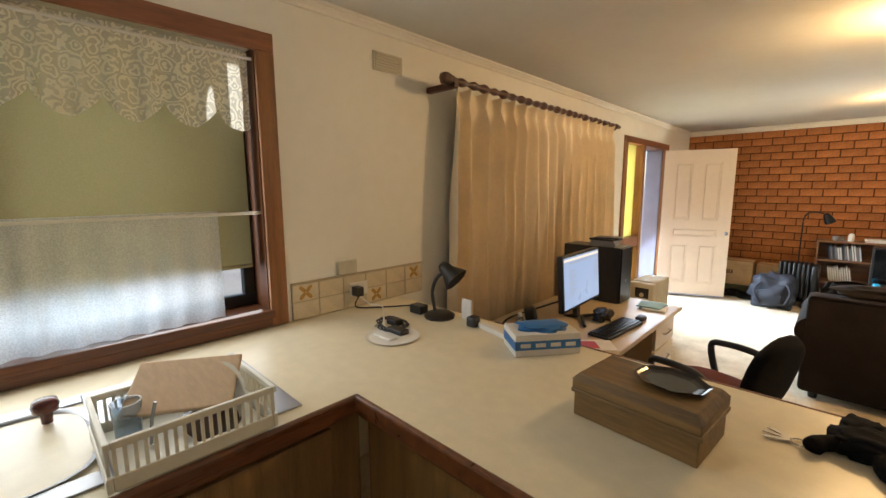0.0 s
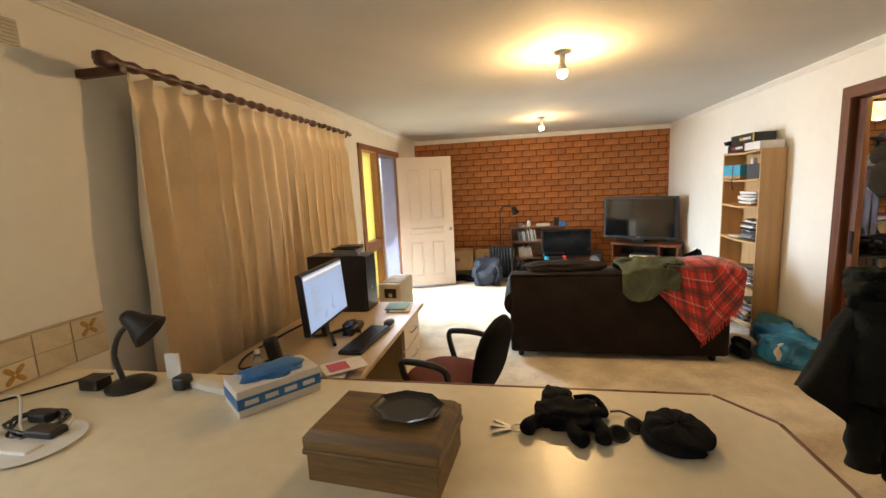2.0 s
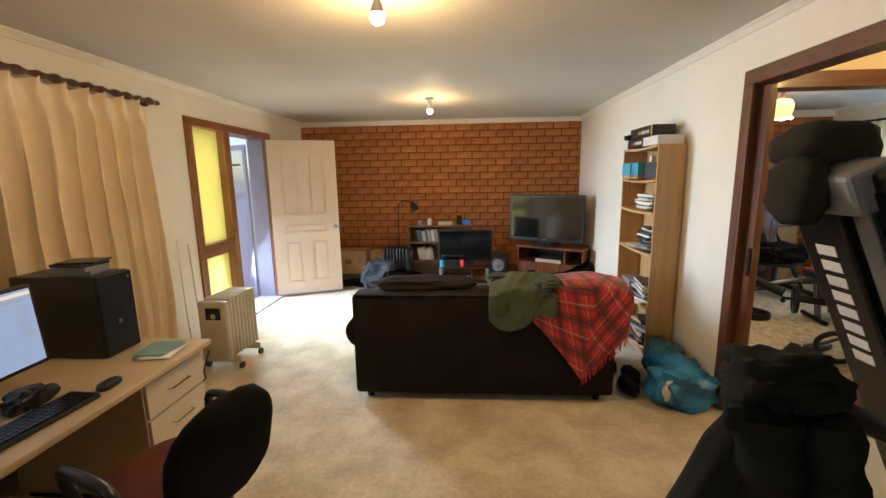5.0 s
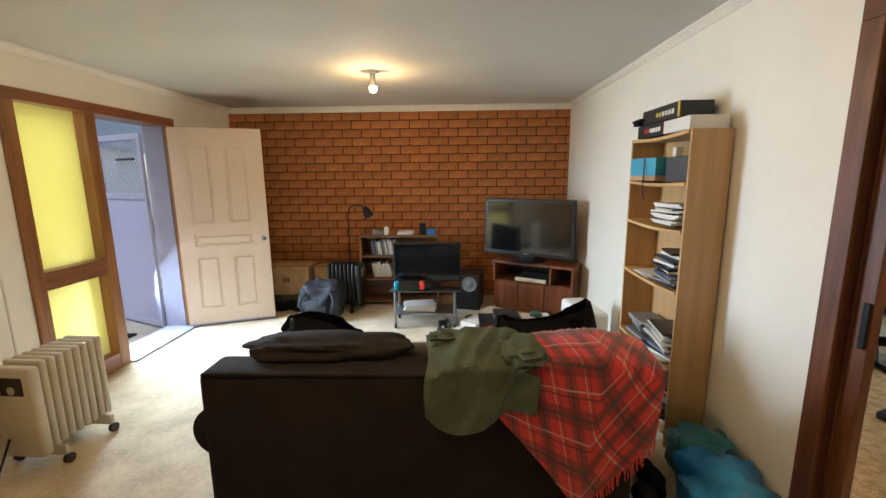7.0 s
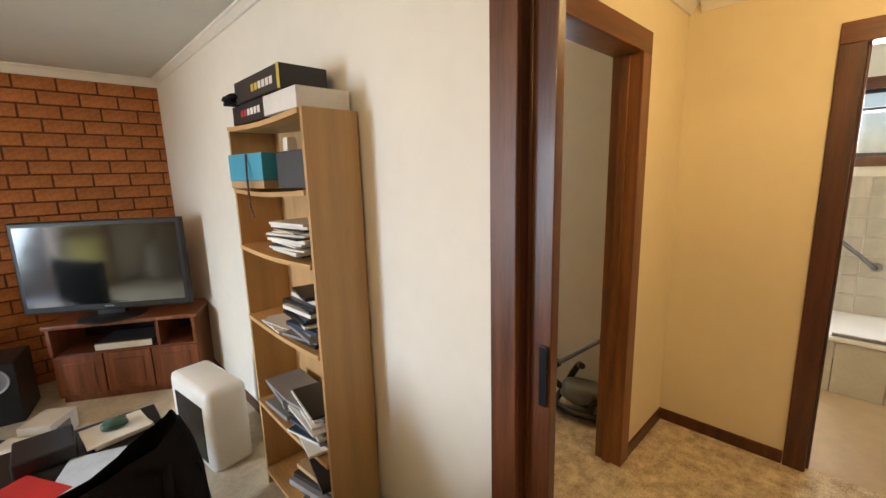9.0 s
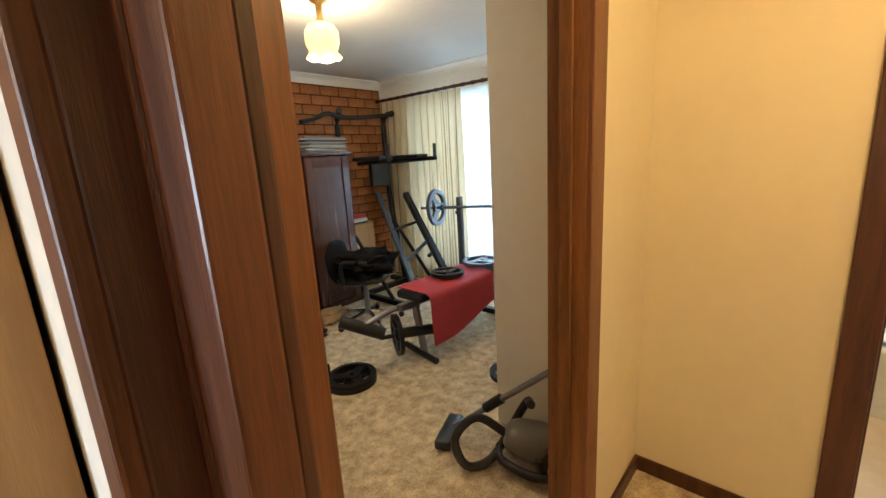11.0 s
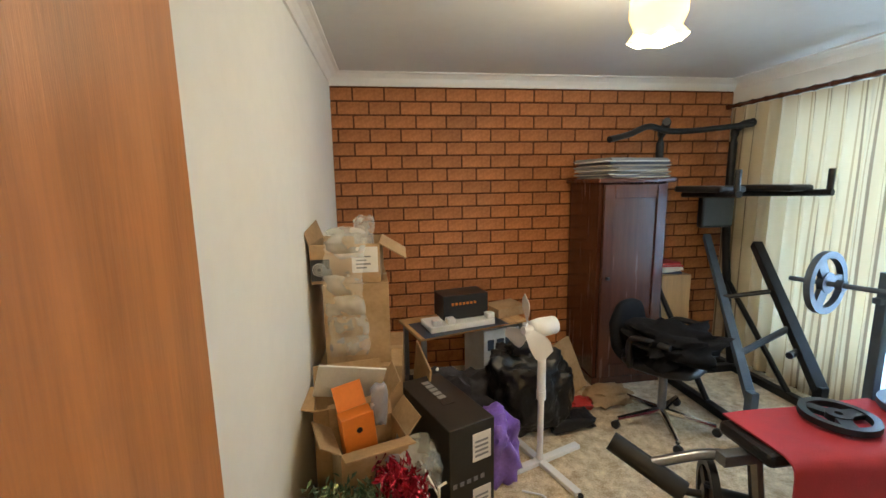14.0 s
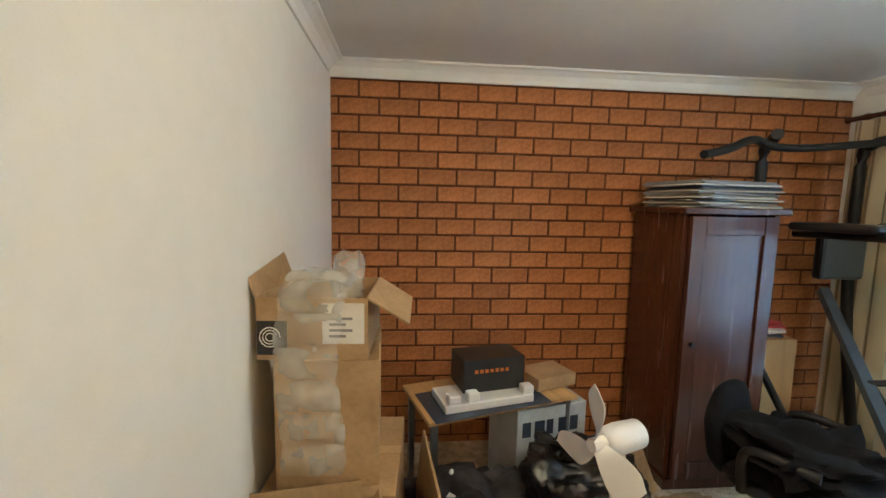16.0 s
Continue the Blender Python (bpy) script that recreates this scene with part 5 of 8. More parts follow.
def pile(name, x, y, z, w, d, n, th, seed, label, category, mats, rz=0.0):
    """A pile of books, discs or papers, each a piece of its own, slightly turned."""
    rng = random.Random(seed)
    t = thing(name, label, category, at=pose(x, y, z, 0, 0, rz))
    h = 0.0
    for i in range(n):
        k = th * rng.uniform(0.6, 1.4)
        o = part("item", bx(-w / 2 * rng.uniform(0.8, 1), w / 2, -d / 2 * rng.uniform(0.8, 1), d / 2, 0, k, min(0.002, k * 0.2)), mats[rng.randrange(len(mats))], t)
        o.matrix_basis = pose(rng.uniform(-0.015, 0.015), rng.uniform(-0.015, 0.015), h, 0, 0, rng.uniform(-14, 14))
        h += k
    return t


GREYP = mat("grey_plastic", (0.22, 0.22, 0.23), 0.5, vary=0.1)
DARKCOV = mat("dark_blue_cover", (0.03, 0.045, 0.08), 0.4, vary=0.2)
pile("hard_drive_pile", -1.16, 3.07, 1.095, 0.2, 0.15, 4, 0.016, 2, "grey boxes stacked on the computer tower", "stack", [GREYP, BLACKP])
pile("paper_pile", -0.78, 3.05, 0.67, 0.16, 0.2, 4, 0.006, 3, "papers and a teal notebook on the desk", "papers", [PAPER, PAPER, mat("teal_cover", (0.16, 0.30, 0.28), 0.6)])
pile("paper_pile", -0.82, 1.80, 0.67, 0.26, 0.22, 5, 0.003, 6, "loose papers with red and blue print on the desk", "papers", [PAPER, PAPER, mat("red_print", (0.4, 0.12, 0.1), 0.6), mat("blue_print", (0.12, 0.2, 0.4), 0.6)], 20)
for k, (x, y, rz_, m_) in enumerate(((-0.78, 1.66, 12, "white"), (-0.98, 1.72, -24, "white"), (-0.74, 1.98, 40, "red"), (-0.92, 1.60, 70, "blue"))):
    leaf = thing("leaflet", m_ + " printed leaflet lying on the desk", "leaflet", "leaflets on the desk", at=pose(x, y, 0.671 + 0.0045 * (k + 5), 0, 0, rz_))
    part("sheet", bx(-0.105, 0.105, -0.074, 0.074, 0, 0.002), PAPER, leaf)
    part("print_panel", bx(-0.08, 0.02, -0.05, 0.05, 0.002, 0.0025), {"white": GREYP, "red": REDP, "blue": BLUEP}[m_], leaf)
single("desk_speaker", bx(-0.035, 0.035, -0.03, 0.03, 0, 0.145, 0.016, pose(-1.16, 2.06, 0.67, 0, -12, 20)), BLACKP, "small black speaker standing on the desk", "speaker", smooth=True)
CLEARP = mat("clear_plastic", (0.8, 0.82, 0.82), 0.1, trans=0.85)
bt = thing("water_bottle", "clear plastic water bottle on the desk", "bottle")
part("body", lathe([(0.028, 0), (0.032, 0.01), (0.031, 0.09), (0.02, 0.12), (0.012, 0.135)], 18, (-1.13, 1.86, 0.67)), CLEARP, bt, smooth=True)
part("cap", cy((-1.13, 1.86, 0.805), (-1.13, 1.86, 0.825), 0.013), WHITEP, bt)
single("glass_tumbler", lathe([(0.03, 0), (0.036, 0.10), (0.033, 0.10), (0.027, 0.006)], 18, (-1.0, 1.9, 0.67)), CLEARP, "clear plastic cup on the desk", "cup", smooth=True)
single("black_cable", tb(smooth_line([(-0.95 + 0.09 * math.cos(i * 2.1), 1.93 + 0.09 * math.sin(i * 1.7), 0.687 + 0.006 * (i % 2)) for i in range(9)], 5), 0.006, 6), BLACKP, "tangled black cable on the desk", "cable")
single("monitor_cable", tb(smooth_line([(-1.12, 2.45, 0.80), (-1.3, 2.3, 0.72), (-1.38, 2.1, 0.68), (-1.3, 1.95, 0.676), (-1.2, 2.1, 0.676)], 6), 0.006, 6), BLACKP, "black cable behind the monitor", "cable")

# ---------- office chair ----------
oc = thing("office_chair", "black office chair with maroon seat and loop arms", "office chair", at=pose(-0.30, 2.47, 0, 0, 0, -20))
part("seat", lump(0, 0, 0.43, 0.25, 0.24, 0.055, 1, 0.05, 1.5), MAROON, oc, "maroon cloth seat", True)
bm = lump(0, 0, 0, 0.05, 0.21, 0.225, 2, 0.06, 1.5)
bmesh.ops.transform(bm, matrix=pose(0.29, 0, 0.615, 0, 14, 0), verts=bm.verts)
part("backrest", bm, BLACKCLOTH, oc, smooth=True)
part("back_stem", bx(0.2, 0.27, -0.035, 0.035, 0.36, 0.62, 0.01), BLACKP, oc)
for s in (-1, 1):
    part("armrest", tb(smooth_line([(0.12, s * 0.25, 0.42), (0.15, s * 0.27, 0.56), (0.10, s * 0.275, 0.615), (-0.08, s * 0.275, 0.615), (-0.15, s * 0.27, 0.58), (-0.10, s * 0.25, 0.42)], 6), 0.019, 10), BLACKP, oc, smooth=True)
part("column", cy((0, 0, 0.1), (0, 0, 0.39), 0.025), CHROME, oc)
for i in range(5):
    a = i * 2 * math.pi / 5 + 0.3
    lg = part("leg", tb([(0, 0, 0.11), (0.27 * math.cos(a), 0.27 * math.sin(a), 0.075)], [0.025, 0.016], 8), BLACKP, oc)
    part("castor", cy((0.28 * math.cos(a) - 0.012, 0.28 * math.sin(a), 0.028), (0.28 * math.cos(a) + 0.012, 0.28 * math.sin(a), 0.028), 0.028), BLACKP, lg)

# ---------- oil heaters ----------


def oil_heater(name, m, n, enamel, panel, label, h=0.60):
    t = thing(name, label, "heater", "oil heaters", at=m)
    part("control_panel", bx(-0.125, 0.125, -0.06, 0.0, 0.09, h, 0.02), enamel, t, smooth=True)
    part("display", bx(-0.055, 0.075, -0.064, -0.058, h - 0.15, h - 0.05, 0.004), panel, t, "dark control window")
    part("dial", cy((0.01, -0.066, h - 0.12), (0.01, -0.062, h - 0.12), 0.022), enamel, t)
    for i in range(n):
        y = 0.012 + i * 0.047
        part("fin", bx(-0.115, 0.115, y, y + 0.034, 0.11, h + 0.012, 0.014), enamel, t, smooth=True)
    part("tube", cy((0, 0, 0.16), (0, n * 0.047, 0.16), 0.03), enamel, t)
    part("top_tube", cy((0, 0, h - 0.06), (0, n * 0.047, h - 0.06), 0.03), enamel, t)
    for y in (0.04, n * 0.047 - 0.05):
        part("axle", bx(-0.15, 0.15, y - 0.012, y + 0.012, 0.05, 0.11, 0.004), enamel, t)
        for s in (-1, 1):
            part("castor", cy((s * 0.15 - 0.012, y, 0.028), (s * 0.15 + 0.012, y, 0.028), 0.028), BLACKP, t)
    return t


oil_heater("oil_heater", pose(-1.22, 4.22, 0, 0, 0, -3), 8, HEATERP, BLACKP, "cream oil-filled column heater on castors")
oil_heater("oil_heater", pose(-0.05, 6.92, 0, 0, 0, 84), 7, BLACKP, GREYP, "black oil-filled column heater by the brick wall", 0.56)
single("heater_cord", tb(smooth_line([(-1.28, 4.16, 0.2), (-1.30, 4.10, 0.05), (-1.25, 4.0, 0.008), (-1.4, 3.8, 0.008), (-1.6, 3.9, 0.008)], 6), 0.006, 6), BLACKP, "black mains cord on the carpet", "cord")
single("heater_cord", tb(smooth_line([(-1.45 + 0.16 * math.cos(k * 1.7), 3.86 + 0.20 * math.sin(k * 1.3), 0.010 + 0.012 * (k % 2)) for k in range(12)], 6), 0.006, 6), BLACKP, "tangled black cord lying under the curtain", "cord")
single("curtain_wand", tb([(-1.69, 4.50, 1.05), (-1.62, 4.42, 0.4), (-1.55, 4.36, 0.01)], 0.006, 8), WHITEP, "thin white curtain wand leaning on the wall", "wand")
wo = thing("wall_outlet", "white power outlet low on the wall", "power outlet")
part("plate", bx(-1.719, -1.709, 4.32, 4.435, 0.27, 0.34, 0.004), WHITEP, wo)
for y in (4.35, 4.405):
    part("switch", bx(-1.709, -1.705, y - 0.006, y + 0.006, 0.312, 0.328, 0.001), WHITEP, wo)
single("curtain_wand", tb([(-1.66, 4.60, 1.0), (-1.60, 4.55, 0.35), (-1.5, 4.4, 0.01)], 0.008, 8), WHITEP, "thin white curtain wand leaning on the wall", "wand")

# ---------- bookcase ----------
bc = thing("bookcase", "tall pine-laminate bookcase half filled with books", "bookcase")
part("side", bx(2.28, 2.488, 4.42, 4.438, 0, 1.775, 0.002), CHIPBOARD, bc)
part("side", bx(2.28, 2.488, 5.12, 5.138, 0, 1.775, 0.002), CHIPBOARD, bc)
part("back_board", bx(2.48, 2.488, 4.438, 5.12, 0.05, 1.77), CHIPBOARD, bc)
SH = (0.06, 0.46, 0.90, 1.235, 1.49, 1.755)
for z in SH:
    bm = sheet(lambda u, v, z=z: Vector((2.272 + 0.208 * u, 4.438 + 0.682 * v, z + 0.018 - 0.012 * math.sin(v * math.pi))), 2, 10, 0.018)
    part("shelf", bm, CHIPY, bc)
MIX = [PAPER, PAPER, GREYP, DARKCOV, BLACKP]
pile("book_pile", 2.36, 4.62, 1.262, 0.18, 0.24, 14, 0.010, 21, "pale books and papers piled on a bookcase shelf", "books", [PAPER, PAPER, HEATERP, BLACKP])
pile("book_pile", 2.36, 4.58, 0.927, 0.18, 0.22, 15, 0.012, 22, "dark magazines piled on a bookcase shelf", "books", [GREYP, DARKCOV, PAPER, BLACKP])
pile("paper_pile", 2.36, 4.85, 0.924, 0.16, 0.22, 3, 0.004, 23, "loose white sheets on a bookcase shelf", "papers", [PAPER])
pile("book_pile", 2.36, 4.60, 0.486, 0.19, 0.28, 17, 0.010, 24, "dark disc cases and booklets on a bookcase shelf", "books", MIX)
pile("book_pile", 2.37, 4.88, 0.486, 0.18, 0.24, 8, 0.015, 25, "black game cases piled on a bookcase shelf", "books", [BLACKP, DARKCOV, BLACKP, GREYP])
pile("book_pile", 2.37, 4.62, 0.086, 0.18, 0.28, 12, 0.018, 26, "dark boxes and books on the lowest shelf", "books", [BLACKP, GREYP, CARD])
c1 = thing("cyan_box", "cyan and cardboard product box on a bookcase shelf", "box", at=pose(2.35, 4.88, 1.512, 0, 0, 8))
part("sleeve", bx(-0.11, 0.09, -0.13, 0.13, 0.03, 0.135, 0.003), CYANBOX, c1)
part("tray", bx(-0.108, 0.088, -0.128, 0.128, 0, 0.03, 0.002), CARD, c1)
part("ribbon", tb(smooth_line([(-0.112, -0.02, 0.13), (-0.125, -0.04, 0.05), (-0.12, -0.03, -0.06), (-0.13, -0.07, -0.11)], 5), 0.004, 6), mat("brown_strap", (0.12, 0.04, 0.035), 0.7), c1)
single("dark_box", bx(2.30, 2.46, 4.47, 4.70, 1.512, 1.645, 0.004), mat("slate_card", (0.045, 0.05, 0.055), 0.55), "dark grey box on a bookcase shelf", "box")
single("white_canister", bx(2.33, 2.37, 4.66, 4.70, 1.646, 1.70, 0.006), WHITEP, "small white pack on the dark box", "pack")
for nm, a, m_, lab in (("game_box", (2.29, 2.47, 4.72, 5.08, 1.775, 1.85), DARKCARD, "black and red product box on the bookcase"),
                       ("shoe_box", (2.28, 2.48, 4.45, 4.72, 1.775, 1.845), PAPER, "white cardboard box on the bookcase"),
                       ("motherboard_box", (2.28, 2.46, 4.56, 5.0, 1.852, 1.935), DARKCARD, "black and yellow product box on the bookcase")):
    t = thing(nm, lab, "box")
    part("carton", bx(*a, 0.003), m_, t)
    if nm != "shoe_box":
        bar = YELLOWPRINT if nm == "motherboard_box" else REDP
        part("print_edge", bx(a[0] - 0.001, a[0], a[2], a[2] + 0.02, a[4], a[5]), bar, t)
        for i in range(6):
            part("print_bar", bx(a[0] - 0.001, a[0], a[2] + 0.06 + i * 0.035, a[2] + 0.085 + i * 0.035, a[4] + 0.025, a[4] + 0.05), PAPER if i < 4 else bar, t)
single("black_strap", lump(2.30, 5.04, 1.875, 0.05, 0.07, 0.022, 6, 0.4), BLACKCLOTH, "black cloth bundle on the bookcase", "bundle", smooth=True)

bg = thing("blue_bag", "crumpled blue plastic shopping bag on the carpet", "shopping bag")
part("bag", lump(2.28, 3.87, 0.13, 0.19, 0.21, 0.145, 4, 0.45, 2.2, 4, 0.88), BLUEBAGM, bg, smooth=True)
part("label", lump(2.17, 3.72, 0.13, 0.07, 0.03, 0.075, 2, 0.3), PAPER, bg, "white printed patch", True)
single("green_bag", lump(2.30, 4.12, 0.17, 0.14, 0.12, 0.13, 7, 0.5, 2.2, 3, 0.95), mat("teal_plastic_film", (0.02, 0.16, 0.17), 0.4, bump=0.5, bscale=30), "crumpled teal plastic bag on the carpet", "bag", smooth=True)
for dx, dy, s in ((1.98, 3.95, 1), (2.06, 4.12, 2), (1.95, 4.3, 3)):
    single("shoe", lump(dx, dy, 0.05, 0.05, 0.12, 0.05, s, 0.25, 1.8, 3, 0.95), BLACKCLOTH, "dark trainer on the carpet beside the sofa", "shoe", smooth=True)

# ---------- television corner ----------
tc_ = thing("tv_cabinet", "red-brown timber television cabinet with panel doors", "tv cabinet", at=pose(1.93, 6.74, 0, 0, 0, -30))
part("carcass", bx(-0.46, 0.46, 0.02, 0.42, 0.04, 0.36, 0.004), TVWOOD, tc_)
part("top", bx(-0.48, 0.48, -0.01, 0.44, 0.555, 0.585, 0.006), TVWOOD, tc_)
for x in (-0.46, 0.44):
    part("side", bx(x, x + 0.02, 0.0, 0.42, 0.36, 0.555), TVWOOD, tc_)
part("side", bx(0.20, 0.22, 0.01, 0.42, 0.36, 0.555), TVWOOD, tc_)
part("bay_back", bx(-0.44, 0.44, 0.40, 0.42, 0.36, 0.555), BLACKP, tc_)
for x in (-0.45, -0.145, 0.16):
    d = part("door", bx(x, x + 0.295, 0.0, 0.02, 0.06, 0.35, 0.003), TVWOOD, tc_)
    part("panel", bx(x + 0.05, x + 0.245, -0.006, 0.0, 0.11, 0.30, 0.003), TVWOOD, d)
part("plinth", bx(-0.44, 0.44, 0.03, 0.40, 0, 0.04), TVWOOD, tc_)
sb = thing("disc_player", "silver disc player in the television cabinet", "disc player", at=pose(1.93, 6.74, 0.36, 0, 0, -30))
part("case", bx(-0.20, 0.16, 0.03, 0.30, 0.0, 0.055, 0.004), GREYM, sb)
part("front", bx(-0.20, 0.16, 0.024, 0.03, 0.008, 0.05), WHITEP, sb, "pale front panel")
tv = thing("television", "large black flat television on the cabinet", "television", at=pose(1.905, 6.91, 0.587, 0, 0, -33))
part("bezel", bx(-0.54, 0.54, -0.02, 0.04, 0.05, 0.705, 0.012), BLACKP, tv)
part("screen", bx(-0.505, 0.505, -0.0225, -0.0195, 0.10, 0.67), SCREENOFF, tv, "dark glossy screen")
part("badge", bx(-0.03, 0.03, -0.0215, -0.02, 0.075, 0.085), GREYM, tv)
part("neck", bx(-0.09, 0.09, -0.01, 0.05, 0.015, 0.07, 0.005), BLACKP, tv)
part("stand", lathe([(0.21, 0), (0.2, 0.012), (0.05, 0.02)], 30, (0, 0.01, 0)), BLACKP, tv, smooth=True)

# low shelf unit
ls = thing("low_shelf", "brown timber low shelf with books and magazines", "shelf unit")
for x in (-0.05, 0.87):
    part("side", bx(x, x + 0.02, 7.06, 7.36, 0, 0.84, 0.002), SHELFWOOD, ls)
for z in (0.05, 0.32, 0.60, 0.84):
    part("shelf", bx(-0.05, 0.89, 7.055, 7.36, z, z + 0.02, 0.002), SHELFWOOD, ls)
part("back_board", bx(-0.03, 0.87, 7.35, 7.36, 0.05, 0.84), SHELFWOOD, ls)
rs = random.Random(11)
for z, x0, n in ((0.62, 0.08, 14), (0.34, 0.1, 10)):
    bk = thing("book_row", "row of white and grey magazines leaning on the shelf", "books")
    for i in range(n):
        h_ = rs.uniform(0.15, 0.20)
        o = part("book", bx(0, 0.014, 0, 0.18, 0, h_, 0.001), [PAPER, GREYP, PAPER, DARKCOV][rs.randrange(4)], bk)
        o.matrix_basis = pose(x0 + i * 0.022, 7.12, z + 0.002, 0, -9)
pile("book_pile", 0.60, 7.2, 0.34, 0.2, 0.2, 6, 0.02, 31, "books lying flat on the low shelf", "books", MIX)
for x, r, h_, m_, lab in ((0.26, 0.03, 0.10, WHITEP, "white spray can on the low shelf"), (0.12, 0.035, 0.06, GREYP, "grey mug on the low shelf"), (0.18, 0.03, 0.055, CLEARP, "glass jar on the low shelf")):
    single("canister", lathe([(r, 0), (r, h_ * 0.8), (r * 0.6, h_), (r * 0.5, h_)], 16, (x, 7.18, 0.86)), m_, lab, "canister", smooth=True)
single("clock_radio", bx(0.66, 0.74, 7.15, 7.2, 0.86, 1.0, 0.006), BLACKP, "black upright gadget on the low shelf", "gadget")
single("blue_box", bx(0.75, 0.85, 7.12, 7.2, 0.86, 0.93, 0.004), BLUEP, "blue and white box on the low shelf", "box")
pile("paper_pile", 0.48, 7.2, 0.86, 0.2, 0.18, 4, 0.008, 33, "white papers on top of the low shelf", "papers", [PAPER])

fl = thing("floor_lamp", "black floor reading lamp with a bent arm", "floor lamp")
part("base", lathe([(0.12, 0), (0.115, 0.02), (0.02, 0.03)], 24, (-0.22, 7.25, 0)), BLACKM, fl, smooth=True)
part("pole", tb(smooth_line([(-0.22, 7.25, 0.03), (-0.22, 7.25, 0.9), (-0.21, 7.25, 1.14), (-0.14, 7.23, 1.21), (-0.02, 7.2, 1.20)], 6), 0.008, 8), BLACKM, fl)
bm = lathe([(0.015, 0.06), (0.03, 0.045), (0.045, 0.0), (0.06, -0.07), (0.054, -0.07), (0.02, 0.03)], 18, (0, 0, 0))
bmesh.ops.transform(bm, matrix=pose(0.02, 7.19, 1.15, 20, -25, 0), verts=bm.verts)
part("shade", bm, BLACKM, fl, smooth=True)

# small monitor table
tbz = thing("side_table", "small glass-topped trolley table with metal legs", "trolley table")
part("top", bx(0.42, 1.14, 6.26, 6.66, 0.40, 0.415, 0.003), SCREENOFF, tbz)
part("lower_shelf", bx(0.46, 1.10, 6.30, 6.62, 0.15, 0.16, 0.002), GREYM, tbz)
for x in (0.47, 1.08):
    for y in (6.31, 6.61):
        lg = part("leg", cy((x, y, 0.05), (x, y, 0.40), 0.014), GREYM, tbz)
        part("castor", cy((x - 0.012, y, 0.025), (x + 0.012, y, 0.025), 0.025), BLACKP, lg)
m2 = thing("spare_monitor", "black switched-off monitor on the trolley table", "monitor", at=pose(0.79, 6.50, 0.415))
part("bezel", bx(-0.355, 0.355, -0.02, 0.03, 0.03, 0.455, 0.006), BLACKP, m2)
part("screen", bx(-0.335, 0.335, -0.0225, -0.0195, 0.06, 0.435), SCREENOFF, m2, "dark screen")
part("stand", lathe([(0.13, 0), (0.12, 0.012), (0.03, 0.03)], 24), BLACKP, m2, smooth=True)
single("game_controller", lump(0.75, 6.33, 0.437, 0.08, 0.05, 0.02, 3, 0.3), BLACKP, "black game controller on the trolley table", "controller", smooth=True)
pile("paper_pile", 0.70, 6.46, 0.16, 0.34, 0.26, 6, 0.012, 41, "white papers and boxes on the trolley shelf", "papers", [PAPER, PAPER, GREYP])
sp = thing("subwoofer", "black subwoofer with a pale speaker cone", "speaker", at=pose(1.25, 7.05, 0, 0, 0, -12))
part("case", bx(-0.15, 0.15, -0.15, 0.2, 0, 0.42, 0.008), BLACKP, sp)
bm = lathe([(0.09, 0), (0.088, 0.01), (0.06, -0.01), (0.03, 0.012), (0.005, 0.016)], 26)
bmesh.ops.transform(bm, matrix=pose(0.03, -0.152, 0.31, 90), verts=bm.verts)
part("cone", bm, GREYP, sp, "pale grey cone", True)
rk = random.Random(17)
for i in range(36):
    x, y = rk.uniform(0.95, 1.8), rk.uniform(5.72, 6.55)
    m_ = [WHITEP, BLACKP, PAPER, GREYP, BLACKP, WHITEP][i % 6]
    w, d, h_ = rk.uniform(0.05, 0.16), rk.uniform(0.03, 0.10), rk.uniform(0.012, 0.07)
    single("floor_clutter", bx(-w / 2, w / 2, -d / 2, d / 2, 0, h_, 0.005, pose(x, y, 0.0, 0, 0, rk.uniform(0, 180))), m_, ("white" if m_ in (WHITEP, PAPER) else "dark") + " plastic gadget lying on the carpet", "gadget", "gadgets on the carpet")
single("floor_cable", tb(smooth_line([(1.38 + 0.28 * math.cos(i * 2.0), 6.2 + 0.22 * math.sin(i * 1.6), 0.01 + 0.02 * (i % 2)) for i in range(16)], 5), 0.006, 6), BLACKP, "tangled black cables on the carpet", "cable")
single("floor_cable", tb(smooth_line([(0.85, 6.0, 0.008), (1.0, 6.1, 0.008), (1.1, 5.95, 0.03), (1.25, 6.02, 0.06), (1.35, 5.9, 0.008)], 6), 0.007, 6), WHITEP, "white cable on the carpet", "cable")
cg = thing("game_carton", "small red cardboard game box on the carpet", "box", at=pose(1.27, 5.66, 0, 0, 0, 14))
part("carton", bx(-0.10, 0.10, -0.07, 0.07, 0, 0.12, 0.003), REDP, cg)
part("print_panel", bx(-0.06, 0.06, -0.0715, -0.07, 0.03, 0.09), CYANBOX, cg, "pale blue printed panel")
hc = thing("handheld_console", "black handheld console with red and blue grips", "game console", at=pose(0.62, 6.31, 0.417, 0, 0, 4))
part("case", bx(-0.10, 0.10, -0.05, 0.05, 0, 0.075, 0.008), BLACKP, hc)
part("blue_grip", bx(-0.155, -0.101, -0.05, 0.05, 0, 0.08, 0.014), mat("neon_blue_plastic", (0.02, 0.34, 0.60), 0.4), hc, "bright blue grip", True)
part("red_grip", bx(0.101, 0.155, -0.05, 0.05, 0, 0.08, 0.014), mat("neon_red_plastic", (0.60, 0.05, 0.04), 0.4), hc, "bright red grip", True)
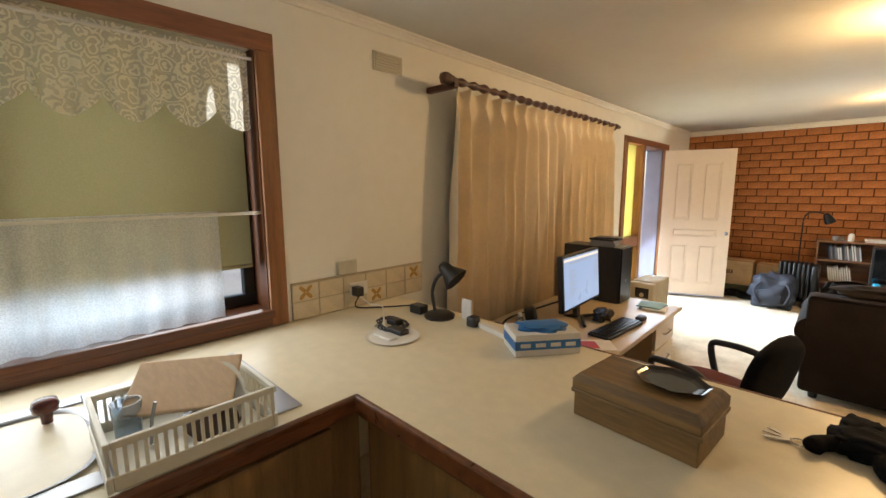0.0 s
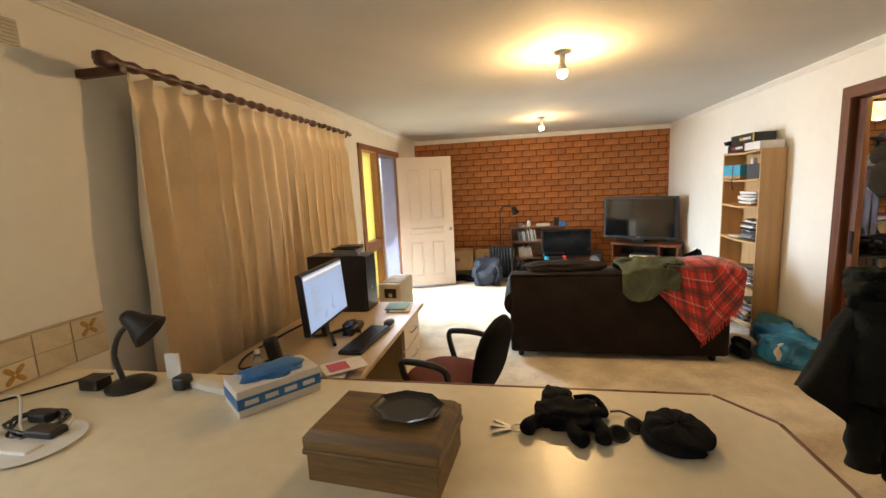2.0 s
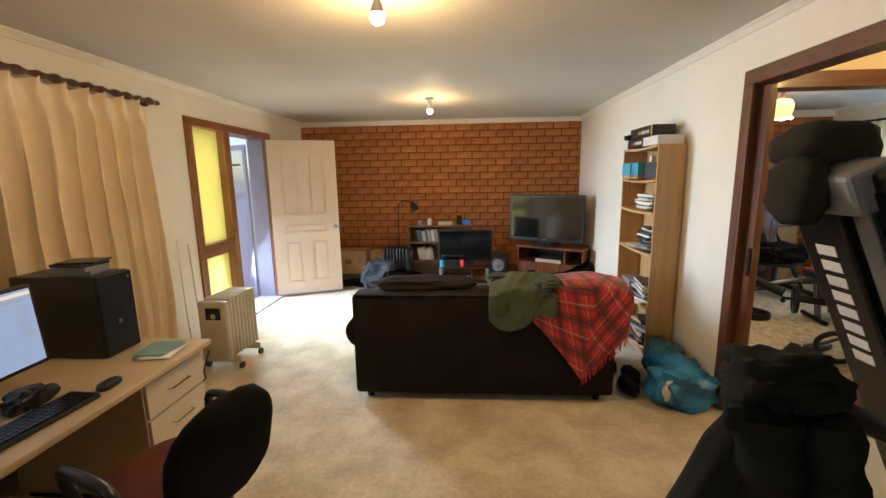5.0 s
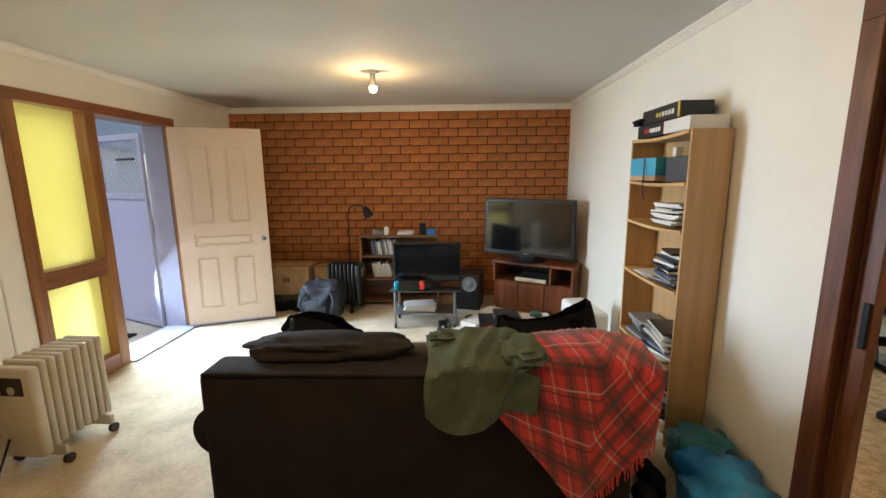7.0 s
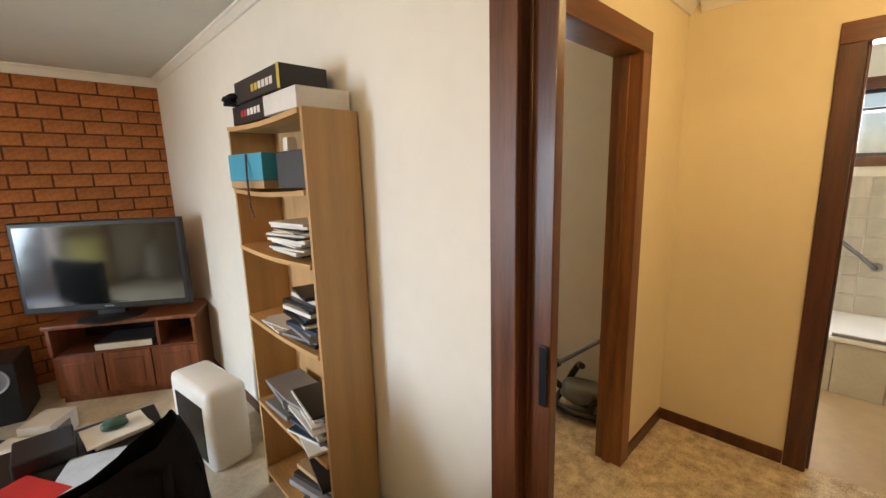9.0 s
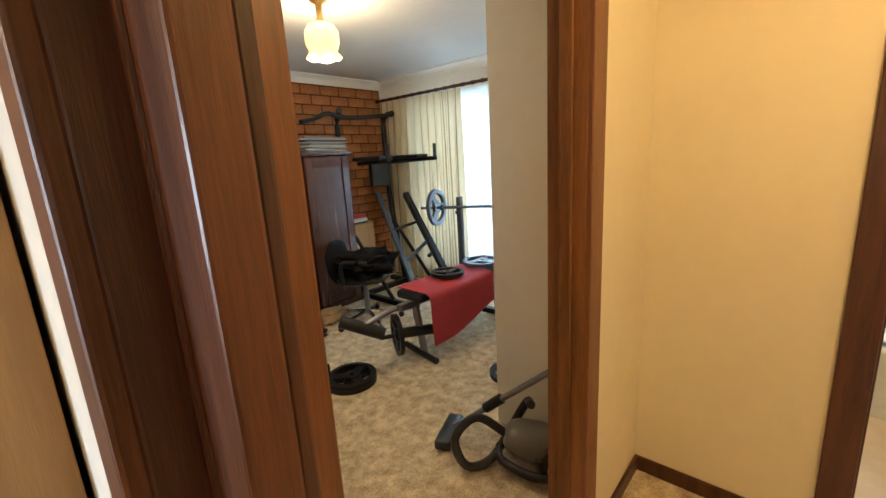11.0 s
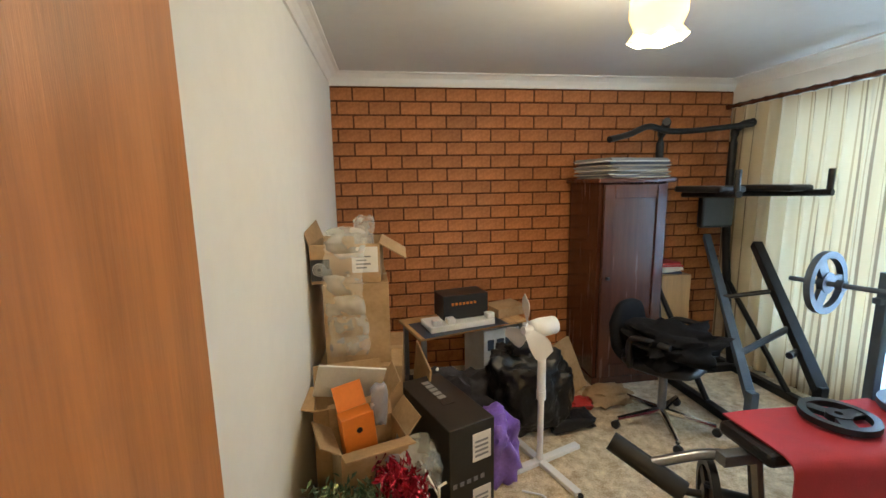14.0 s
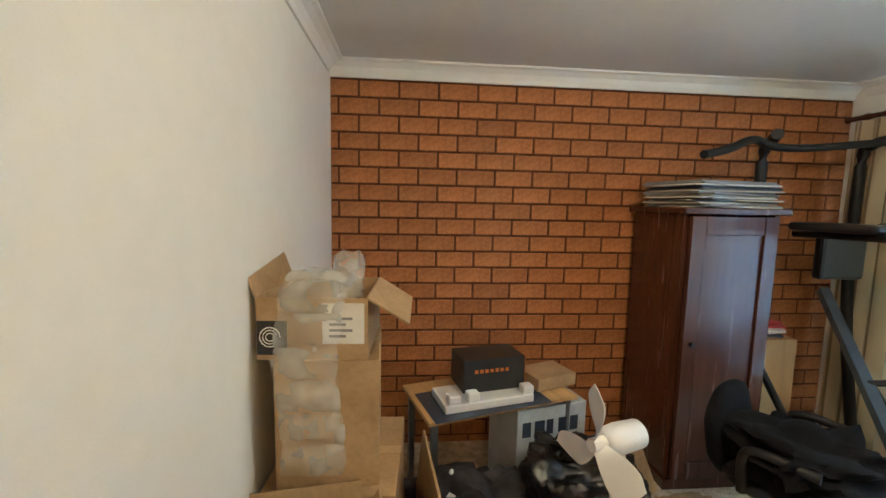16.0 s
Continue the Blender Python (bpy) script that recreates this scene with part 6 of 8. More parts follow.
for x, y, w_, d_, h_, lab in ((1.30, 6.30, 0.26, 0.20, 0.10, "white product box lying on the carpet"), (1.48, 6.52, 0.22, 0.18, 0.13, "white product box lying on the carpet"), (1.16, 6.18, 0.20, 0.14, 0.05, "white flat box lying on the carpet")):
    bxw = thing("product_box", lab, "box", "white boxes on the carpet", at=pose(x, y, 0, 0, 0, 37 * x))
    part("carton", bx(-w_ / 2, w_ / 2, -d_ / 2, d_ / 2, 0, h_, 0.003), PAPER, bxw)
    part("print_panel", bx(-w_ * 0.3, w_ * 0.2, -d_ / 2 - 0.001, -d_ / 2, h_ * 0.3, h_ * 0.7), GREYP, bxw)
single("power_strip", bx(-0.15, 0.15, -0.03, 0.03, 0, 0.035, 0.006, pose(1.05, 5.98, 0, 0, 0, 22)), WHITEP, "white power strip on the carpet", "power strip")

wp = thing("white_computer", "white computer tower with a rounded top", "computer tower", at=pose(2.16, 5.62, 0, 0, 0, 8))
part("case", bx(-0.10, 0.12, -0.24, 0.24, 0.0, 0.47, 0.035), WHITEP, wp, smooth=True)
part("side_window", bx(-0.104, -0.099, -0.18, 0.16, 0.06, 0.38, 0.002), BLACKP, wp, "dark side panel")
st = thing("coffee_table", "low black table with gadgets beside the sofa", "table")
part("top", bx(1.28, 1.92, 5.10, 5.66, 0.36, 0.385, 0.004), BLACKP, st)
for x in (1.31, 1.89):
    for y in (5.13, 5.63):
        part("leg", bx(x - 0.02, x + 0.02, y - 0.02, y + 0.02, 0, 0.36), BLACKP, st)
single("games_console", bx(1.40, 1.60, 5.38, 5.60, 0.385, 0.45, 0.008), BLACKP, "black console on the low table", "console")
pile("paper_pile", 1.74, 5.48, 0.385, 0.24, 0.2, 3, 0.012, 51, "white laptop and papers on the low table", "papers", [WHITEP, PAPER])
single("green_gadget", lump(1.74, 5.48, 0.437, 0.05, 0.045, 0.018, 4, 0.2), mat("dark_green_plastic", (0.03, 0.09, 0.06), 0.4), "dark green gadget on the papers", "gadget", smooth=True)
single("red_magazine", bx(-0.1, 0.1, -0.13, 0.13, 0, 0.008, 0.001, pose(1.42, 5.22, 0.385, 0, 0, 30)), REDP, "red magazine lying on the low table", "magazine")
single("blue_leaflet", bx(-0.1, 0.1, -0.14, 0.14, 0, 0.006, 0.001, pose(1.62, 5.22, 0.385, 0, 0, -20)), mat("pale_blue_paper", (0.5, 0.58, 0.68), 0.7), "pale blue leaflet on the low table", "leaflet")

# cartons and backpack by the brick wall
def closed_carton(name, m, w, d, h, label, bars=True):
    t = thing(name, label, "cardboard box", at=m)
    part("carton", bx(-w / 2, w / 2, -d / 2, d / 2, 0, h, 0.004), CARD, t)
    part("tape", bx(-w / 2 - 0.001, w / 2 + 0.001, -0.025, 0.025, h - 0.002, h + 0.0015), mat("tan_tape", (0.42, 0.28, 0.13), 0.3), t)
    if bars:
        for i in range(3):
            part("print_bar", bx(-0.05 + i * 0.03, -0.03 + i * 0.03, -d / 2 - 0.001, -d / 2, h * 0.45, h * 0.62), DARKTRIM, t)
    return t


closed_carton("carton", pose(-0.95, 7.22, 0.15, 0, 0, 2), 0.52, 0.36, 0.34, "large brown cardboard carton with dark print")
closed_carton("carton", pose(-0.50, 7.30, 0.0, 0, 0, -3), 0.30, 0.26, 0.46, "brown cardboard carton against the bricks", False)
single("plastic_crate", bx(-1.22, -0.68, 7.03, 7.40, 0, 0.149, 0.008), GREENCLOTH, "dark green crate under the carton", "crate")
bpk = thing("backpack", "slumped navy nylon backpack on the carpet", "backpack")
part("body", lump(-0.40, 6.66, 0.20, 0.24, 0.19, 0.23, 3, 0.35, 2.0, 4, 0.87), NAVY, bpk, smooth=True)
part("pocket", lump(-0.42, 6.50, 0.14, 0.15, 0.07, 0.11, 6, 0.3), NAVY, bpk, smooth=True)
part("strap", tb(smooth_line([(-0.5, 6.56, 0.36), (-0.58, 6.45, 0.22), (-0.5, 6.44, 0.06)], 6), 0.014, 8), NAVY, bpk)
part("strap", tb(smooth_line([(-0.3, 6.56, 0.38), (-0.22, 6.46, 0.24), (-0.26, 6.46, 0.08)], 6), 0.014, 8), NAVY, bpk)
for x, y, s in ((-0.72, 6.86, 1), (-0.86, 6.95, 2), (-0.98, 6.90, 3)):
    single("shoe", lump(x, y, 0.045, 0.12, 0.055, 0.05, s + 5, 0.25, 1.8, 3, 0.9), BLACKCLOTH, "dark worn shoe on the carpet by the carton", "shoe", smooth=True)

# ---------- folded treadmill ----------
tm = thing("treadmill", "folded black treadmill with grey hinge covers", "treadmill")
ang = math.degrees(math.atan2(0.60, 1.30))
dm = pose(2.25, 1.80, 0.18, 0, -ang, 0)
part("deck", bx(-0.035, 0.035, -0.33, 0.33, 0, 1.52, 0.012, dm), BLACKP, tm)
part("belt", bx(-0.040, -0.036, -0.33, 0.14, 0.05, 1.48, 0.001, dm), BLACKCLOTH, tm, "black rubber running belt")
part("side_rail", bx(-0.055, -0.036, 0.215, 0.34, 0.02, 1.50, 0.006, dm), BLACKM, tm)
part("silver_strip", bx(-0.050, -0.036, 0.15, 0.19, 0.02, 1.47, 0.003, dm), GREYM, tm, "silver side strip")
for i in range(8):
    part("print_bar", bx(-0.057, -0.055, 0.25, 0.30, 1.05 + i * 0.04, 1.075 + i * 0.04, 0.0, dm), PAPER, tm)
part("end_cap", bx(-0.07, 0.03, 0.14, 0.35, 1.44, 1.53, 0.012, dm), GREYP, tm)
bm = lathe([(0.002, 0.0), (0.13, 0.0), (0.135, 0.02), (0.11, 0.05), (0.002, 0.055)], 30)
bmesh.ops.transform(bm, matrix=dm @ pose(-0.03, 0.01, 1.0, 0, -90, 0) @ Matrix.Diagonal((0.74, 1.5, 1, 1)), verts=bm.verts)
part("hinge_cover", bm, mat("pale_grey_plastic", (0.46, 0.45, 0.41), 0.45), tm, "pale grey oval hinge cover", True)
part("upright", tb([(2.30, 2.10, 0.05), (1.95, 2.10, 1.05)], 0.03, 8), BLACKM, tm)
part("upright", tb([(2.30, 1.46, 0.05), (1.95, 1.46, 1.05)], 0.03, 8), BLACKM, tm)
part("base_bar", bx(1.75, 2.44, 2.07, 2.13, 0.0, 0.06, 0.01), BLACKM, tm)
part("base_bar", bx(1.75, 2.44, 1.43, 1.49, 0.0, 0.06, 0.01), BLACKM, tm)
part("cross_bar", bx(2.36, 2.42, 1.49, 2.07, 0.0, 0.06, 0.01), BLACKM, tm)
part("handle_bar", tb(smooth_line([(1.86, 1.86, 0.98), (1.76, 1.92, 0.99), (1.62, 1.98, 1.05), (1.48, 2.0, 1.12)], 6), 0.024, 10), BLACKP, tm, smooth=True)


JACKETM = mat("charcoal_green_cloth", (0.016, 0.018, 0.016), 0.9, vary=0.3, scale=7, bump=0.5, bscale=160)


def jacket(u, v):
    """The hanging body: gathered at the collar, flared and slanting at the hem."""
    a = u * 2 * math.pi
    c, s = math.cos(a), math.sin(a)
    grow = 0.30 + 0.70 * min(1.0, v * 2.6)
    rx = (0.075 + 0.055 * v) * grow
    ry = (0.06 + 0.025 * v) * grow
    f = 1 + 0.16 * math.sin(a * 5 + v * 2) * v + 0.20 * noise.noise(Vector((c * 1.5, s * 1.5, v * 2.2)))
    drop = 0.56 + 0.10 * c - 0.03 * s + 0.02 * math.sin(a * 3)
    return Vector((1.505 - 0.14 * v * max(0.0, 0.55 - 0.45 * c) + rx * f * c, 1.97 + ry * f * s, 1.15 - drop * v))


jk = thing("hanging_jacket", "dark charcoal hooded jacket hanging from the treadmill handle", "jacket")
part("body", sheet(jacket, 72, 34), JACKETM, jk, smooth=True)
part("hood", lump(1.50, 1.975, 1.115, 0.105, 0.08, 0.062, 6, 0.38, 2.2, 4), JACKETM, jk, smooth=True)
part("collar", lump(1.405, 1.93, 1.055, 0.045, 0.03, 0.035, 4, 0.4), JACKETM, jk, smooth=True)


def sleeve(name, pts, r0, r1, seed):
    line = smooth_line(pts, 9)
    n = len(line)
    bm = tb(line, [r0 + (r1 - r0) * i / (n - 1) + 0.006 * math.sin(i * 1.4 + seed) for i in range(n)], 18)
    for w in bm.verts:
        w.co += Vector((1, 1, 0)) * 0.010 * noise.noise(w.co * 14 + Vector((seed, 0, 0)))
    part(name, bm, JACKETM, jk, smooth=True)


sleeve("sleeve", [(1.44, 1.93, 1.06), (1.445, 1.905, 0.86), (1.43, 1.90, 0.62), (1.445, 1.90, 0.40)], 0.062, 0.050, 1)
sleeve("sleeve", [(1.56, 1.94, 1.05), (1.585, 1.915, 0.85), (1.58, 1.91, 0.64), (1.565, 1.91, 0.44)], 0.064, 0.046, 5)
part("drawstring", tb(smooth_line([(1.50, 1.89, 0.60), (1.51, 1.885, 0.45), (1.525, 1.885, 0.34)], 5), [0.02] * 10 + [0.004], 8), JACKETM, jk, smooth=True)
cp = thing("cap", "dark olive cloth cap hung on the treadmill", "cap")
CAPM = mat("dark_olive_cloth", (0.03, 0.028, 0.02), 0.9, vary=0.2, bump=0.3, bscale=300)
part("crown", lump(1.62, 2.10, 1.60, 0.085, 0.085, 0.06, 2, 0.1, sub=3, flat=0.5), CAPM, cp, smooth=True)
part("brim", lump(1.545, 2.06, 1.51, 0.035, 0.07, 0.075, 3, 0.12), CAPM, cp, smooth=True)
single("trainer", lump(2.2, 2.35, 0.05, 0.06, 0.13, 0.055, 4, 0.25, 1.8, 3, 0.9), mat("black_pink_trainer", (0.03, 0.01, 0.015), 0.7, color2=(0.35, 0.02, 0.08), scale=12), "black and pink running shoe by the treadmill", "shoe", smooth=True)


# ---------- bedroom ----------
MAHOG = wood("dark_mahogany", (0.095, 0.03, 0.016), 0.75, 0.25, 'z', coat=0.4)
REDMAT = mat("red_foam_mat", (0.42, 0.03, 0.04), 0.7, vary=0.08, scale=20, bump=0.3, bscale=200)
IRON = mat("black_iron", (0.014, 0.015, 0.017), 0.42, 0.4, vary=0.25, scale=12)
STEELB = mat("blue_grey_steel", (0.085, 0.115, 0.155), 0.45, 0.35)
BUBBLE = FILM
BAGBLACK = mat("black_bin_bag_film", (0.008, 0.008, 0.009), 0.34, vary=0.3, bump=0.8, bscale=38)
PURPLE = mat("purple_plastic_film", (0.20, 0.12, 0.55), 0.35, vary=0.25, bump=0.6, bscale=30)
ORANGECARD = mat("orange_printed_card", (0.62, 0.17, 0.015), 0.5, vary=0.08)
TINSELG = mat("green_tinsel", (0.05, 0.20, 0.11), 0.25, 0.6, vary=0.4, color2=(0.62, 0.80, 0.58), scale=30)
TINSELR = mat("red_tinsel", (0.35, 0.01, 0.03), 0.25, 0.6, vary=0.4, color2=(0.7, 0.05, 0.1), scale=30)

bd = tagged(new("door_bedroom"), "orange-brown flush veneer bedroom door standing open", "door", kind="structure")
part("leaf", bx(2.645, 2.683, 4.035, 4.865, 0.012, 2.045, 0.003), ORANGEWOOD, bd)
part("knob", lathe([(0.006, 0), (0.012, 0.02), (0.026, 0.034), (0.02, 0.055)], 16), STEEL, bd, "metal knob", True).matrix_basis = pose(2.684, 4.10, 1.0, 0, 90)
for z in (0.25, 1.75):
    part("hinge", cy((2.692, 4.033, z), (2.692, 4.033, z + 0.09), 0.006), STEEL, bd)

# ceiling lamp with frilled glass shade
SHADEG = mat("glowing_milk_glass", (1, 0.95, 0.85), 0.3, emit=((1.0, 0.68, 0.20), 1.5))
cl = thing("ceiling_lamp", "glowing milk-glass tulip shade with a frilled rim", "ceiling light", at=pose(4.0, 5.66, H - 0.0))
part("rose", lathe([(0.055, 0), (0.05, -0.015), (0.022, -0.03), (0.018, -0.10), (0.034, -0.13)], 22), mat("brass", (0.5, 0.33, 0.12), 0.3, 0.9), cl, "brass ceiling rose", True)
bm = bmesh.new()
rings = []
for z, r, fr_ in ((-0.125, 0.035, 0), (-0.14, 0.075, 0), (-0.18, 0.098, 0), (-0.24, 0.098, 0), (-0.285, 0.080, 0), (-0.305, 0.088, 0.006), (-0.325, 0.095, 0.012)):
    rings.append([bm.verts.new(((r + fr_ * math.sin(k * math.pi / 4)) * math.cos(k * math.pi / 24), (r + fr_ * math.sin(k * math.pi / 4)) * math.sin(k * math.pi / 24), z + fr_ * 0.6 * math.sin(k * math.pi / 4))) for k in range(48)])
for A, B in zip(rings, rings[1:]):
    for k in range(48):
        bm.faces.new((A[k], A[(k + 1) % 48], B[(k + 1) % 48], B[k]))
o = part("shade", bm, SHADEG, cl, "glowing frilled glass shade", True)
o.visible_shadow = False

# window wall
bw = tagged(new("window_2"), "wide aluminium bedroom window", "window", kind="structure")
for a in ((4.85, 6.95, 0.25, 0.30), (4.85, 6.95, 2.03, 2.08), (4.85, 4.90, 0.30, 2.03), (6.90, 6.95, 0.30, 2.03), (5.87, 5.92, 0.30, 2.03)):
    part("window_frame", bx(6.04, 6.08, *a, 0.003), GREYM, bw)
part("window_sill", bx(5.96, 6.04, 4.83, 6.97, 0.225, 0.25, 0.003), CORN, bw)
part("pane", bx(6.058, 6.062, 4.90, 6.90, 0.30, 2.03), PANE, bw).visible_shadow = False


def bed_drape(y0, y1, waves, seed):
    def fn(u, v):
        ph = u * waves * 2 * math.pi + 1.8 * noise.noise(Vector((u * 5, seed, v * 0.7)))
        k = 0.5 + 0.5 * min(1, v * 4)
        return Vector((5.88 + 0.035 * k * math.sin(ph), y0 + (y1 - y0) * u + 0.015 * k * math.cos(ph), 2.14 - 2.08 * v))
    return fn


STRIPE = bpy.data.materials.new("striped_curtain_cloth")
STRIPE.use_nodes = True
_nt = STRIPE.node_tree
_b = _nt.nodes["Principled BSDF"]
_b.inputs["Roughness"].default_value = 0.9
_at = _nt.nodes.new("ShaderNodeAttribute")
_at.attribute_name = "weave"
_sx = _nt.nodes.new("ShaderNodeSeparateXYZ")
_nt.links.new(_at.outputs["Vector"], _sx.inputs[0])
_fr = _nt.nodes.new("ShaderNodeMath")
_fr.operation = 'FRACT'
_nt.links.new(_sx.outputs[0], _fr.inputs[0])
_rp = _nt.nodes.new("ShaderNodeValToRGB")
_rp.color_ramp.interpolation = 'CONSTANT'
_rp.color_ramp.elements[0].color = (0.66, 0.54, 0.35, 1)
_rp.color_ramp.elements[1].position = 0.62
_rp.color_ramp.elements[1].color = (0.31, 0.23, 0.15, 1)
for p_, c_ in ((0.70, (0.66, 0.54, 0.35, 1)), (0.80, (0.46, 0.34, 0.20, 1)), (0.85, (0.66, 0.54, 0.35, 1))):
    e_ = _rp.color_ramp.elements.new(p_)
    e_.color = c_
_nt.links.new(_fr.outputs[0], _rp.inputs[0])
_nt.links.new(_rp.outputs[0], _b.inputs["Base Color"])
_tl = _nt.nodes.new("ShaderNodeBsdfTranslucent")
_nt.links.new(_rp.outputs[0], _tl.inputs[0])
_mx = _nt.nodes.new("ShaderNodeMixShader")
_mx.inputs[0].default_value = 0.3
_nt.links.new(_b.outputs[0], _mx.inputs[1])
_nt.links.new(_tl.outputs[0], _mx.inputs[2])
_nt.links.new(_mx.outputs[0], _nt.nodes["Material Output"].inputs["Surface"])
weave_sheet("bedroom_curtain", bed_drape(6.12, 7.36, 11, 1), 200, 20, STRIPE, "cream curtain with dark vertical stripes drawn aside", 12, 1, 0, "curtain")
weave_sheet("bedroom_curtain", bed_drape(4.50, 5.56, 10, 4), 180, 20, STRIPE, "cream curtain with dark vertical stripes drawn aside", 11, 1, 0, "curtain")
single("net_curtain", gathered(4.86, 6.95, 5.955, 2.12, lambda y: 0.16, 16, 0.012, 200, 16, NET, 9), NET, "sheer white lace net curtain over the window", "net curtain", smooth=True)
rdp = [Vector((5.89, 4.42, 2.165)).lerp(Vector((5.89, 7.43, 2.165)), i / 100) for i in range(101)]
single("curtain_rod", tb(rdp, [0.016 + 0.006 * (i % 4 == 0) for i in range(101)], 10), MAHOG, "dark reddish timber curtain rod with rings", "curtain rod", smooth=True)

# wardrobe
wd = thing("wardrobe", "narrow dark mahogany wardrobe with one panel door", "wardrobe", at=pose(4.52, 6.965, 0, 0, 0, 0))
part("side", bx(0, 0.025, 0.02, 0.50, 0.06, 1.55, 0.003), MAHOG, wd)
part("side", bx(0.515, 0.54, 0.02, 0.50, 0.06, 1.55, 0.003), MAHOG, wd)
part("back_board", bx(0.025, 0.515, 0.48, 0.50, 0.06, 1.55), MAHOG, wd)
part("cornice", bx(-0.03, 0.57, -0.03, 0.52, 1.55, 1.585, 0.008), MAHOG, wd)
part("plinth", bx(-0.01, 0.55, 0.0, 0.50, 0, 0.06, 0.004), MAHOG, wd)
dd = part("door", bx(0.025, 0.515, 0.0, 0.02, 0.07, 1.54, 0.003), MAHOG, wd)
for a in ((0.025, 0.105, 0.07, 1.54), (0.435, 0.515, 0.07, 1.54), (0.105, 0.435, 0.07, 0.17), (0.105, 0.435, 1.44, 1.54)):
    part("frame_rail", bx(a[0], a[1], -0.014, 0.0, a[2], a[3], 0.004), MAHOG, dd)
part("knob", cy((0.14 - 0.07, -0.014, 0.85), (0.07, -0.035, 0.85), 0.012), BLACKM, dd)
pile("record_pile", 4.79, 7.17, 1.585, 0.56, 0.42, 19, 0.008, 61, "pile of old record sleeves on the wardrobe", "records", [PAPER, GREYP, HEATERP, DARKCOV, GREYP], 8)

# power tower and weights rack
pt = thing("power_tower", "black steel pull-up and dip tower by the brick wall", "power tower")
for x in (5.14, 5.78):
    part("upright", tb(smooth_line([(x, 7.05, 0.05), (x, 7.2, 1.0), (x, 7.22, 1.85), (x, 7.17, 1.97), (x - (0.08 if x < 5.5 else 0.0), 7.05, 1.99)], 6), 0.03, 10), IRON, pt, smooth=True)
part("pull_up_bar", tb(smooth_line([(4.52, 6.88, 1.845), (4.72, 6.97, 1.89), (4.92, 7.05, 1.955), (5.1, 7.1, 1.93), (5.3, 7.11, 1.93), (5.62, 7.1, 1.96), (5.78, 7.05, 1.975)], 6), 0.022, 10), IRON, pt, smooth=True)
part("back_pad", bx(5.40, 5.68, 7.04, 7.10, 1.19, 1.46, 0.02), BLACKP, pt)
for x0, x1 in ((5.28, 5.12), (5.64, 5.78)):
    part("dip_arm", tb([(x0, 7.1, 1.45), (x1, 6.42, 1.47)], 0.022, 10), IRON, pt)
    part("arm_pad", bx(min(x0, x1) - 0.02, max(x0, x1) + 0.02, 6.55, 6.98, 1.475, 1.52, 0.018), BLACKP, pt)
    part("grip", cy((x1, 6.44, 1.46), (x1, 6.44, 1.62), 0.018), BLACKP, pt)
part("foot_bar", bx(5.08, 5.85, 7.0, 7.06, 0, 0.06, 0.008), IRON, pt)
for x in (5.14, 5.78):
    part("skid", bx(x - 0.03, x + 0.03, 6.3, 7.3, 0, 0.055, 0.008), IRON, pt)
    part("brace", tb([(x, 6.55, 0.05), (x, 7.17, 0.75)], 0.02, 8), IRON, pt)

wr = thing("weight_rack", "steel incline frame leaning with cross braces", "weight rack")
part("steel_rail", bx(-0.025, 0.025, -0.025, 0.025, 0, 1.42, 0.004, Matrix.Translation((5.02, 6.10, 0.30)) @ (Vector((0.50, 1.0, 0.78)).to_track_quat('Z', 'Y').to_matrix().to_4x4())), STEELB, wr)
part("front_leg", bx(-0.025, 0.025, -0.025, 0.025, 0, 0.36, 0.004, Matrix.Translation((5.02, 6.10, 0.0))), STEELB, wr)
part("black_rail", bx(-0.03, 0.03, -0.03, 0.03, 0, 1.10, 0.004, Matrix.Translation((5.32, 5.98, 0.40)) @ (Vector((0.32, 0.82, 0.72)).to_track_quat('Z', 'Y').to_matrix().to_4x4())), IRON, wr)
part("rear_leg", bx(-0.025, 0.025, -0.025, 0.025, 0, 0.43, 0.004, Matrix.Translation((5.32, 5.98, 0.0))), IRON, wr)
part("cross_brace", tb([(5.13, 6.33, 0.48), (5.44, 6.28, 0.66)], 0.02, 8), STEELB, wr)
part("cross_brace", tb([(5.30, 6.66, 0.75), (5.52, 6.48, 0.83)], 0.016, 8), IRON, wr)
part("peg", tb([(5.40, 6.18, 0.55), (5.28, 6.14, 0.54)], 0.02, 8), IRON, wr)


def disc(r, th, hole, mtl_parent, name, m, mtl, slots=3):
    """A cast weight plate: rim, hub and spokes with gaps between."""
    bm = bmesh.new()
    n = 40

    def ring(r0, r1, t0):
        vs = []
        for z in (-t0 / 2, t0 / 2):
            for rr_ in (r0, r1):
                vs.append([bm.verts.new((rr_ * math.cos(k * 2 * math.pi / n), rr_ * math.sin(k * 2 * math.pi / n), z)) for k in range(n)])
        for A, B in ((vs[0], vs[1]), (vs[1], vs[3]), (vs[3], vs[2]), (vs[2], vs[0])):
            for k in range(n):
                bm.faces.new((A[k], A[(k + 1) % n], B[(k + 1) % n], B[k]))
    ring(r * 0.78, r, th)
    ring(hole, r * 0.34, th)
    for k in range(slots):
        a = k * 2 * math.pi / slots
        box_into(bm, r * 0.30, r * 0.82, -r * 0.2, r * 0.2, -th * 0.35, th * 0.35, Matrix.Rotation(a, 4, 'Z'))
    bmesh.ops.transform(bm, matrix=m, verts=bm.verts)
    return part(name, bm, mtl, mtl_parent, smooth=True)


def loose_plate(m, r, label, mtl=IRON):
    t = thing("weight_plate", label, "weight plate", "weight plates", at=m)
    disc(r, 0.028, 0.015, t, "disc", Matrix.Translation((0, 0, 0.014)), mtl)
    return t


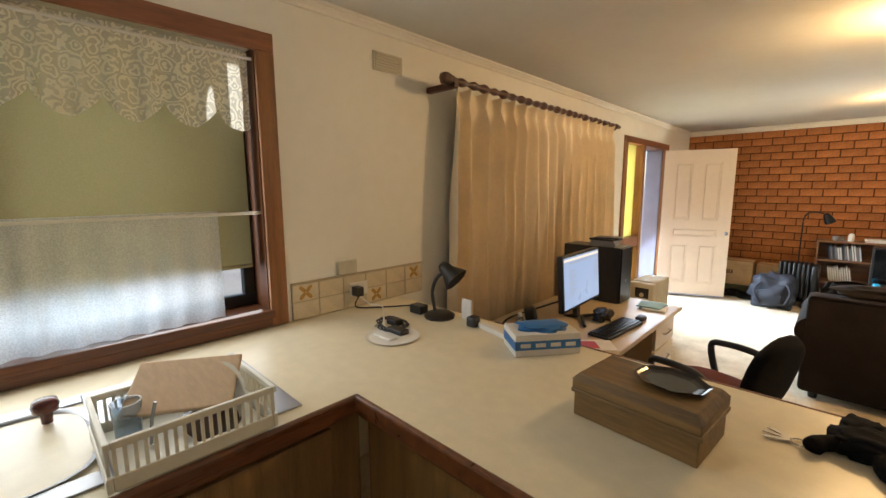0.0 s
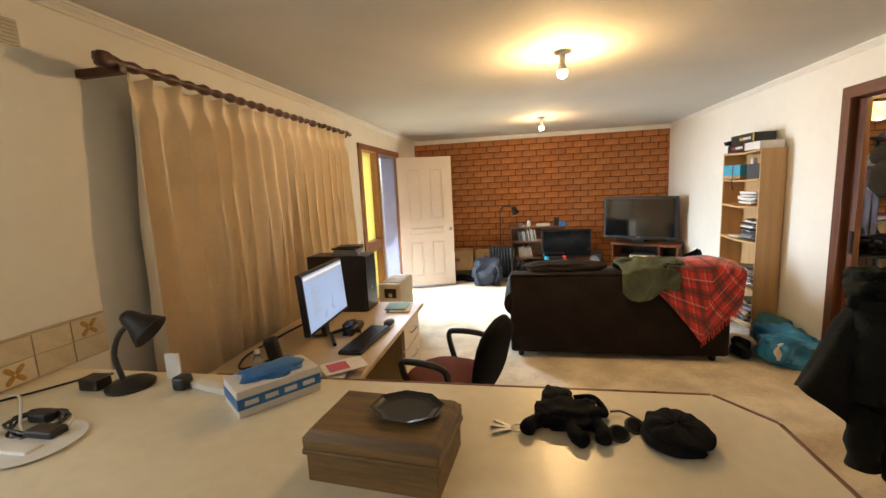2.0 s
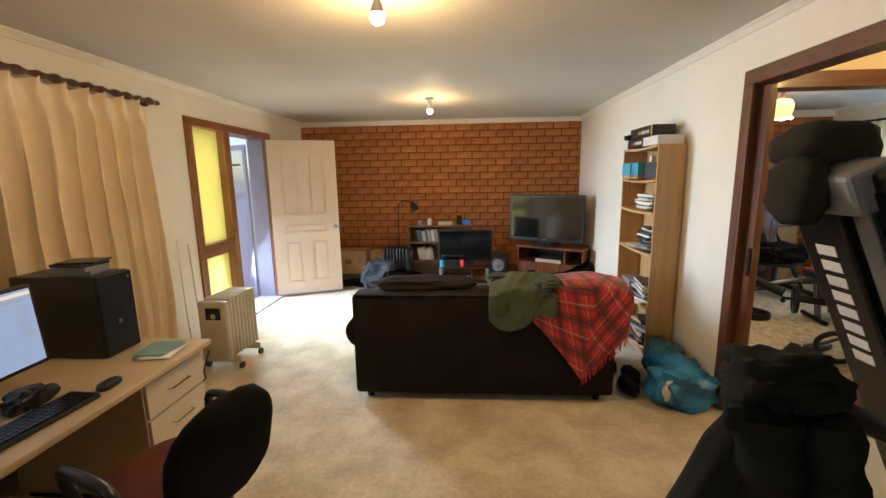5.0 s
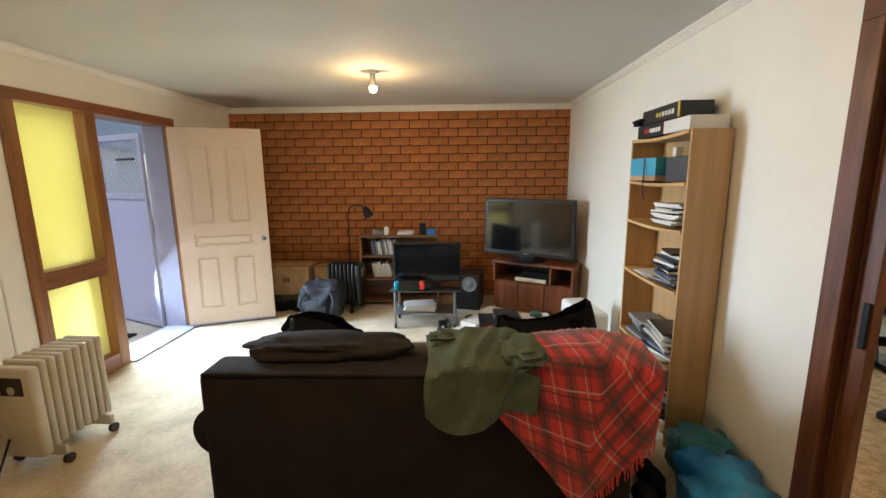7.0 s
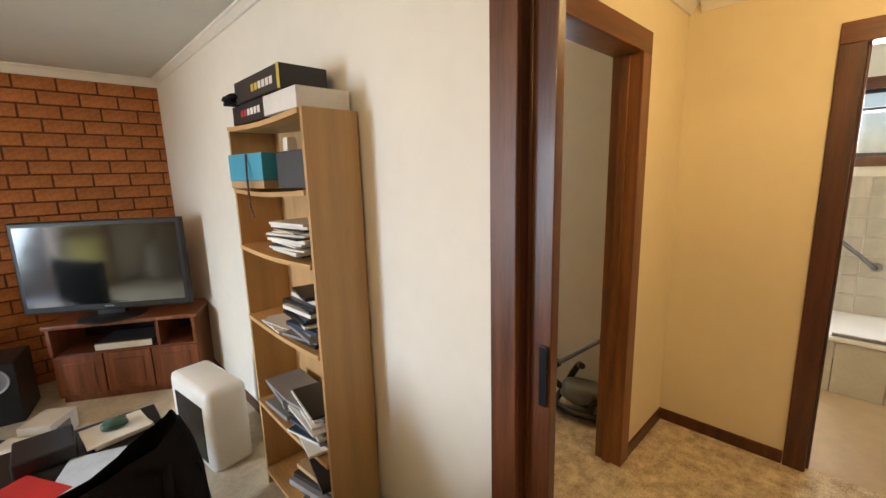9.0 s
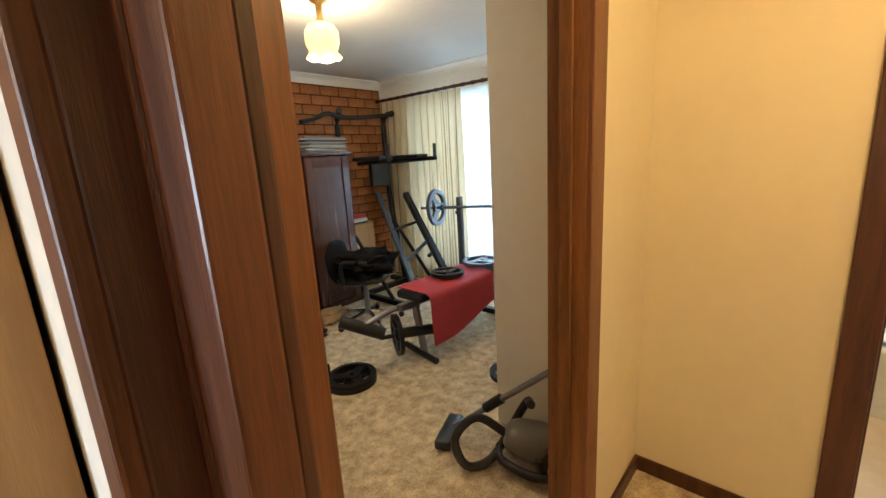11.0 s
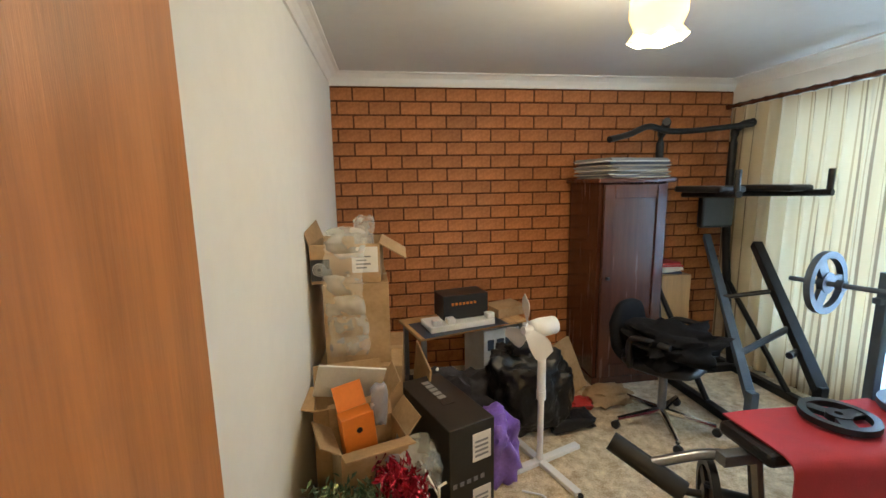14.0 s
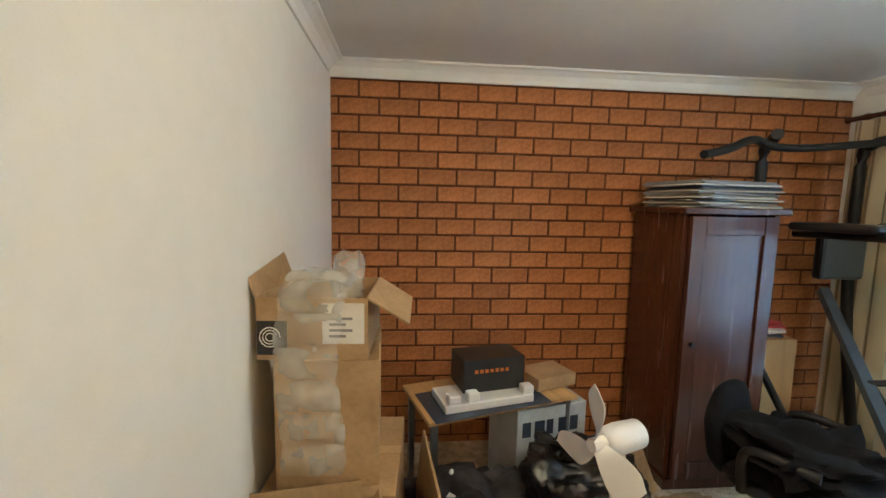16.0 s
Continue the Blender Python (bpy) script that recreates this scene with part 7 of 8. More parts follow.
for i in range(2):
    loose_plate(pose(3.92 + 0.006 * i, 5.64, 0.0285 * i, 0, 0, 20 * i), 0.17 - 0.004 * i, "black cast weight plate lying on the carpet")
loose_plate(pose(4.64, 4.80, 0, 0, 0, 40), 0.16, "black cast weight plate lying on the carpet")
lb = thing("dumbbell_bar", "short black bar standing in the plate stack", "bar")
part("shaft", cy((3.83, 5.77, 0.0), (3.83, 5.77, 0.13), 0.013), IRON, lb)

bn = thing("weight_bench", "black padded weight bench with steel legs", "weight bench")
part("seat_pad", bx(4.40, 5.05, 5.40, 5.66, 0.46, 0.52, 0.02), BLACKP, bn)
part("back_pad", bx(5.06, 5.66, 5.36, 5.62, 0.47, 0.53, 0.02), STEELB, bn)
part("spine", bx(4.30, 5.6, 5.50, 5.55, 0.41, 0.46, 0.004), GREYM, bn)
part("front_leg", tb([(4.46, 5.525, 0.43), (4.50, 5.50, 0.03)], 0.028, 8), GREYM, bn)
part("front_foot", tb([(4.44, 5.32, 0.025), (4.52, 5.72, 0.025)], 0.024, 8), IRON, bn)
part("rear_leg", tb([(5.5, 5.525, 0.43), (5.5, 5.5, 0.03)], 0.028, 8), GREYM, bn)
part("rear_foot", bx(5.47, 5.53, 5.25, 5.80, 0, 0.05, 0.006), IRON, bn)
part("leg_lever", tb(smooth_line([(4.46, 5.53, 0.42), (4.28, 5.58, 0.42), (4.08, 5.64, 0.36)], 6), 0.022, 8), GREYM, bn, smooth=True)
part("roller_pad", cy((3.96, 5.76, 0.40), (4.17, 5.55, 0.28), 0.045), BLACKP, bn, smooth=True)
part("lower_roller", cy((4.30, 5.60, 0.22), (4.62, 5.42, 0.20), 0.04), BLACKP, bn, smooth=True)
disc(0.155, 0.03, 0.015, bn, "weight_disc", pose(4.33, 5.60, 0.205, 0, 90, -28), IRON)
part("disc_pin", cy((4.22, 5.65, 0.205), (4.40, 5.56, 0.205), 0.016), IRON, bn)


def mat_fn(u, v):
    x = 4.44 + 0.76 * u
    s = v * 0.80
    w = 0.012 * math.sin(u * 6 + v * 3)
    if s < 0.30:
        return Vector((x, 5.68 - s, 0.532 + 0.004 * math.sin(u * 9)))
    d = s - 0.30
    bend = min(1.0, d / 0.08)
    lo = 0.37 - 0.13 * u ** 2 + 0.02
    d2 = d * lo / 0.5
    return Vector((x + 0.02 * d2, 5.38 - 0.055 * math.sin(bend * math.pi / 2) + w, 0.532 - 0.03 * bend - max(0, d2 - 0.03)))


single("exercise_mat", sheet(mat_fn, 30, 40, 0.008), REDMAT, "red foam exercise mat draped over the weight bench", "exercise mat", smooth=True)
loose_plate(pose(4.86, 5.54, 0.545), 0.135, "black cast weight plate on the red mat")
loose_plate(pose(5.28, 5.50, 0.55, 0, 0, 30), 0.17, "blue-grey cast weight plate on the bench pad", STEELB)

bl = thing("barbell", "steel barbell with a weight plate on uprights", "barbell")
part("bar", cy((5.18, 6.10, 1.02), (5.52, 4.72, 1.06), 0.013), STEELB, bl)
ax_ = (Vector((5.52, 4.72, 1.06)) - Vector((5.18, 6.10, 1.02))).to_track_quat('Z', 'Y').to_matrix().to_4x4()
disc(0.165, 0.03, 0.013, bl, "weight_disc", Matrix.Translation((5.225, 5.95, 1.026)) @ ax_, STEELB)
part("collar", cy((5.235, 5.90, 1.026), (5.24, 5.87, 1.026), 0.028), STEELB, bl)
us = thing("barbell_stand", "pair of grey steel uprights with feet", "barbell stand")
for x, y in ((5.30, 5.74), (5.48, 5.02)):
    part("upright", bx(x - 0.022, x + 0.022, y - 0.022, y + 0.022, 0.05, 1.12, 0.004), STEELB, us)
    part("hook", bx(x - 0.05, x + 0.022, y - 0.018, y + 0.018, 0.97, 1.0, 0.004), STEELB, us)
    part("foot", bx(x - 0.25, x + 0.25, y - 0.025, y + 0.025, 0, 0.05, 0.006), STEELB, us)
part("tie_bar", tb([(5.30, 5.74, 0.3), (5.48, 5.02, 0.3)], 0.018, 8), STEELB, us)

# office chair heaped with clothes
ch = thing("black_office_chair", "black office chair heaped with dark clothes", "office chair", at=pose(4.70, 6.42, 0, 0, 0, 30))
part("seat", lump(0, 0, 0.44, 0.24, 0.23, 0.05, 1, 0.06), BLACKP, ch, smooth=True)
bm = lump(0, 0, 0, 0.21, 0.045, 0.20, 2, 0.08)
bmesh.ops.transform(bm, matrix=pose(0.0, 0.24, 0.58, -8), verts=bm.verts)
part("backrest", bm, BLACKCLOTH, ch, smooth=True)
for s in (-1, 1):
    part("armrest", tb(smooth_line([(s * 0.24, 0.1, 0.43), (s * 0.27, 0.08, 0.62), (s * 0.27, -0.14, 0.63)], 6), 0.02, 8), BLACKP, ch, smooth=True)
part("column", cy((0, 0, 0.09), (0, 0, 0.4), 0.025), GREYM, ch)
for i in range(5):
    a = i * 2 * math.pi / 5 + 0.1
    lg = part("leg", tb([(0, 0, 0.10), (0.30 * math.cos(a), 0.30 * math.sin(a), 0.065)], [0.024, 0.015], 8), CHROME, ch)
    part("castor", cy((0.31 * math.cos(a) - 0.012, 0.31 * math.sin(a), 0.026), (0.31 * math.cos(a) + 0.012, 0.31 * math.sin(a), 0.026), 0.026), BLACKP, lg)
single("jumper", lump(4.68, 6.36, 0.575, 0.25, 0.22, 0.105, 8, 0.55, 2.6, 4, 0.9), BLACKCLOTH, "dark jumper heaped on the office chair", "jumper", smooth=True)
single("shelf_board", bx(5.06, 5.5, 7.22, 7.46, 0.0, 0.78, 0.004), CHIPBOARD, "small pine cupboard behind the tower", "cupboard")
pile("magazine_pile", 5.27, 7.34, 0.78, 0.34, 0.2, 6, 0.02, 71, "magazines piled on the small cupboard", "magazines", [PAPER, DARKCOV, REDP, PAPER])

# fan
fn_ = thing("pedestal_fan", "white pedestal fan with bare blades and cross feet", "fan")
WHITEB = mat("white_enamel", (0.78, 0.78, 0.78), 0.35, vary=0.03)
for a in (20, 110, 200, 290):
    part("foot", bx(0.0, 0.29, -0.022, 0.022, 0.0, 0.026, 0.004, pose(3.79, 6.18, 0.002, 0, 0, a)), WHITEB, fn_)
part("lower_pole", cy((3.79, 6.18, 0.02), (3.79, 6.18, 0.42), 0.017), WHITEB, fn_)
part("upper_pole", cy((3.79, 6.18, 0.40), (3.79, 6.18, 0.74), 0.024, 0.021), WHITEB, fn_)
part("collar", cy((3.79, 6.18, 0.39), (3.79, 6.18, 0.44), 0.026), WHITEB, fn_)
fm = pose(3.78, 6.18, 0.80, 0, 0, 198)
bm = lathe([(0.02, -0.11), (0.048, -0.09), (0.052, 0.0), (0.046, 0.05), (0.02, 0.06)], 22)
bmesh.ops.transform(bm, matrix=fm @ Matrix.Rotation(radians(90), 4, 'Y'), verts=bm.verts)
part("motor", bm, WHITEB, fn_, smooth=True)
part("hub", cy(fm @ Vector((0.06, 0, 0)), fm @ Vector((0.115, 0, 0)), 0.022), WHITEB, fn_)
for k in range(3):
    def blade(u, v, k=k):
        r = 0.015 + 0.172 * u
        w = 0.02 + 0.105 * math.sin(min(1, u * 1.08) * math.pi * 0.62) * (1 - 0.5 * max(0, u - 0.8) / 0.2)
        p = Vector((0.09 + 0.035 * (v - 0.5) * 1.2, (v - 0.5) * w * 0.95, r))
        return fm @ (Matrix.Rotation(radians(4 + 120 * k), 4, 'X') @ p)
    part("blade", sheet(blade, 12, 6, 0.003), WHITEB, fn_, smooth=True)

# black product carton
bt_ = thing("computer_case_carton", "tall black printed product carton with white labels", "carton", at=pose(3.22, 5.97, 0, 0, 0, 22))
part("carton", bx(-0.115, 0.115, -0.25, 0.25, 0, 0.56, 0.004), DARKCARD, bt_)
for z in (0.12, 0.38):
    part("label", bx(0.0, 0.095, -0.2515, -0.25, z, z + 0.13), PAPER, bt_, "white printed label")
    for i in range(4):
        part("print_bar", bx(0.012, 0.08, -0.2525, -0.2515, z + 0.02 + i * 0.022, z + 0.03 + i * 0.022), GREYP, bt_)
for i in range(5):
    part("print_bar", bx(-0.10 + i * 0.035, -0.08 + i * 0.035, -0.2515, -0.25, 0.29, 0.31), GREYP, bt_)
for i in range(5):
    part("print_bar", bx(-0.02, 0.02, 0.0 + i * 0.04, 0.03 + i * 0.04, 0.56, 0.561), GREYP, bt_)
part("handle_slot", bx(-0.03, 0.03, -0.06, -0.01, 0.56, 0.5612), BLACKP, bt_)

single("purple_bag", lump(3.52, 6.14, 0.17, 0.12, 0.13, 0.20, 5, 0.4, 2.2, 4, 0.84), PURPLE, "crumpled purple plastic bag on the carpet", "bag", smooth=True)
bb_ = thing("bin_bag", "stuffed black plastic bin bag on the carpet", "bin bag")
part("bag", lump(3.86, 6.60, 0.24, 0.27, 0.22, 0.28, 6, 0.24, 2.8, 5, 0.84), BAGBLACK, bb_, smooth=True)
part("knot", lump(3.80, 6.56, 0.53, 0.08, 0.05, 0.05, 3, 0.5, 3), BAGBLACK, bb_, "gathered plastic neck", True)
single("bin_bag_tail", lump(4.10, 6.50, 0.05, 0.16, 0.10, 0.05, 9, 0.4, 2.2, 3, 0.95), BAGBLACK, "loose black plastic film on the carpet", "plastic film", smooth=True)
single("leaning_board", bx(-0.16, 0.16, -0.01, 0.01, 0, 0.40, 0.002, pose(4.30, 6.86, 0.0, -16, -14, 24)), CARD, "flat brown cardboard panel leaning on the wardrobe", "cardboard panel")
single("red_scraps", lump(4.26, 6.68, 0.04, 0.10, 0.06, 0.04, 4, 0.5, 3, 3, 0.9), REDP, "red cloth scraps on the carpet", "scraps", smooth=True)
single("brown_paper", lump(4.50, 6.72, 0.06, 0.16, 0.10, 0.06, 11, 0.5, 3, 3, 0.9), CARD, "crumpled brown paper on the carpet", "paper", smooth=True)

# table with product boxes
ta = thing("side_table_bedroom", "small pine-topped table covered in packaging", "table", at=pose(3.52, 7.00, 0, 0, 0, 17))
part("top", bx(-0.42, 0.42, -0.19, 0.24, 0.56, 0.58, 0.003), CHIPY, ta)
for x in (-0.38, 0.38):
    for y in (-0.15, 0.2):
        part("leg", bx(x - 0.015, x + 0.015, y - 0.015, y + 0.015, 0, 0.56), GREYM, ta)
wbx = thing("black_product_box", "black product box with orange end and print", "box", at=pose(3.50, 7.02, 0.625, 0, 0, 12))
part("carton", bx(-0.17, 0.17, -0.10, 0.10, 0, 0.17, 0.003), DARKCARD, wbx)
part("end_panel", bx(0.17, 0.172, -0.10, 0.10, 0, 0.17), ORANGECARD, wbx, "orange end panel")
for i in range(7):
    part("print_bar", bx(-0.11 + i * 0.028, -0.092 + i * 0.028, -0.1015, -0.10, 0.10, 0.118), ORANGECARD, wbx)
fo = thing("foam_packing", "white moulded foam packing tray on the table", "packing foam", at=pose(3.46, 6.93, 0.581, 0, 0, 14))
part("tray", bx(-0.24, 0.24, -0.11, 0.11, 0, 0.042, 0.006), WHITEB, fo)
for x in (-0.22, -0.12, 0.18):
    part("block", bx(x, x + 0.06, -0.108, -0.05, 0.042, 0.085, 0.008), WHITEB, fo)
single("placemat", bx(-0.34, 0.30, -0.17, 0.15, 0, 0.0008, 0.0, pose(3.48, 6.95, 0.5803, 0, 0, 17)), DARKCOV, "dark blue printed sheet on the table", "sheet")
vo = thing("battery_carton", "white carton with bold dark blue lettering", "carton", at=pose(3.82, 7.06, 0, 0, 0, 14))
part("carton", bx(-0.22, 0.20, -0.13, 0.2, 0.0, 0.53, 0.004), mat("pale_blue_card", (0.55, 0.60, 0.66), 0.6), vo)
for i, w in enumerate((0.05, 0.06, 0.04, 0.05, 0.05)):
    part("letter_bar", bx(-0.19 + i * 0.072, -0.19 + i * 0.072 + w, -0.1315, -0.13, 0.38, 0.46), DARKCOV, vo)
single("brown_carton_small", bx(-0.13, 0.13, -0.1, 0.1, 0, 0.07, 0.004, pose(3.86, 7.12, 0.582, 0, 0, 20)), CARD, "flat brown carton on the table", "carton")
single("candle_stand", lathe([(0.05, 0), (0.052, 0.008), (0.012, 0.014), (0.012, 0.09), (0.006, 0.1)], 18, (3.27, 6.60, 0.32)), WHITEB, "small white stand among the boxes", "stand", smooth=True)
single("cloth_heap", lump(3.36, 6.62, 0.17, 0.26, 0.20, 0.19, 14, 0.5, 2.6, 4, 0.87), mat("dark_mixed_cloth", (0.03, 0.028, 0.035), 0.8, vary=0.5, scale=12), "heap of dark cloth under the table", "heap", smooth=True)


def open_carton(name, m, w, d, h, flaps, label, mtl=CARD, filled=None):
    """An open carton: base, four sides and the folded-out flaps given as angles."""
    t = thing(name, label, "cardboard box", "cardboard boxes", at=m)
    th = 0.005
    part("base", bx(-w / 2, w / 2, -d / 2, d / 2, 0, th), mtl, t)
    part("side", bx(-w / 2, w / 2, -d / 2, -d / 2 + th, th, h), mtl, t)
    part("side", bx(-w / 2, w / 2, d / 2 - th, d / 2, th, h), mtl, t)
    part("side", bx(-w / 2, -w / 2 + th, -d / 2 + th, d / 2 - th, th, h), mtl, t)
    part("side", bx(w / 2 - th, w / 2, -d / 2 + th, d / 2 - th, th, h), mtl, t)
    for k, ang in enumerate(flaps):
        if ang is None:
            continue
        along = w if k % 2 == 0 else d
        out = d / 2 if k % 2 == 0 else w / 2
        m_ = Matrix.Rotation(k * math.pi / 2, 4, 'Z') @ Matrix.Translation((0, -out, h)) @ Matrix.Rotation(radians(ang), 4, 'X')
        o = part("flap", bx(-along / 2, along / 2, -0.003, 0.003, 0, min(w, d) * 0.45), mtl, t)
        o.matrix_basis = m_
    return t


# tall stack against the west wall
closed_carton("stacked_carton", pose(2.85, 6.37, 0, 0, 0, 4), 0.46, 0.54, 0.34, "brown cardboard carton at the foot of the stack", False)
closed_carton("stacked_carton", pose(2.84, 6.36, 0.342, 0, 0, -3), 0.42, 0.48, 0.335, "brown cardboard carton in the stack", False)
closed_carton("stacked_carton", pose(2.818, 6.34, 0.68, 0, 0, 3), 0.315, 0.38, 0.415, "tall brown cardboard carton in the stack", False)
oc2 = open_carton("stacked_carton", pose(2.79, 6.335, 1.098, 0, 0, -2), 0.33, 0.36, 0.19, (None, 122, None, 20), "open cardboard carton on top of the stack")
part("print_panel", bx(-0.164, -0.075, -0.1815, -0.18, 0.015, 0.12), DARKCARD, oc2, "black printed panel")
for k in range(3):
    part("print_ring", tb([(-0.125 + (0.012 + 0.009 * k) * math.cos(a * math.pi / 8), -0.182, 0.07 + (0.012 + 0.009 * k) * math.sin(a * math.pi / 8)) for a in range(16)], 0.0018, 5, True), PAPER, oc2)
part("label", bx(0.03, 0.155, -0.1815, -0.18, 0.05, 0.175), PAPER, oc2, "white label")
for k in range(4):
    part("print_bar", bx(0.05, 0.10 + 0.02 * (k % 2), -0.1825, -0.1815, 0.07 + 0.018 * k, 0.078 + 0.018 * k), GREYP, oc2)
bw_ = thing("bubble_wrap", "strips of clear bubble wrap hanging over the cartons", "bubble wrap")


def wrap(u, v):
    seg = v * 7.0
    pillow = abs(math.sin(seg * math.pi)) ** 0.6
    x = 2.69 + (0.175 + 0.02 * pillow) * u - 0.01 * pillow + 0.012 * math.sin(v * 9)
    puff = 0.030 * pillow * math.sin(math.pi * u) ** 0.5 + 0.006 * noise.noise(Vector((u * 6, v * 14, 0)))
    if v < 0.2:
        k = (0.2 - v) / 0.2
        return Vector((x, 6.135 + 0.16 * k, 1.31 + 0.03 * math.sin(k * math.pi) + puff))
    return Vector((x, 6.135 - puff - 0.01, 1.31 - 0.57 * (v - 0.2) / 0.8))


part("strip", sheet(wrap, 16, 112), BUBBLE, bw_, smooth=True)
part("roll", lump(2.87, 6.30, 1.33, 0.055, 0.06, 0.085, 3, 0.4), BUBBLE, bw_, smooth=True)
single("cardboard_sheet", bx(-0.005, 0.005, -0.22, 0.22, 0, 0.62, 0.001, pose(3.10, 6.36, 0, 0, 6, 5)), CARD, "flat cardboard sheet leaning on the stack", "cardboard sheet")

# open boxes by the door
closed_carton("floor_carton", pose(2.80, 5.99, 0, 0, 0, 4), 0.34, 0.20, 0.40, "brown cardboard carton under the open boxes", False)
open_carton("open_carton", pose(2.79, 5.97, 0.402, 0, 0, 8), 0.32, 0.22, 0.22, (60, 35, 20, 70), "open cardboard carton with splayed flaps")
open_carton("open_carton", pose(2.88, 5.75, 0.342, 0, 0, 18), 0.27, 0.20, 0.22, (75, 40, 25, 55), "small open cardboard carton with splayed flaps")
closed_carton("floor_carton", pose(2.88, 5.76, 0, 0, 0, 14), 0.28, 0.22, 0.34, "brown cardboard carton beside the tinsel box", False)
ob_ = thing("orange_box", "bright orange product box standing in a carton", "box", at=pose(2.86, 5.72, 0.35, 0, -5, 22))
part("carton", bx(-0.065, 0.065, -0.035, 0.035, 0, 0.33, 0.003), ORANGECARD, ob_)
part("flap", bx(-0.06, 0.06, -0.003, 0.003, 0, 0.10), ORANGECARD, ob_).matrix_basis = pose(0, 0.035, 0.33, -30)
for i in range(5):
    part("print_bar", bx(-0.045 + i * 0.019, -0.032 + i * 0.019, -0.036, -0.035, 0.15, 0.17), DARKCARD, ob_)
part("hole", cy((0, -0.0365, 0.27), (0, -0.035, 0.27), 0.012), DARKCARD, ob_)
single("white_carton", bx(-0.15, 0.15, -0.005, 0.005, 0, 0.18, 0.001, pose(2.77, 5.99, 0.60, 20, 12, 10)), PAPER, "white cardboard flap standing in the boxes", "cardboard flap")
single("printed_bag", lump(2.93, 5.72, 0.70, 0.035, 0.02, 0.09, 3, 0.3), mat("silver_film", (0.35, 0.35, 0.42), 0.25, 0.5), "silver printed plastic packet in a box", "packet", smooth=True)
single("clear_wrap", lump(3.06, 5.72, 0.42, 0.11, 0.10, 0.09, 6, 0.5, 3), BUBBLE, "crumpled clear plastic wrap", "plastic wrap", smooth=True)
tx = open_carton("tinsel_carton", pose(2.80, 5.46, 0, 0, 0, 8), 0.34, 0.32, 0.34, (None, None, None, None), "open carton full of Christmas tinsel")
part("lining", bx(-0.16, 0.16, -0.15, 0.15, 0.22, 0.23), BLACKCLOTH, tx)


def tinsel(name, pts, r, n, mtl, seed, label, size):
    """A garland: a wire with many thin curled foil leaves round it."""
    rng = random.Random(seed)
    t = thing(name, label, "tinsel garland")
    line = smooth_line(pts, 10)
    part("wire", tb(line, 0.004, 5), mtl, t)
    V, F = [], []
    for i in range(n):
        c = line[rng.randrange(len(line))] + Vector((rng.gauss(0, r), rng.gauss(0, r), rng.gauss(0, r * 0.8)))
        q = Euler((rng.uniform(0, 6), rng.uniform(0, 6), rng.uniform(0, 6))).to_matrix()
        s = size * rng.uniform(0.6, 1.4)
        k = len(V)
        V += [c + q @ Vector(p) * s for p in ((-1, 0, 0), (0, -0.35, 0.2), (1, 0, 0), (0, 0.35, 0.2))]
        F.append((k, k + 1, k + 2, k + 3))
    me = bpy.data.meshes.new("foil")
    me.from_pydata(V, [], F)
    me.materials.append(mtl)
    o = new("foil", me)
    o.parent = t
    o["kind"] = "stuff"
    return t


tinsel("green_garland", [(2.68, 5.36, 0.34), (2.80, 5.44, 0.38), (2.70, 5.54, 0.40), (2.86, 5.58, 0.40), (2.92, 5.46, 0.37), (2.78, 5.36, 0.36), (2.95, 5.60, 0.42)], 0.045, 1500, TINSELG, 3, "green foil holly garland spilling from the carton", 0.02)
tinsel("red_garland", [(2.97, 5.56, 0.52), (3.02, 5.50, 0.46), (3.04, 5.46, 0.38), (3.06, 5.42, 0.28)], 0.035, 900, TINSELR, 4, "shiny red foil tinsel hanging from the boxes", 0.022)
wk = thing("wire_rack", "white wire rack standing beside the carton", "wire rack")
for k, z in enumerate((0.12, 0.22, 0.32, 0.42)):
    part("wire", tb([(3.02, 5.80, z + 0.12), (3.14, 5.52, z)], 0.004, 6), WHITEB, wk)
part("post", tb([(3.14, 5.52, 0.0), (3.14, 5.52, 0.46), (3.17, 5.54, 0.46)], 0.006, 6), WHITEB, wk)
part("post", tb([(3.02, 5.80, 0.0), (3.02, 5.80, 0.56)], 0.006, 6), WHITEB, wk)
rq = random.Random(9)
single("extension_cord", tb(smooth_line([(3.22 + rq.uniform(-0.16, 0.22), 5.42 + rq.uniform(-0.14, 0.22), 0.012 + 0.012 * (i % 3)) for i in range(18)], 6), 0.006, 6), mat("beige_cable", (0.42, 0.36, 0.24), 0.5), "tangled beige extension cord on the carpet", "cord")
single("fan_cord", tb(smooth_line([(3.62, 5.98, 0.01), (3.72, 5.92, 0.01), (3.66, 5.84, 0.01), (3.52, 5.82, 0.01), (3.4, 5.72, 0.01)], 6), 0.005, 6), WHITEB, "thin white cord on the carpet", "cord")
single("power_board", bx(-0.13, 0.13, -0.03, 0.03, 0, 0.035, 0.006, pose(3.10, 5.34, 0, 0, 0, 60)), WHITEB, "white power board on the carpet", "power board")
single("clear_bag", lump(3.20, 5.24, 0.06, 0.10, 0.08, 0.06, 4, 0.5, 3, 3, 0.9), BUBBLE, "crumpled clear plastic bag on the carpet", "plastic bag", smooth=True)
single("yellow_bag", lump(3.03, 5.14, 0.04, 0.10, 0.07, 0.045, 8, 0.4, 3, 3, 0.9), mat("yellow_film", (0.62, 0.48, 0.03), 0.4), "yellow plastic bag on the carpet", "plastic bag", smooth=True)

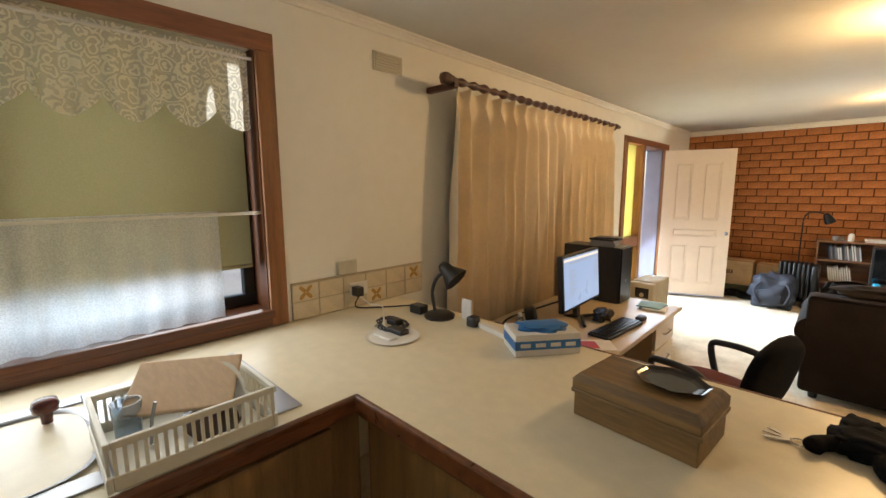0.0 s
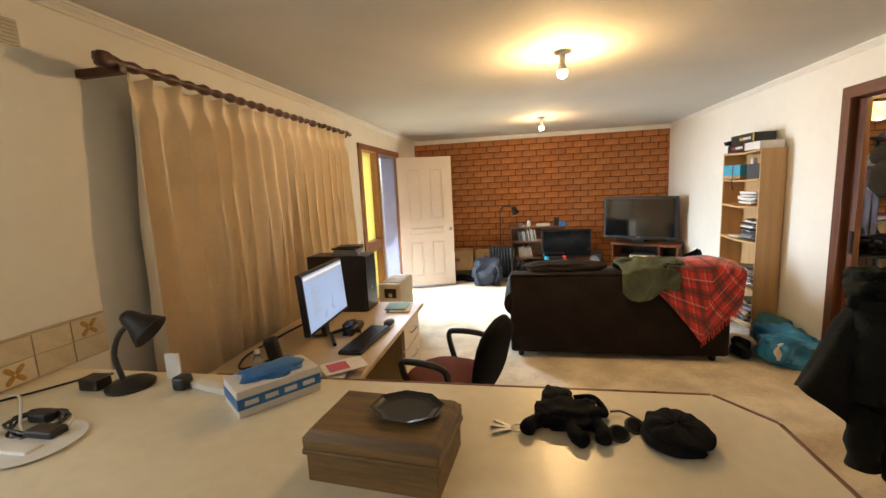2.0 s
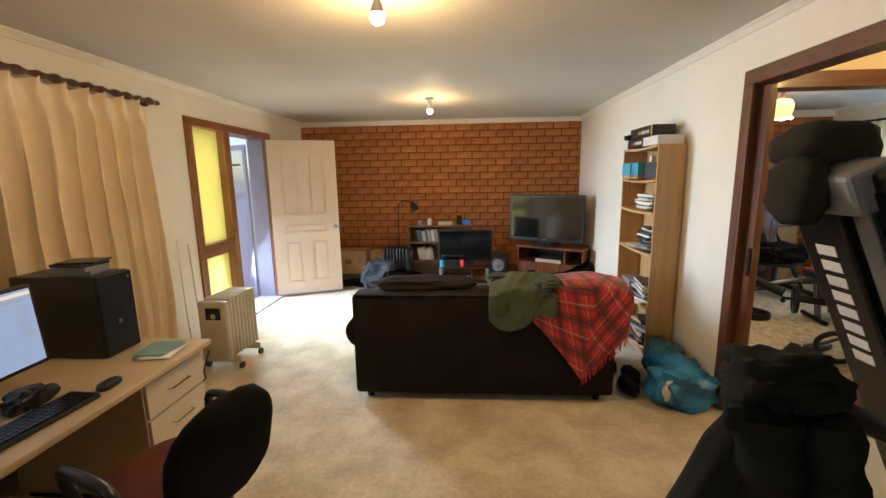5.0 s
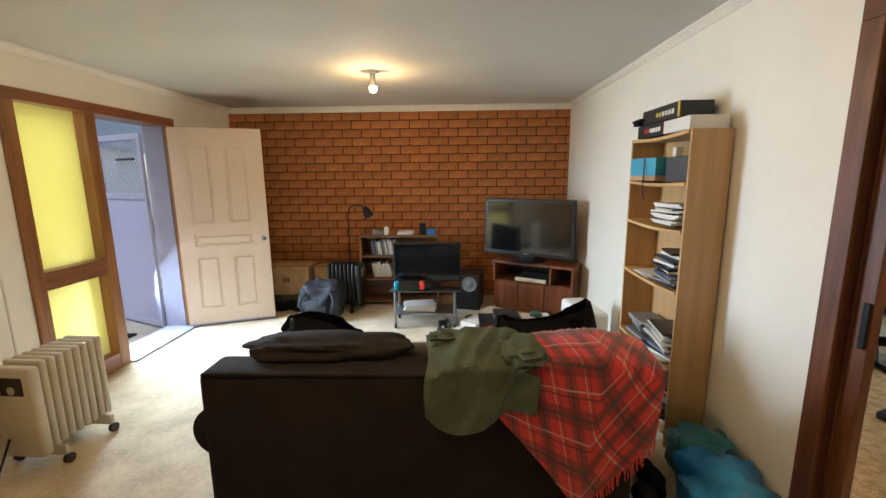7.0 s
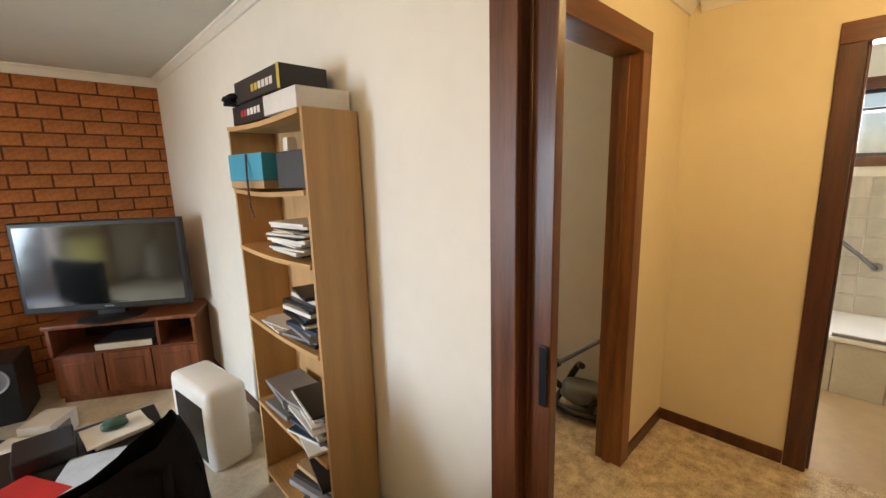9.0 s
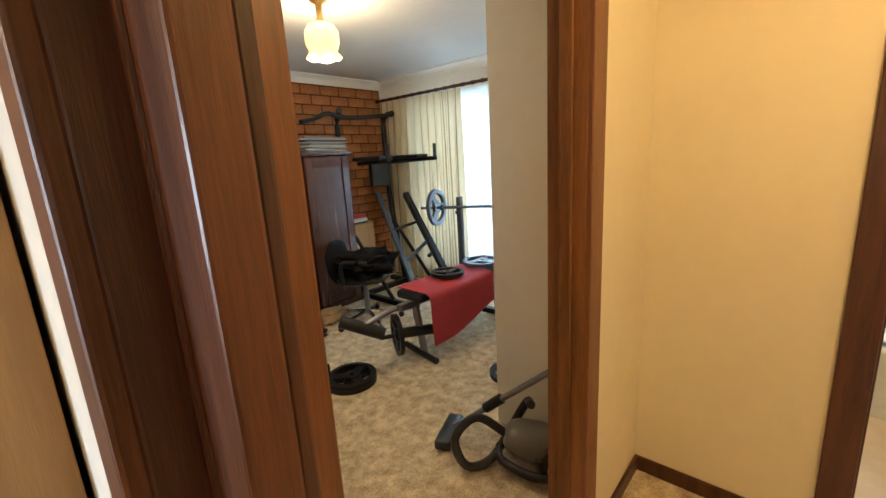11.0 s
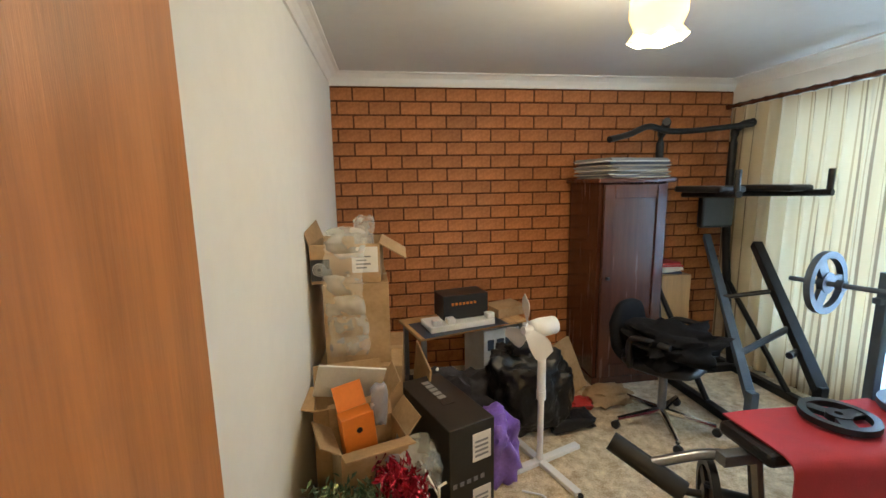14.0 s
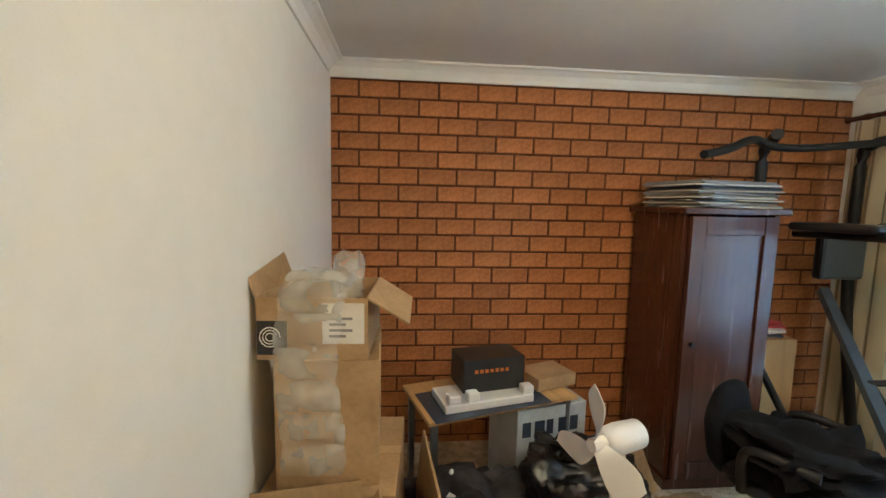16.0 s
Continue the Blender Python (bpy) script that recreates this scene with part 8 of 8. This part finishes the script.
# vacuum cleaner
vc = thing("vacuum_cleaner", "grey and black canister vacuum with hose and wand", "vacuum cleaner")
VACGREY = mat("olive_grey_plastic", (0.14, 0.14, 0.12), 0.3)
bm = lump(0, 0, 0, 0.10, 0.17, 0.075, 3, 0.08, 1.5, 3, 0.95)
bmesh.ops.transform(bm, matrix=pose(3.99, 4.25, 0.13, 10, 0, 32), verts=bm.verts)
part("body", bm, VACGREY, vc, smooth=True)
part("bumper", tb(smooth_line([(3.95, 4.06, 0.06), (3.86, 4.20, 0.05), (3.86, 4.38, 0.05), (3.93, 4.44, 0.06)], 6), 0.02, 8), BLACKP, vc, smooth=True)
for x, y in ((3.94, 4.13), (4.07, 4.22)):
    wh = part("wheel", cy((x - 0.02, y - 0.013, 0.08), (x + 0.02, y + 0.013, 0.08), 0.08, n=24), BLACKP, vc, "black rimmed wheel")
    part("hub_cap", cy((x - 0.027, y - 0.017, 0.08), (x + 0.027, y + 0.017, 0.08), 0.052, n=24), GREYM, wh)
part("hose", tb(smooth_line([(3.93, 4.38, 0.14), (3.84, 4.50, 0.24), (3.74, 4.56, 0.16), (3.74, 4.50, 0.04), (3.86, 4.44, 0.03), (4.0, 4.42, 0.12), (4.06, 4.36, 0.26), (4.0, 4.30, 0.30)], 9), 0.021, 10), BLACKP, vc, smooth=True)
part("wand", tb([(4.10, 4.12, 0.56), (3.98, 4.48, 0.26), (3.90, 4.70, 0.07)], 0.015, 10), GREYM, vc, smooth=True)
part("wand_grip", tb([(4.11, 4.10, 0.58), (4.07, 4.21, 0.49)], 0.023, 10), BLACKP, vc, smooth=True)
part("slide_catch", tb([(3.99, 4.46, 0.28), (3.96, 4.54, 0.21)], 0.026, 10), BLACKP, vc, smooth=True)
part("floor_head", bx(-0.13, 0.13, -0.045, 0.045, 0, 0.05, 0.014, pose(3.90, 4.74, 0.0, 0, 0, 22)), mat("slate_blue_plastic", (0.035, 0.05, 0.07), 0.3), vc, "slate blue floor head", True)

# ---------- bathroom ----------
BTILE = mat("grey_cream_bath_tile", (0.50, 0.47, 0.40), 0.25, vary=0.08, scale=5, random_tint=0.05)
BFLOOR = mat("beige_vinyl_floor", (0.55, 0.42, 0.28), 0.45, vary=0.06, scale=12)
structure("floor_bathroom", bx(4.30, 6.05, 2.1, 4.27, -0.1, 0.0), BFLOOR, "beige vinyl bathroom floor", "floor")
bt2 = tagged(new("bath_tiles"), "pale marbled tiles on the bathroom wall", "wall tiles", kind="structure")
tm2 = mesh_of(bx(-0.004, 0.004, -0.098, 0.098, -0.073, 0.073, 0.0015), "tile", BTILE)
for r in range(9):
    for c in range(10):
        z = 0.475 + r * 0.15
        y = 2.22 + c * 0.2
        if z + 0.07 > 1.45 and 2.5 < y < 3.7:
            continue
        o = new("tile", tm2)
        o.parent = bt2
        o.matrix_basis = pose(6.044, y, z)
tub = thing("bathtub", "cream bathtub with a tiled front panel", "bathtub")
part("rim", bx(5.33, 6.04, 2.12, 4.25, 0.37, 0.40, 0.008), WHITEP, tub)
for k in range(8):
    part("tile", bx(5.35, 5.358, 2.13 + k * 0.262, 2.13 + k * 0.262 + 0.258, 0.0, 0.365, 0.002), BTILE, tub)
bwn = tagged(new("window_3"), "high bathroom window with brown timber trim", "window", kind="structure")
for a in ((2.62, 3.58, 1.52, 1.59), (2.62, 3.58, 2.07, 2.15), (2.62, 2.70, 1.59, 2.07), (3.50, 3.58, 1.59, 2.07)):
    part("trim", bx(6.03, 6.05, *a, 0.003), TRIMH, bwn)
for a in ((2.70, 3.50, 1.59, 1.62), (2.70, 3.50, 2.04, 2.07), (2.70, 2.73, 1.62, 2.04), (3.47, 3.50, 1.62, 2.04), (2.80, 2.84, 1.62, 2.04), (2.84, 3.47, 1.92, 1.94)):
    part("sash", bx(6.06, 6.09, *a, 0.002), BLACKM, bwn)
part("pane", bx(6.078, 6.082, 2.73, 3.47, 1.62, 2.04), PANE, bwn).visible_shadow = False
gr = thing("grab_rail", "grey metal grab rail on the bathroom wall", "grab rail")
part("bar", tb(smooth_line([(6.03, 3.34, 1.06), (5.98, 3.32, 1.04), (5.98, 3.06, 0.80), (6.03, 3.04, 0.78)], 5), 0.014, 8), GREYM, gr, smooth=True)
part("flange", cy((6.02, 3.03, 0.78), (6.038, 3.03, 0.78), 0.035), GREYM, gr)
ssn = thing("shower_screen", "clear glass shower screen on the bathtub", "shower screen")
part("pane", bx(5.36, 5.366, 2.75, 3.20, 0.42, 1.85), PANE, ssn)
part("rail", bx(5.35, 5.376, 2.75, 3.20, 0.402, 0.42, 0.002), GREYM, ssn)
dbth = tagged(new("door_bathroom"), "white painted bathroom door standing half open", "door", kind="structure")
part("leaf", bx(0, 0.73, -0.018, 0.018, 0.01, 2.04, 0.003), mat("white_door_paint", (0.75, 0.70, 0.64), 0.4, vary=0.03), dbth)
part("knob", lathe([(0.006, 0), (0.012, 0.02), (0.026, 0.034), (0.02, 0.055)], 16), STEEL, dbth, "metal knob", True).matrix_basis = pose(0.67, 0.018, 1.0, -90)
dbth.matrix_basis = pose(4.355, 2.47, 0, 0, 0, 17)


# ---------- bricks, last ----------
def brick_wall(wall, x0, x1, top, courses, single_courses, phase, shift):
    """Running bond on the wall's face: the upper courses brick by brick, the rest joined."""
    rng = random.Random(phase)
    L, C, J = 0.240, 0.1025, 0.0135
    shapes = {}
    rest = bmesh.new()
    for c in range(courses):
        z1 = top - c * C
        z0 = z1 - C + J
        if z0 < 0.0:
            z0 = 0.001
        x = x0 + shift - L - (L / 2 if (c + phase) % 2 else 0.0)
        while x < x1 - 0.01:
            a, b = max(x, x0), min(x + L - J, x1)
            x += L
            if b - a < 0.02:
                continue
            d = 0.008 + rng.uniform(-0.001, 0.0015)
            if c < single_courses:
                key = round(b - a, 3)
                if key not in shapes:
                    bm = bx(-key / 2, key / 2, -0.004, 0.012, -(C - J) / 2, (C - J) / 2)
                    bmesh.ops.bevel(bm, geom=[e for e in bm.edges if max(v.co.y for v in e.verts) < 0], offset=0.003, segments=1, affect='EDGES')
                    shapes[key] = mesh_of(bm, "brick", BRICK)
                ob = new("brick", shapes[key])
                ob.parent = wall
                ob.matrix_basis = pose((a + b) / 2, 7.5145 - d, (z0 + z1) / 2, rng.uniform(-0.15, 0.15), rng.uniform(-0.25, 0.25), rng.uniform(-0.15, 0.15))
            else:
                box_into(rest, a, b, 7.5105 - d, 7.52, z0, z1)
    ob = part("lower_bricks", rest, BRICK, wall)
    ob["kind"] = "stuff"


brick_wall(bpy.data.objects["wall_north"], -1.72, 2.5, 2.330, 23, 16, 1, 0.1)
brick_wall(bpy.data.objects["wall_north_bedroom"], 2.6, 6.0, 2.296, 23, 19, 3, 0.053)
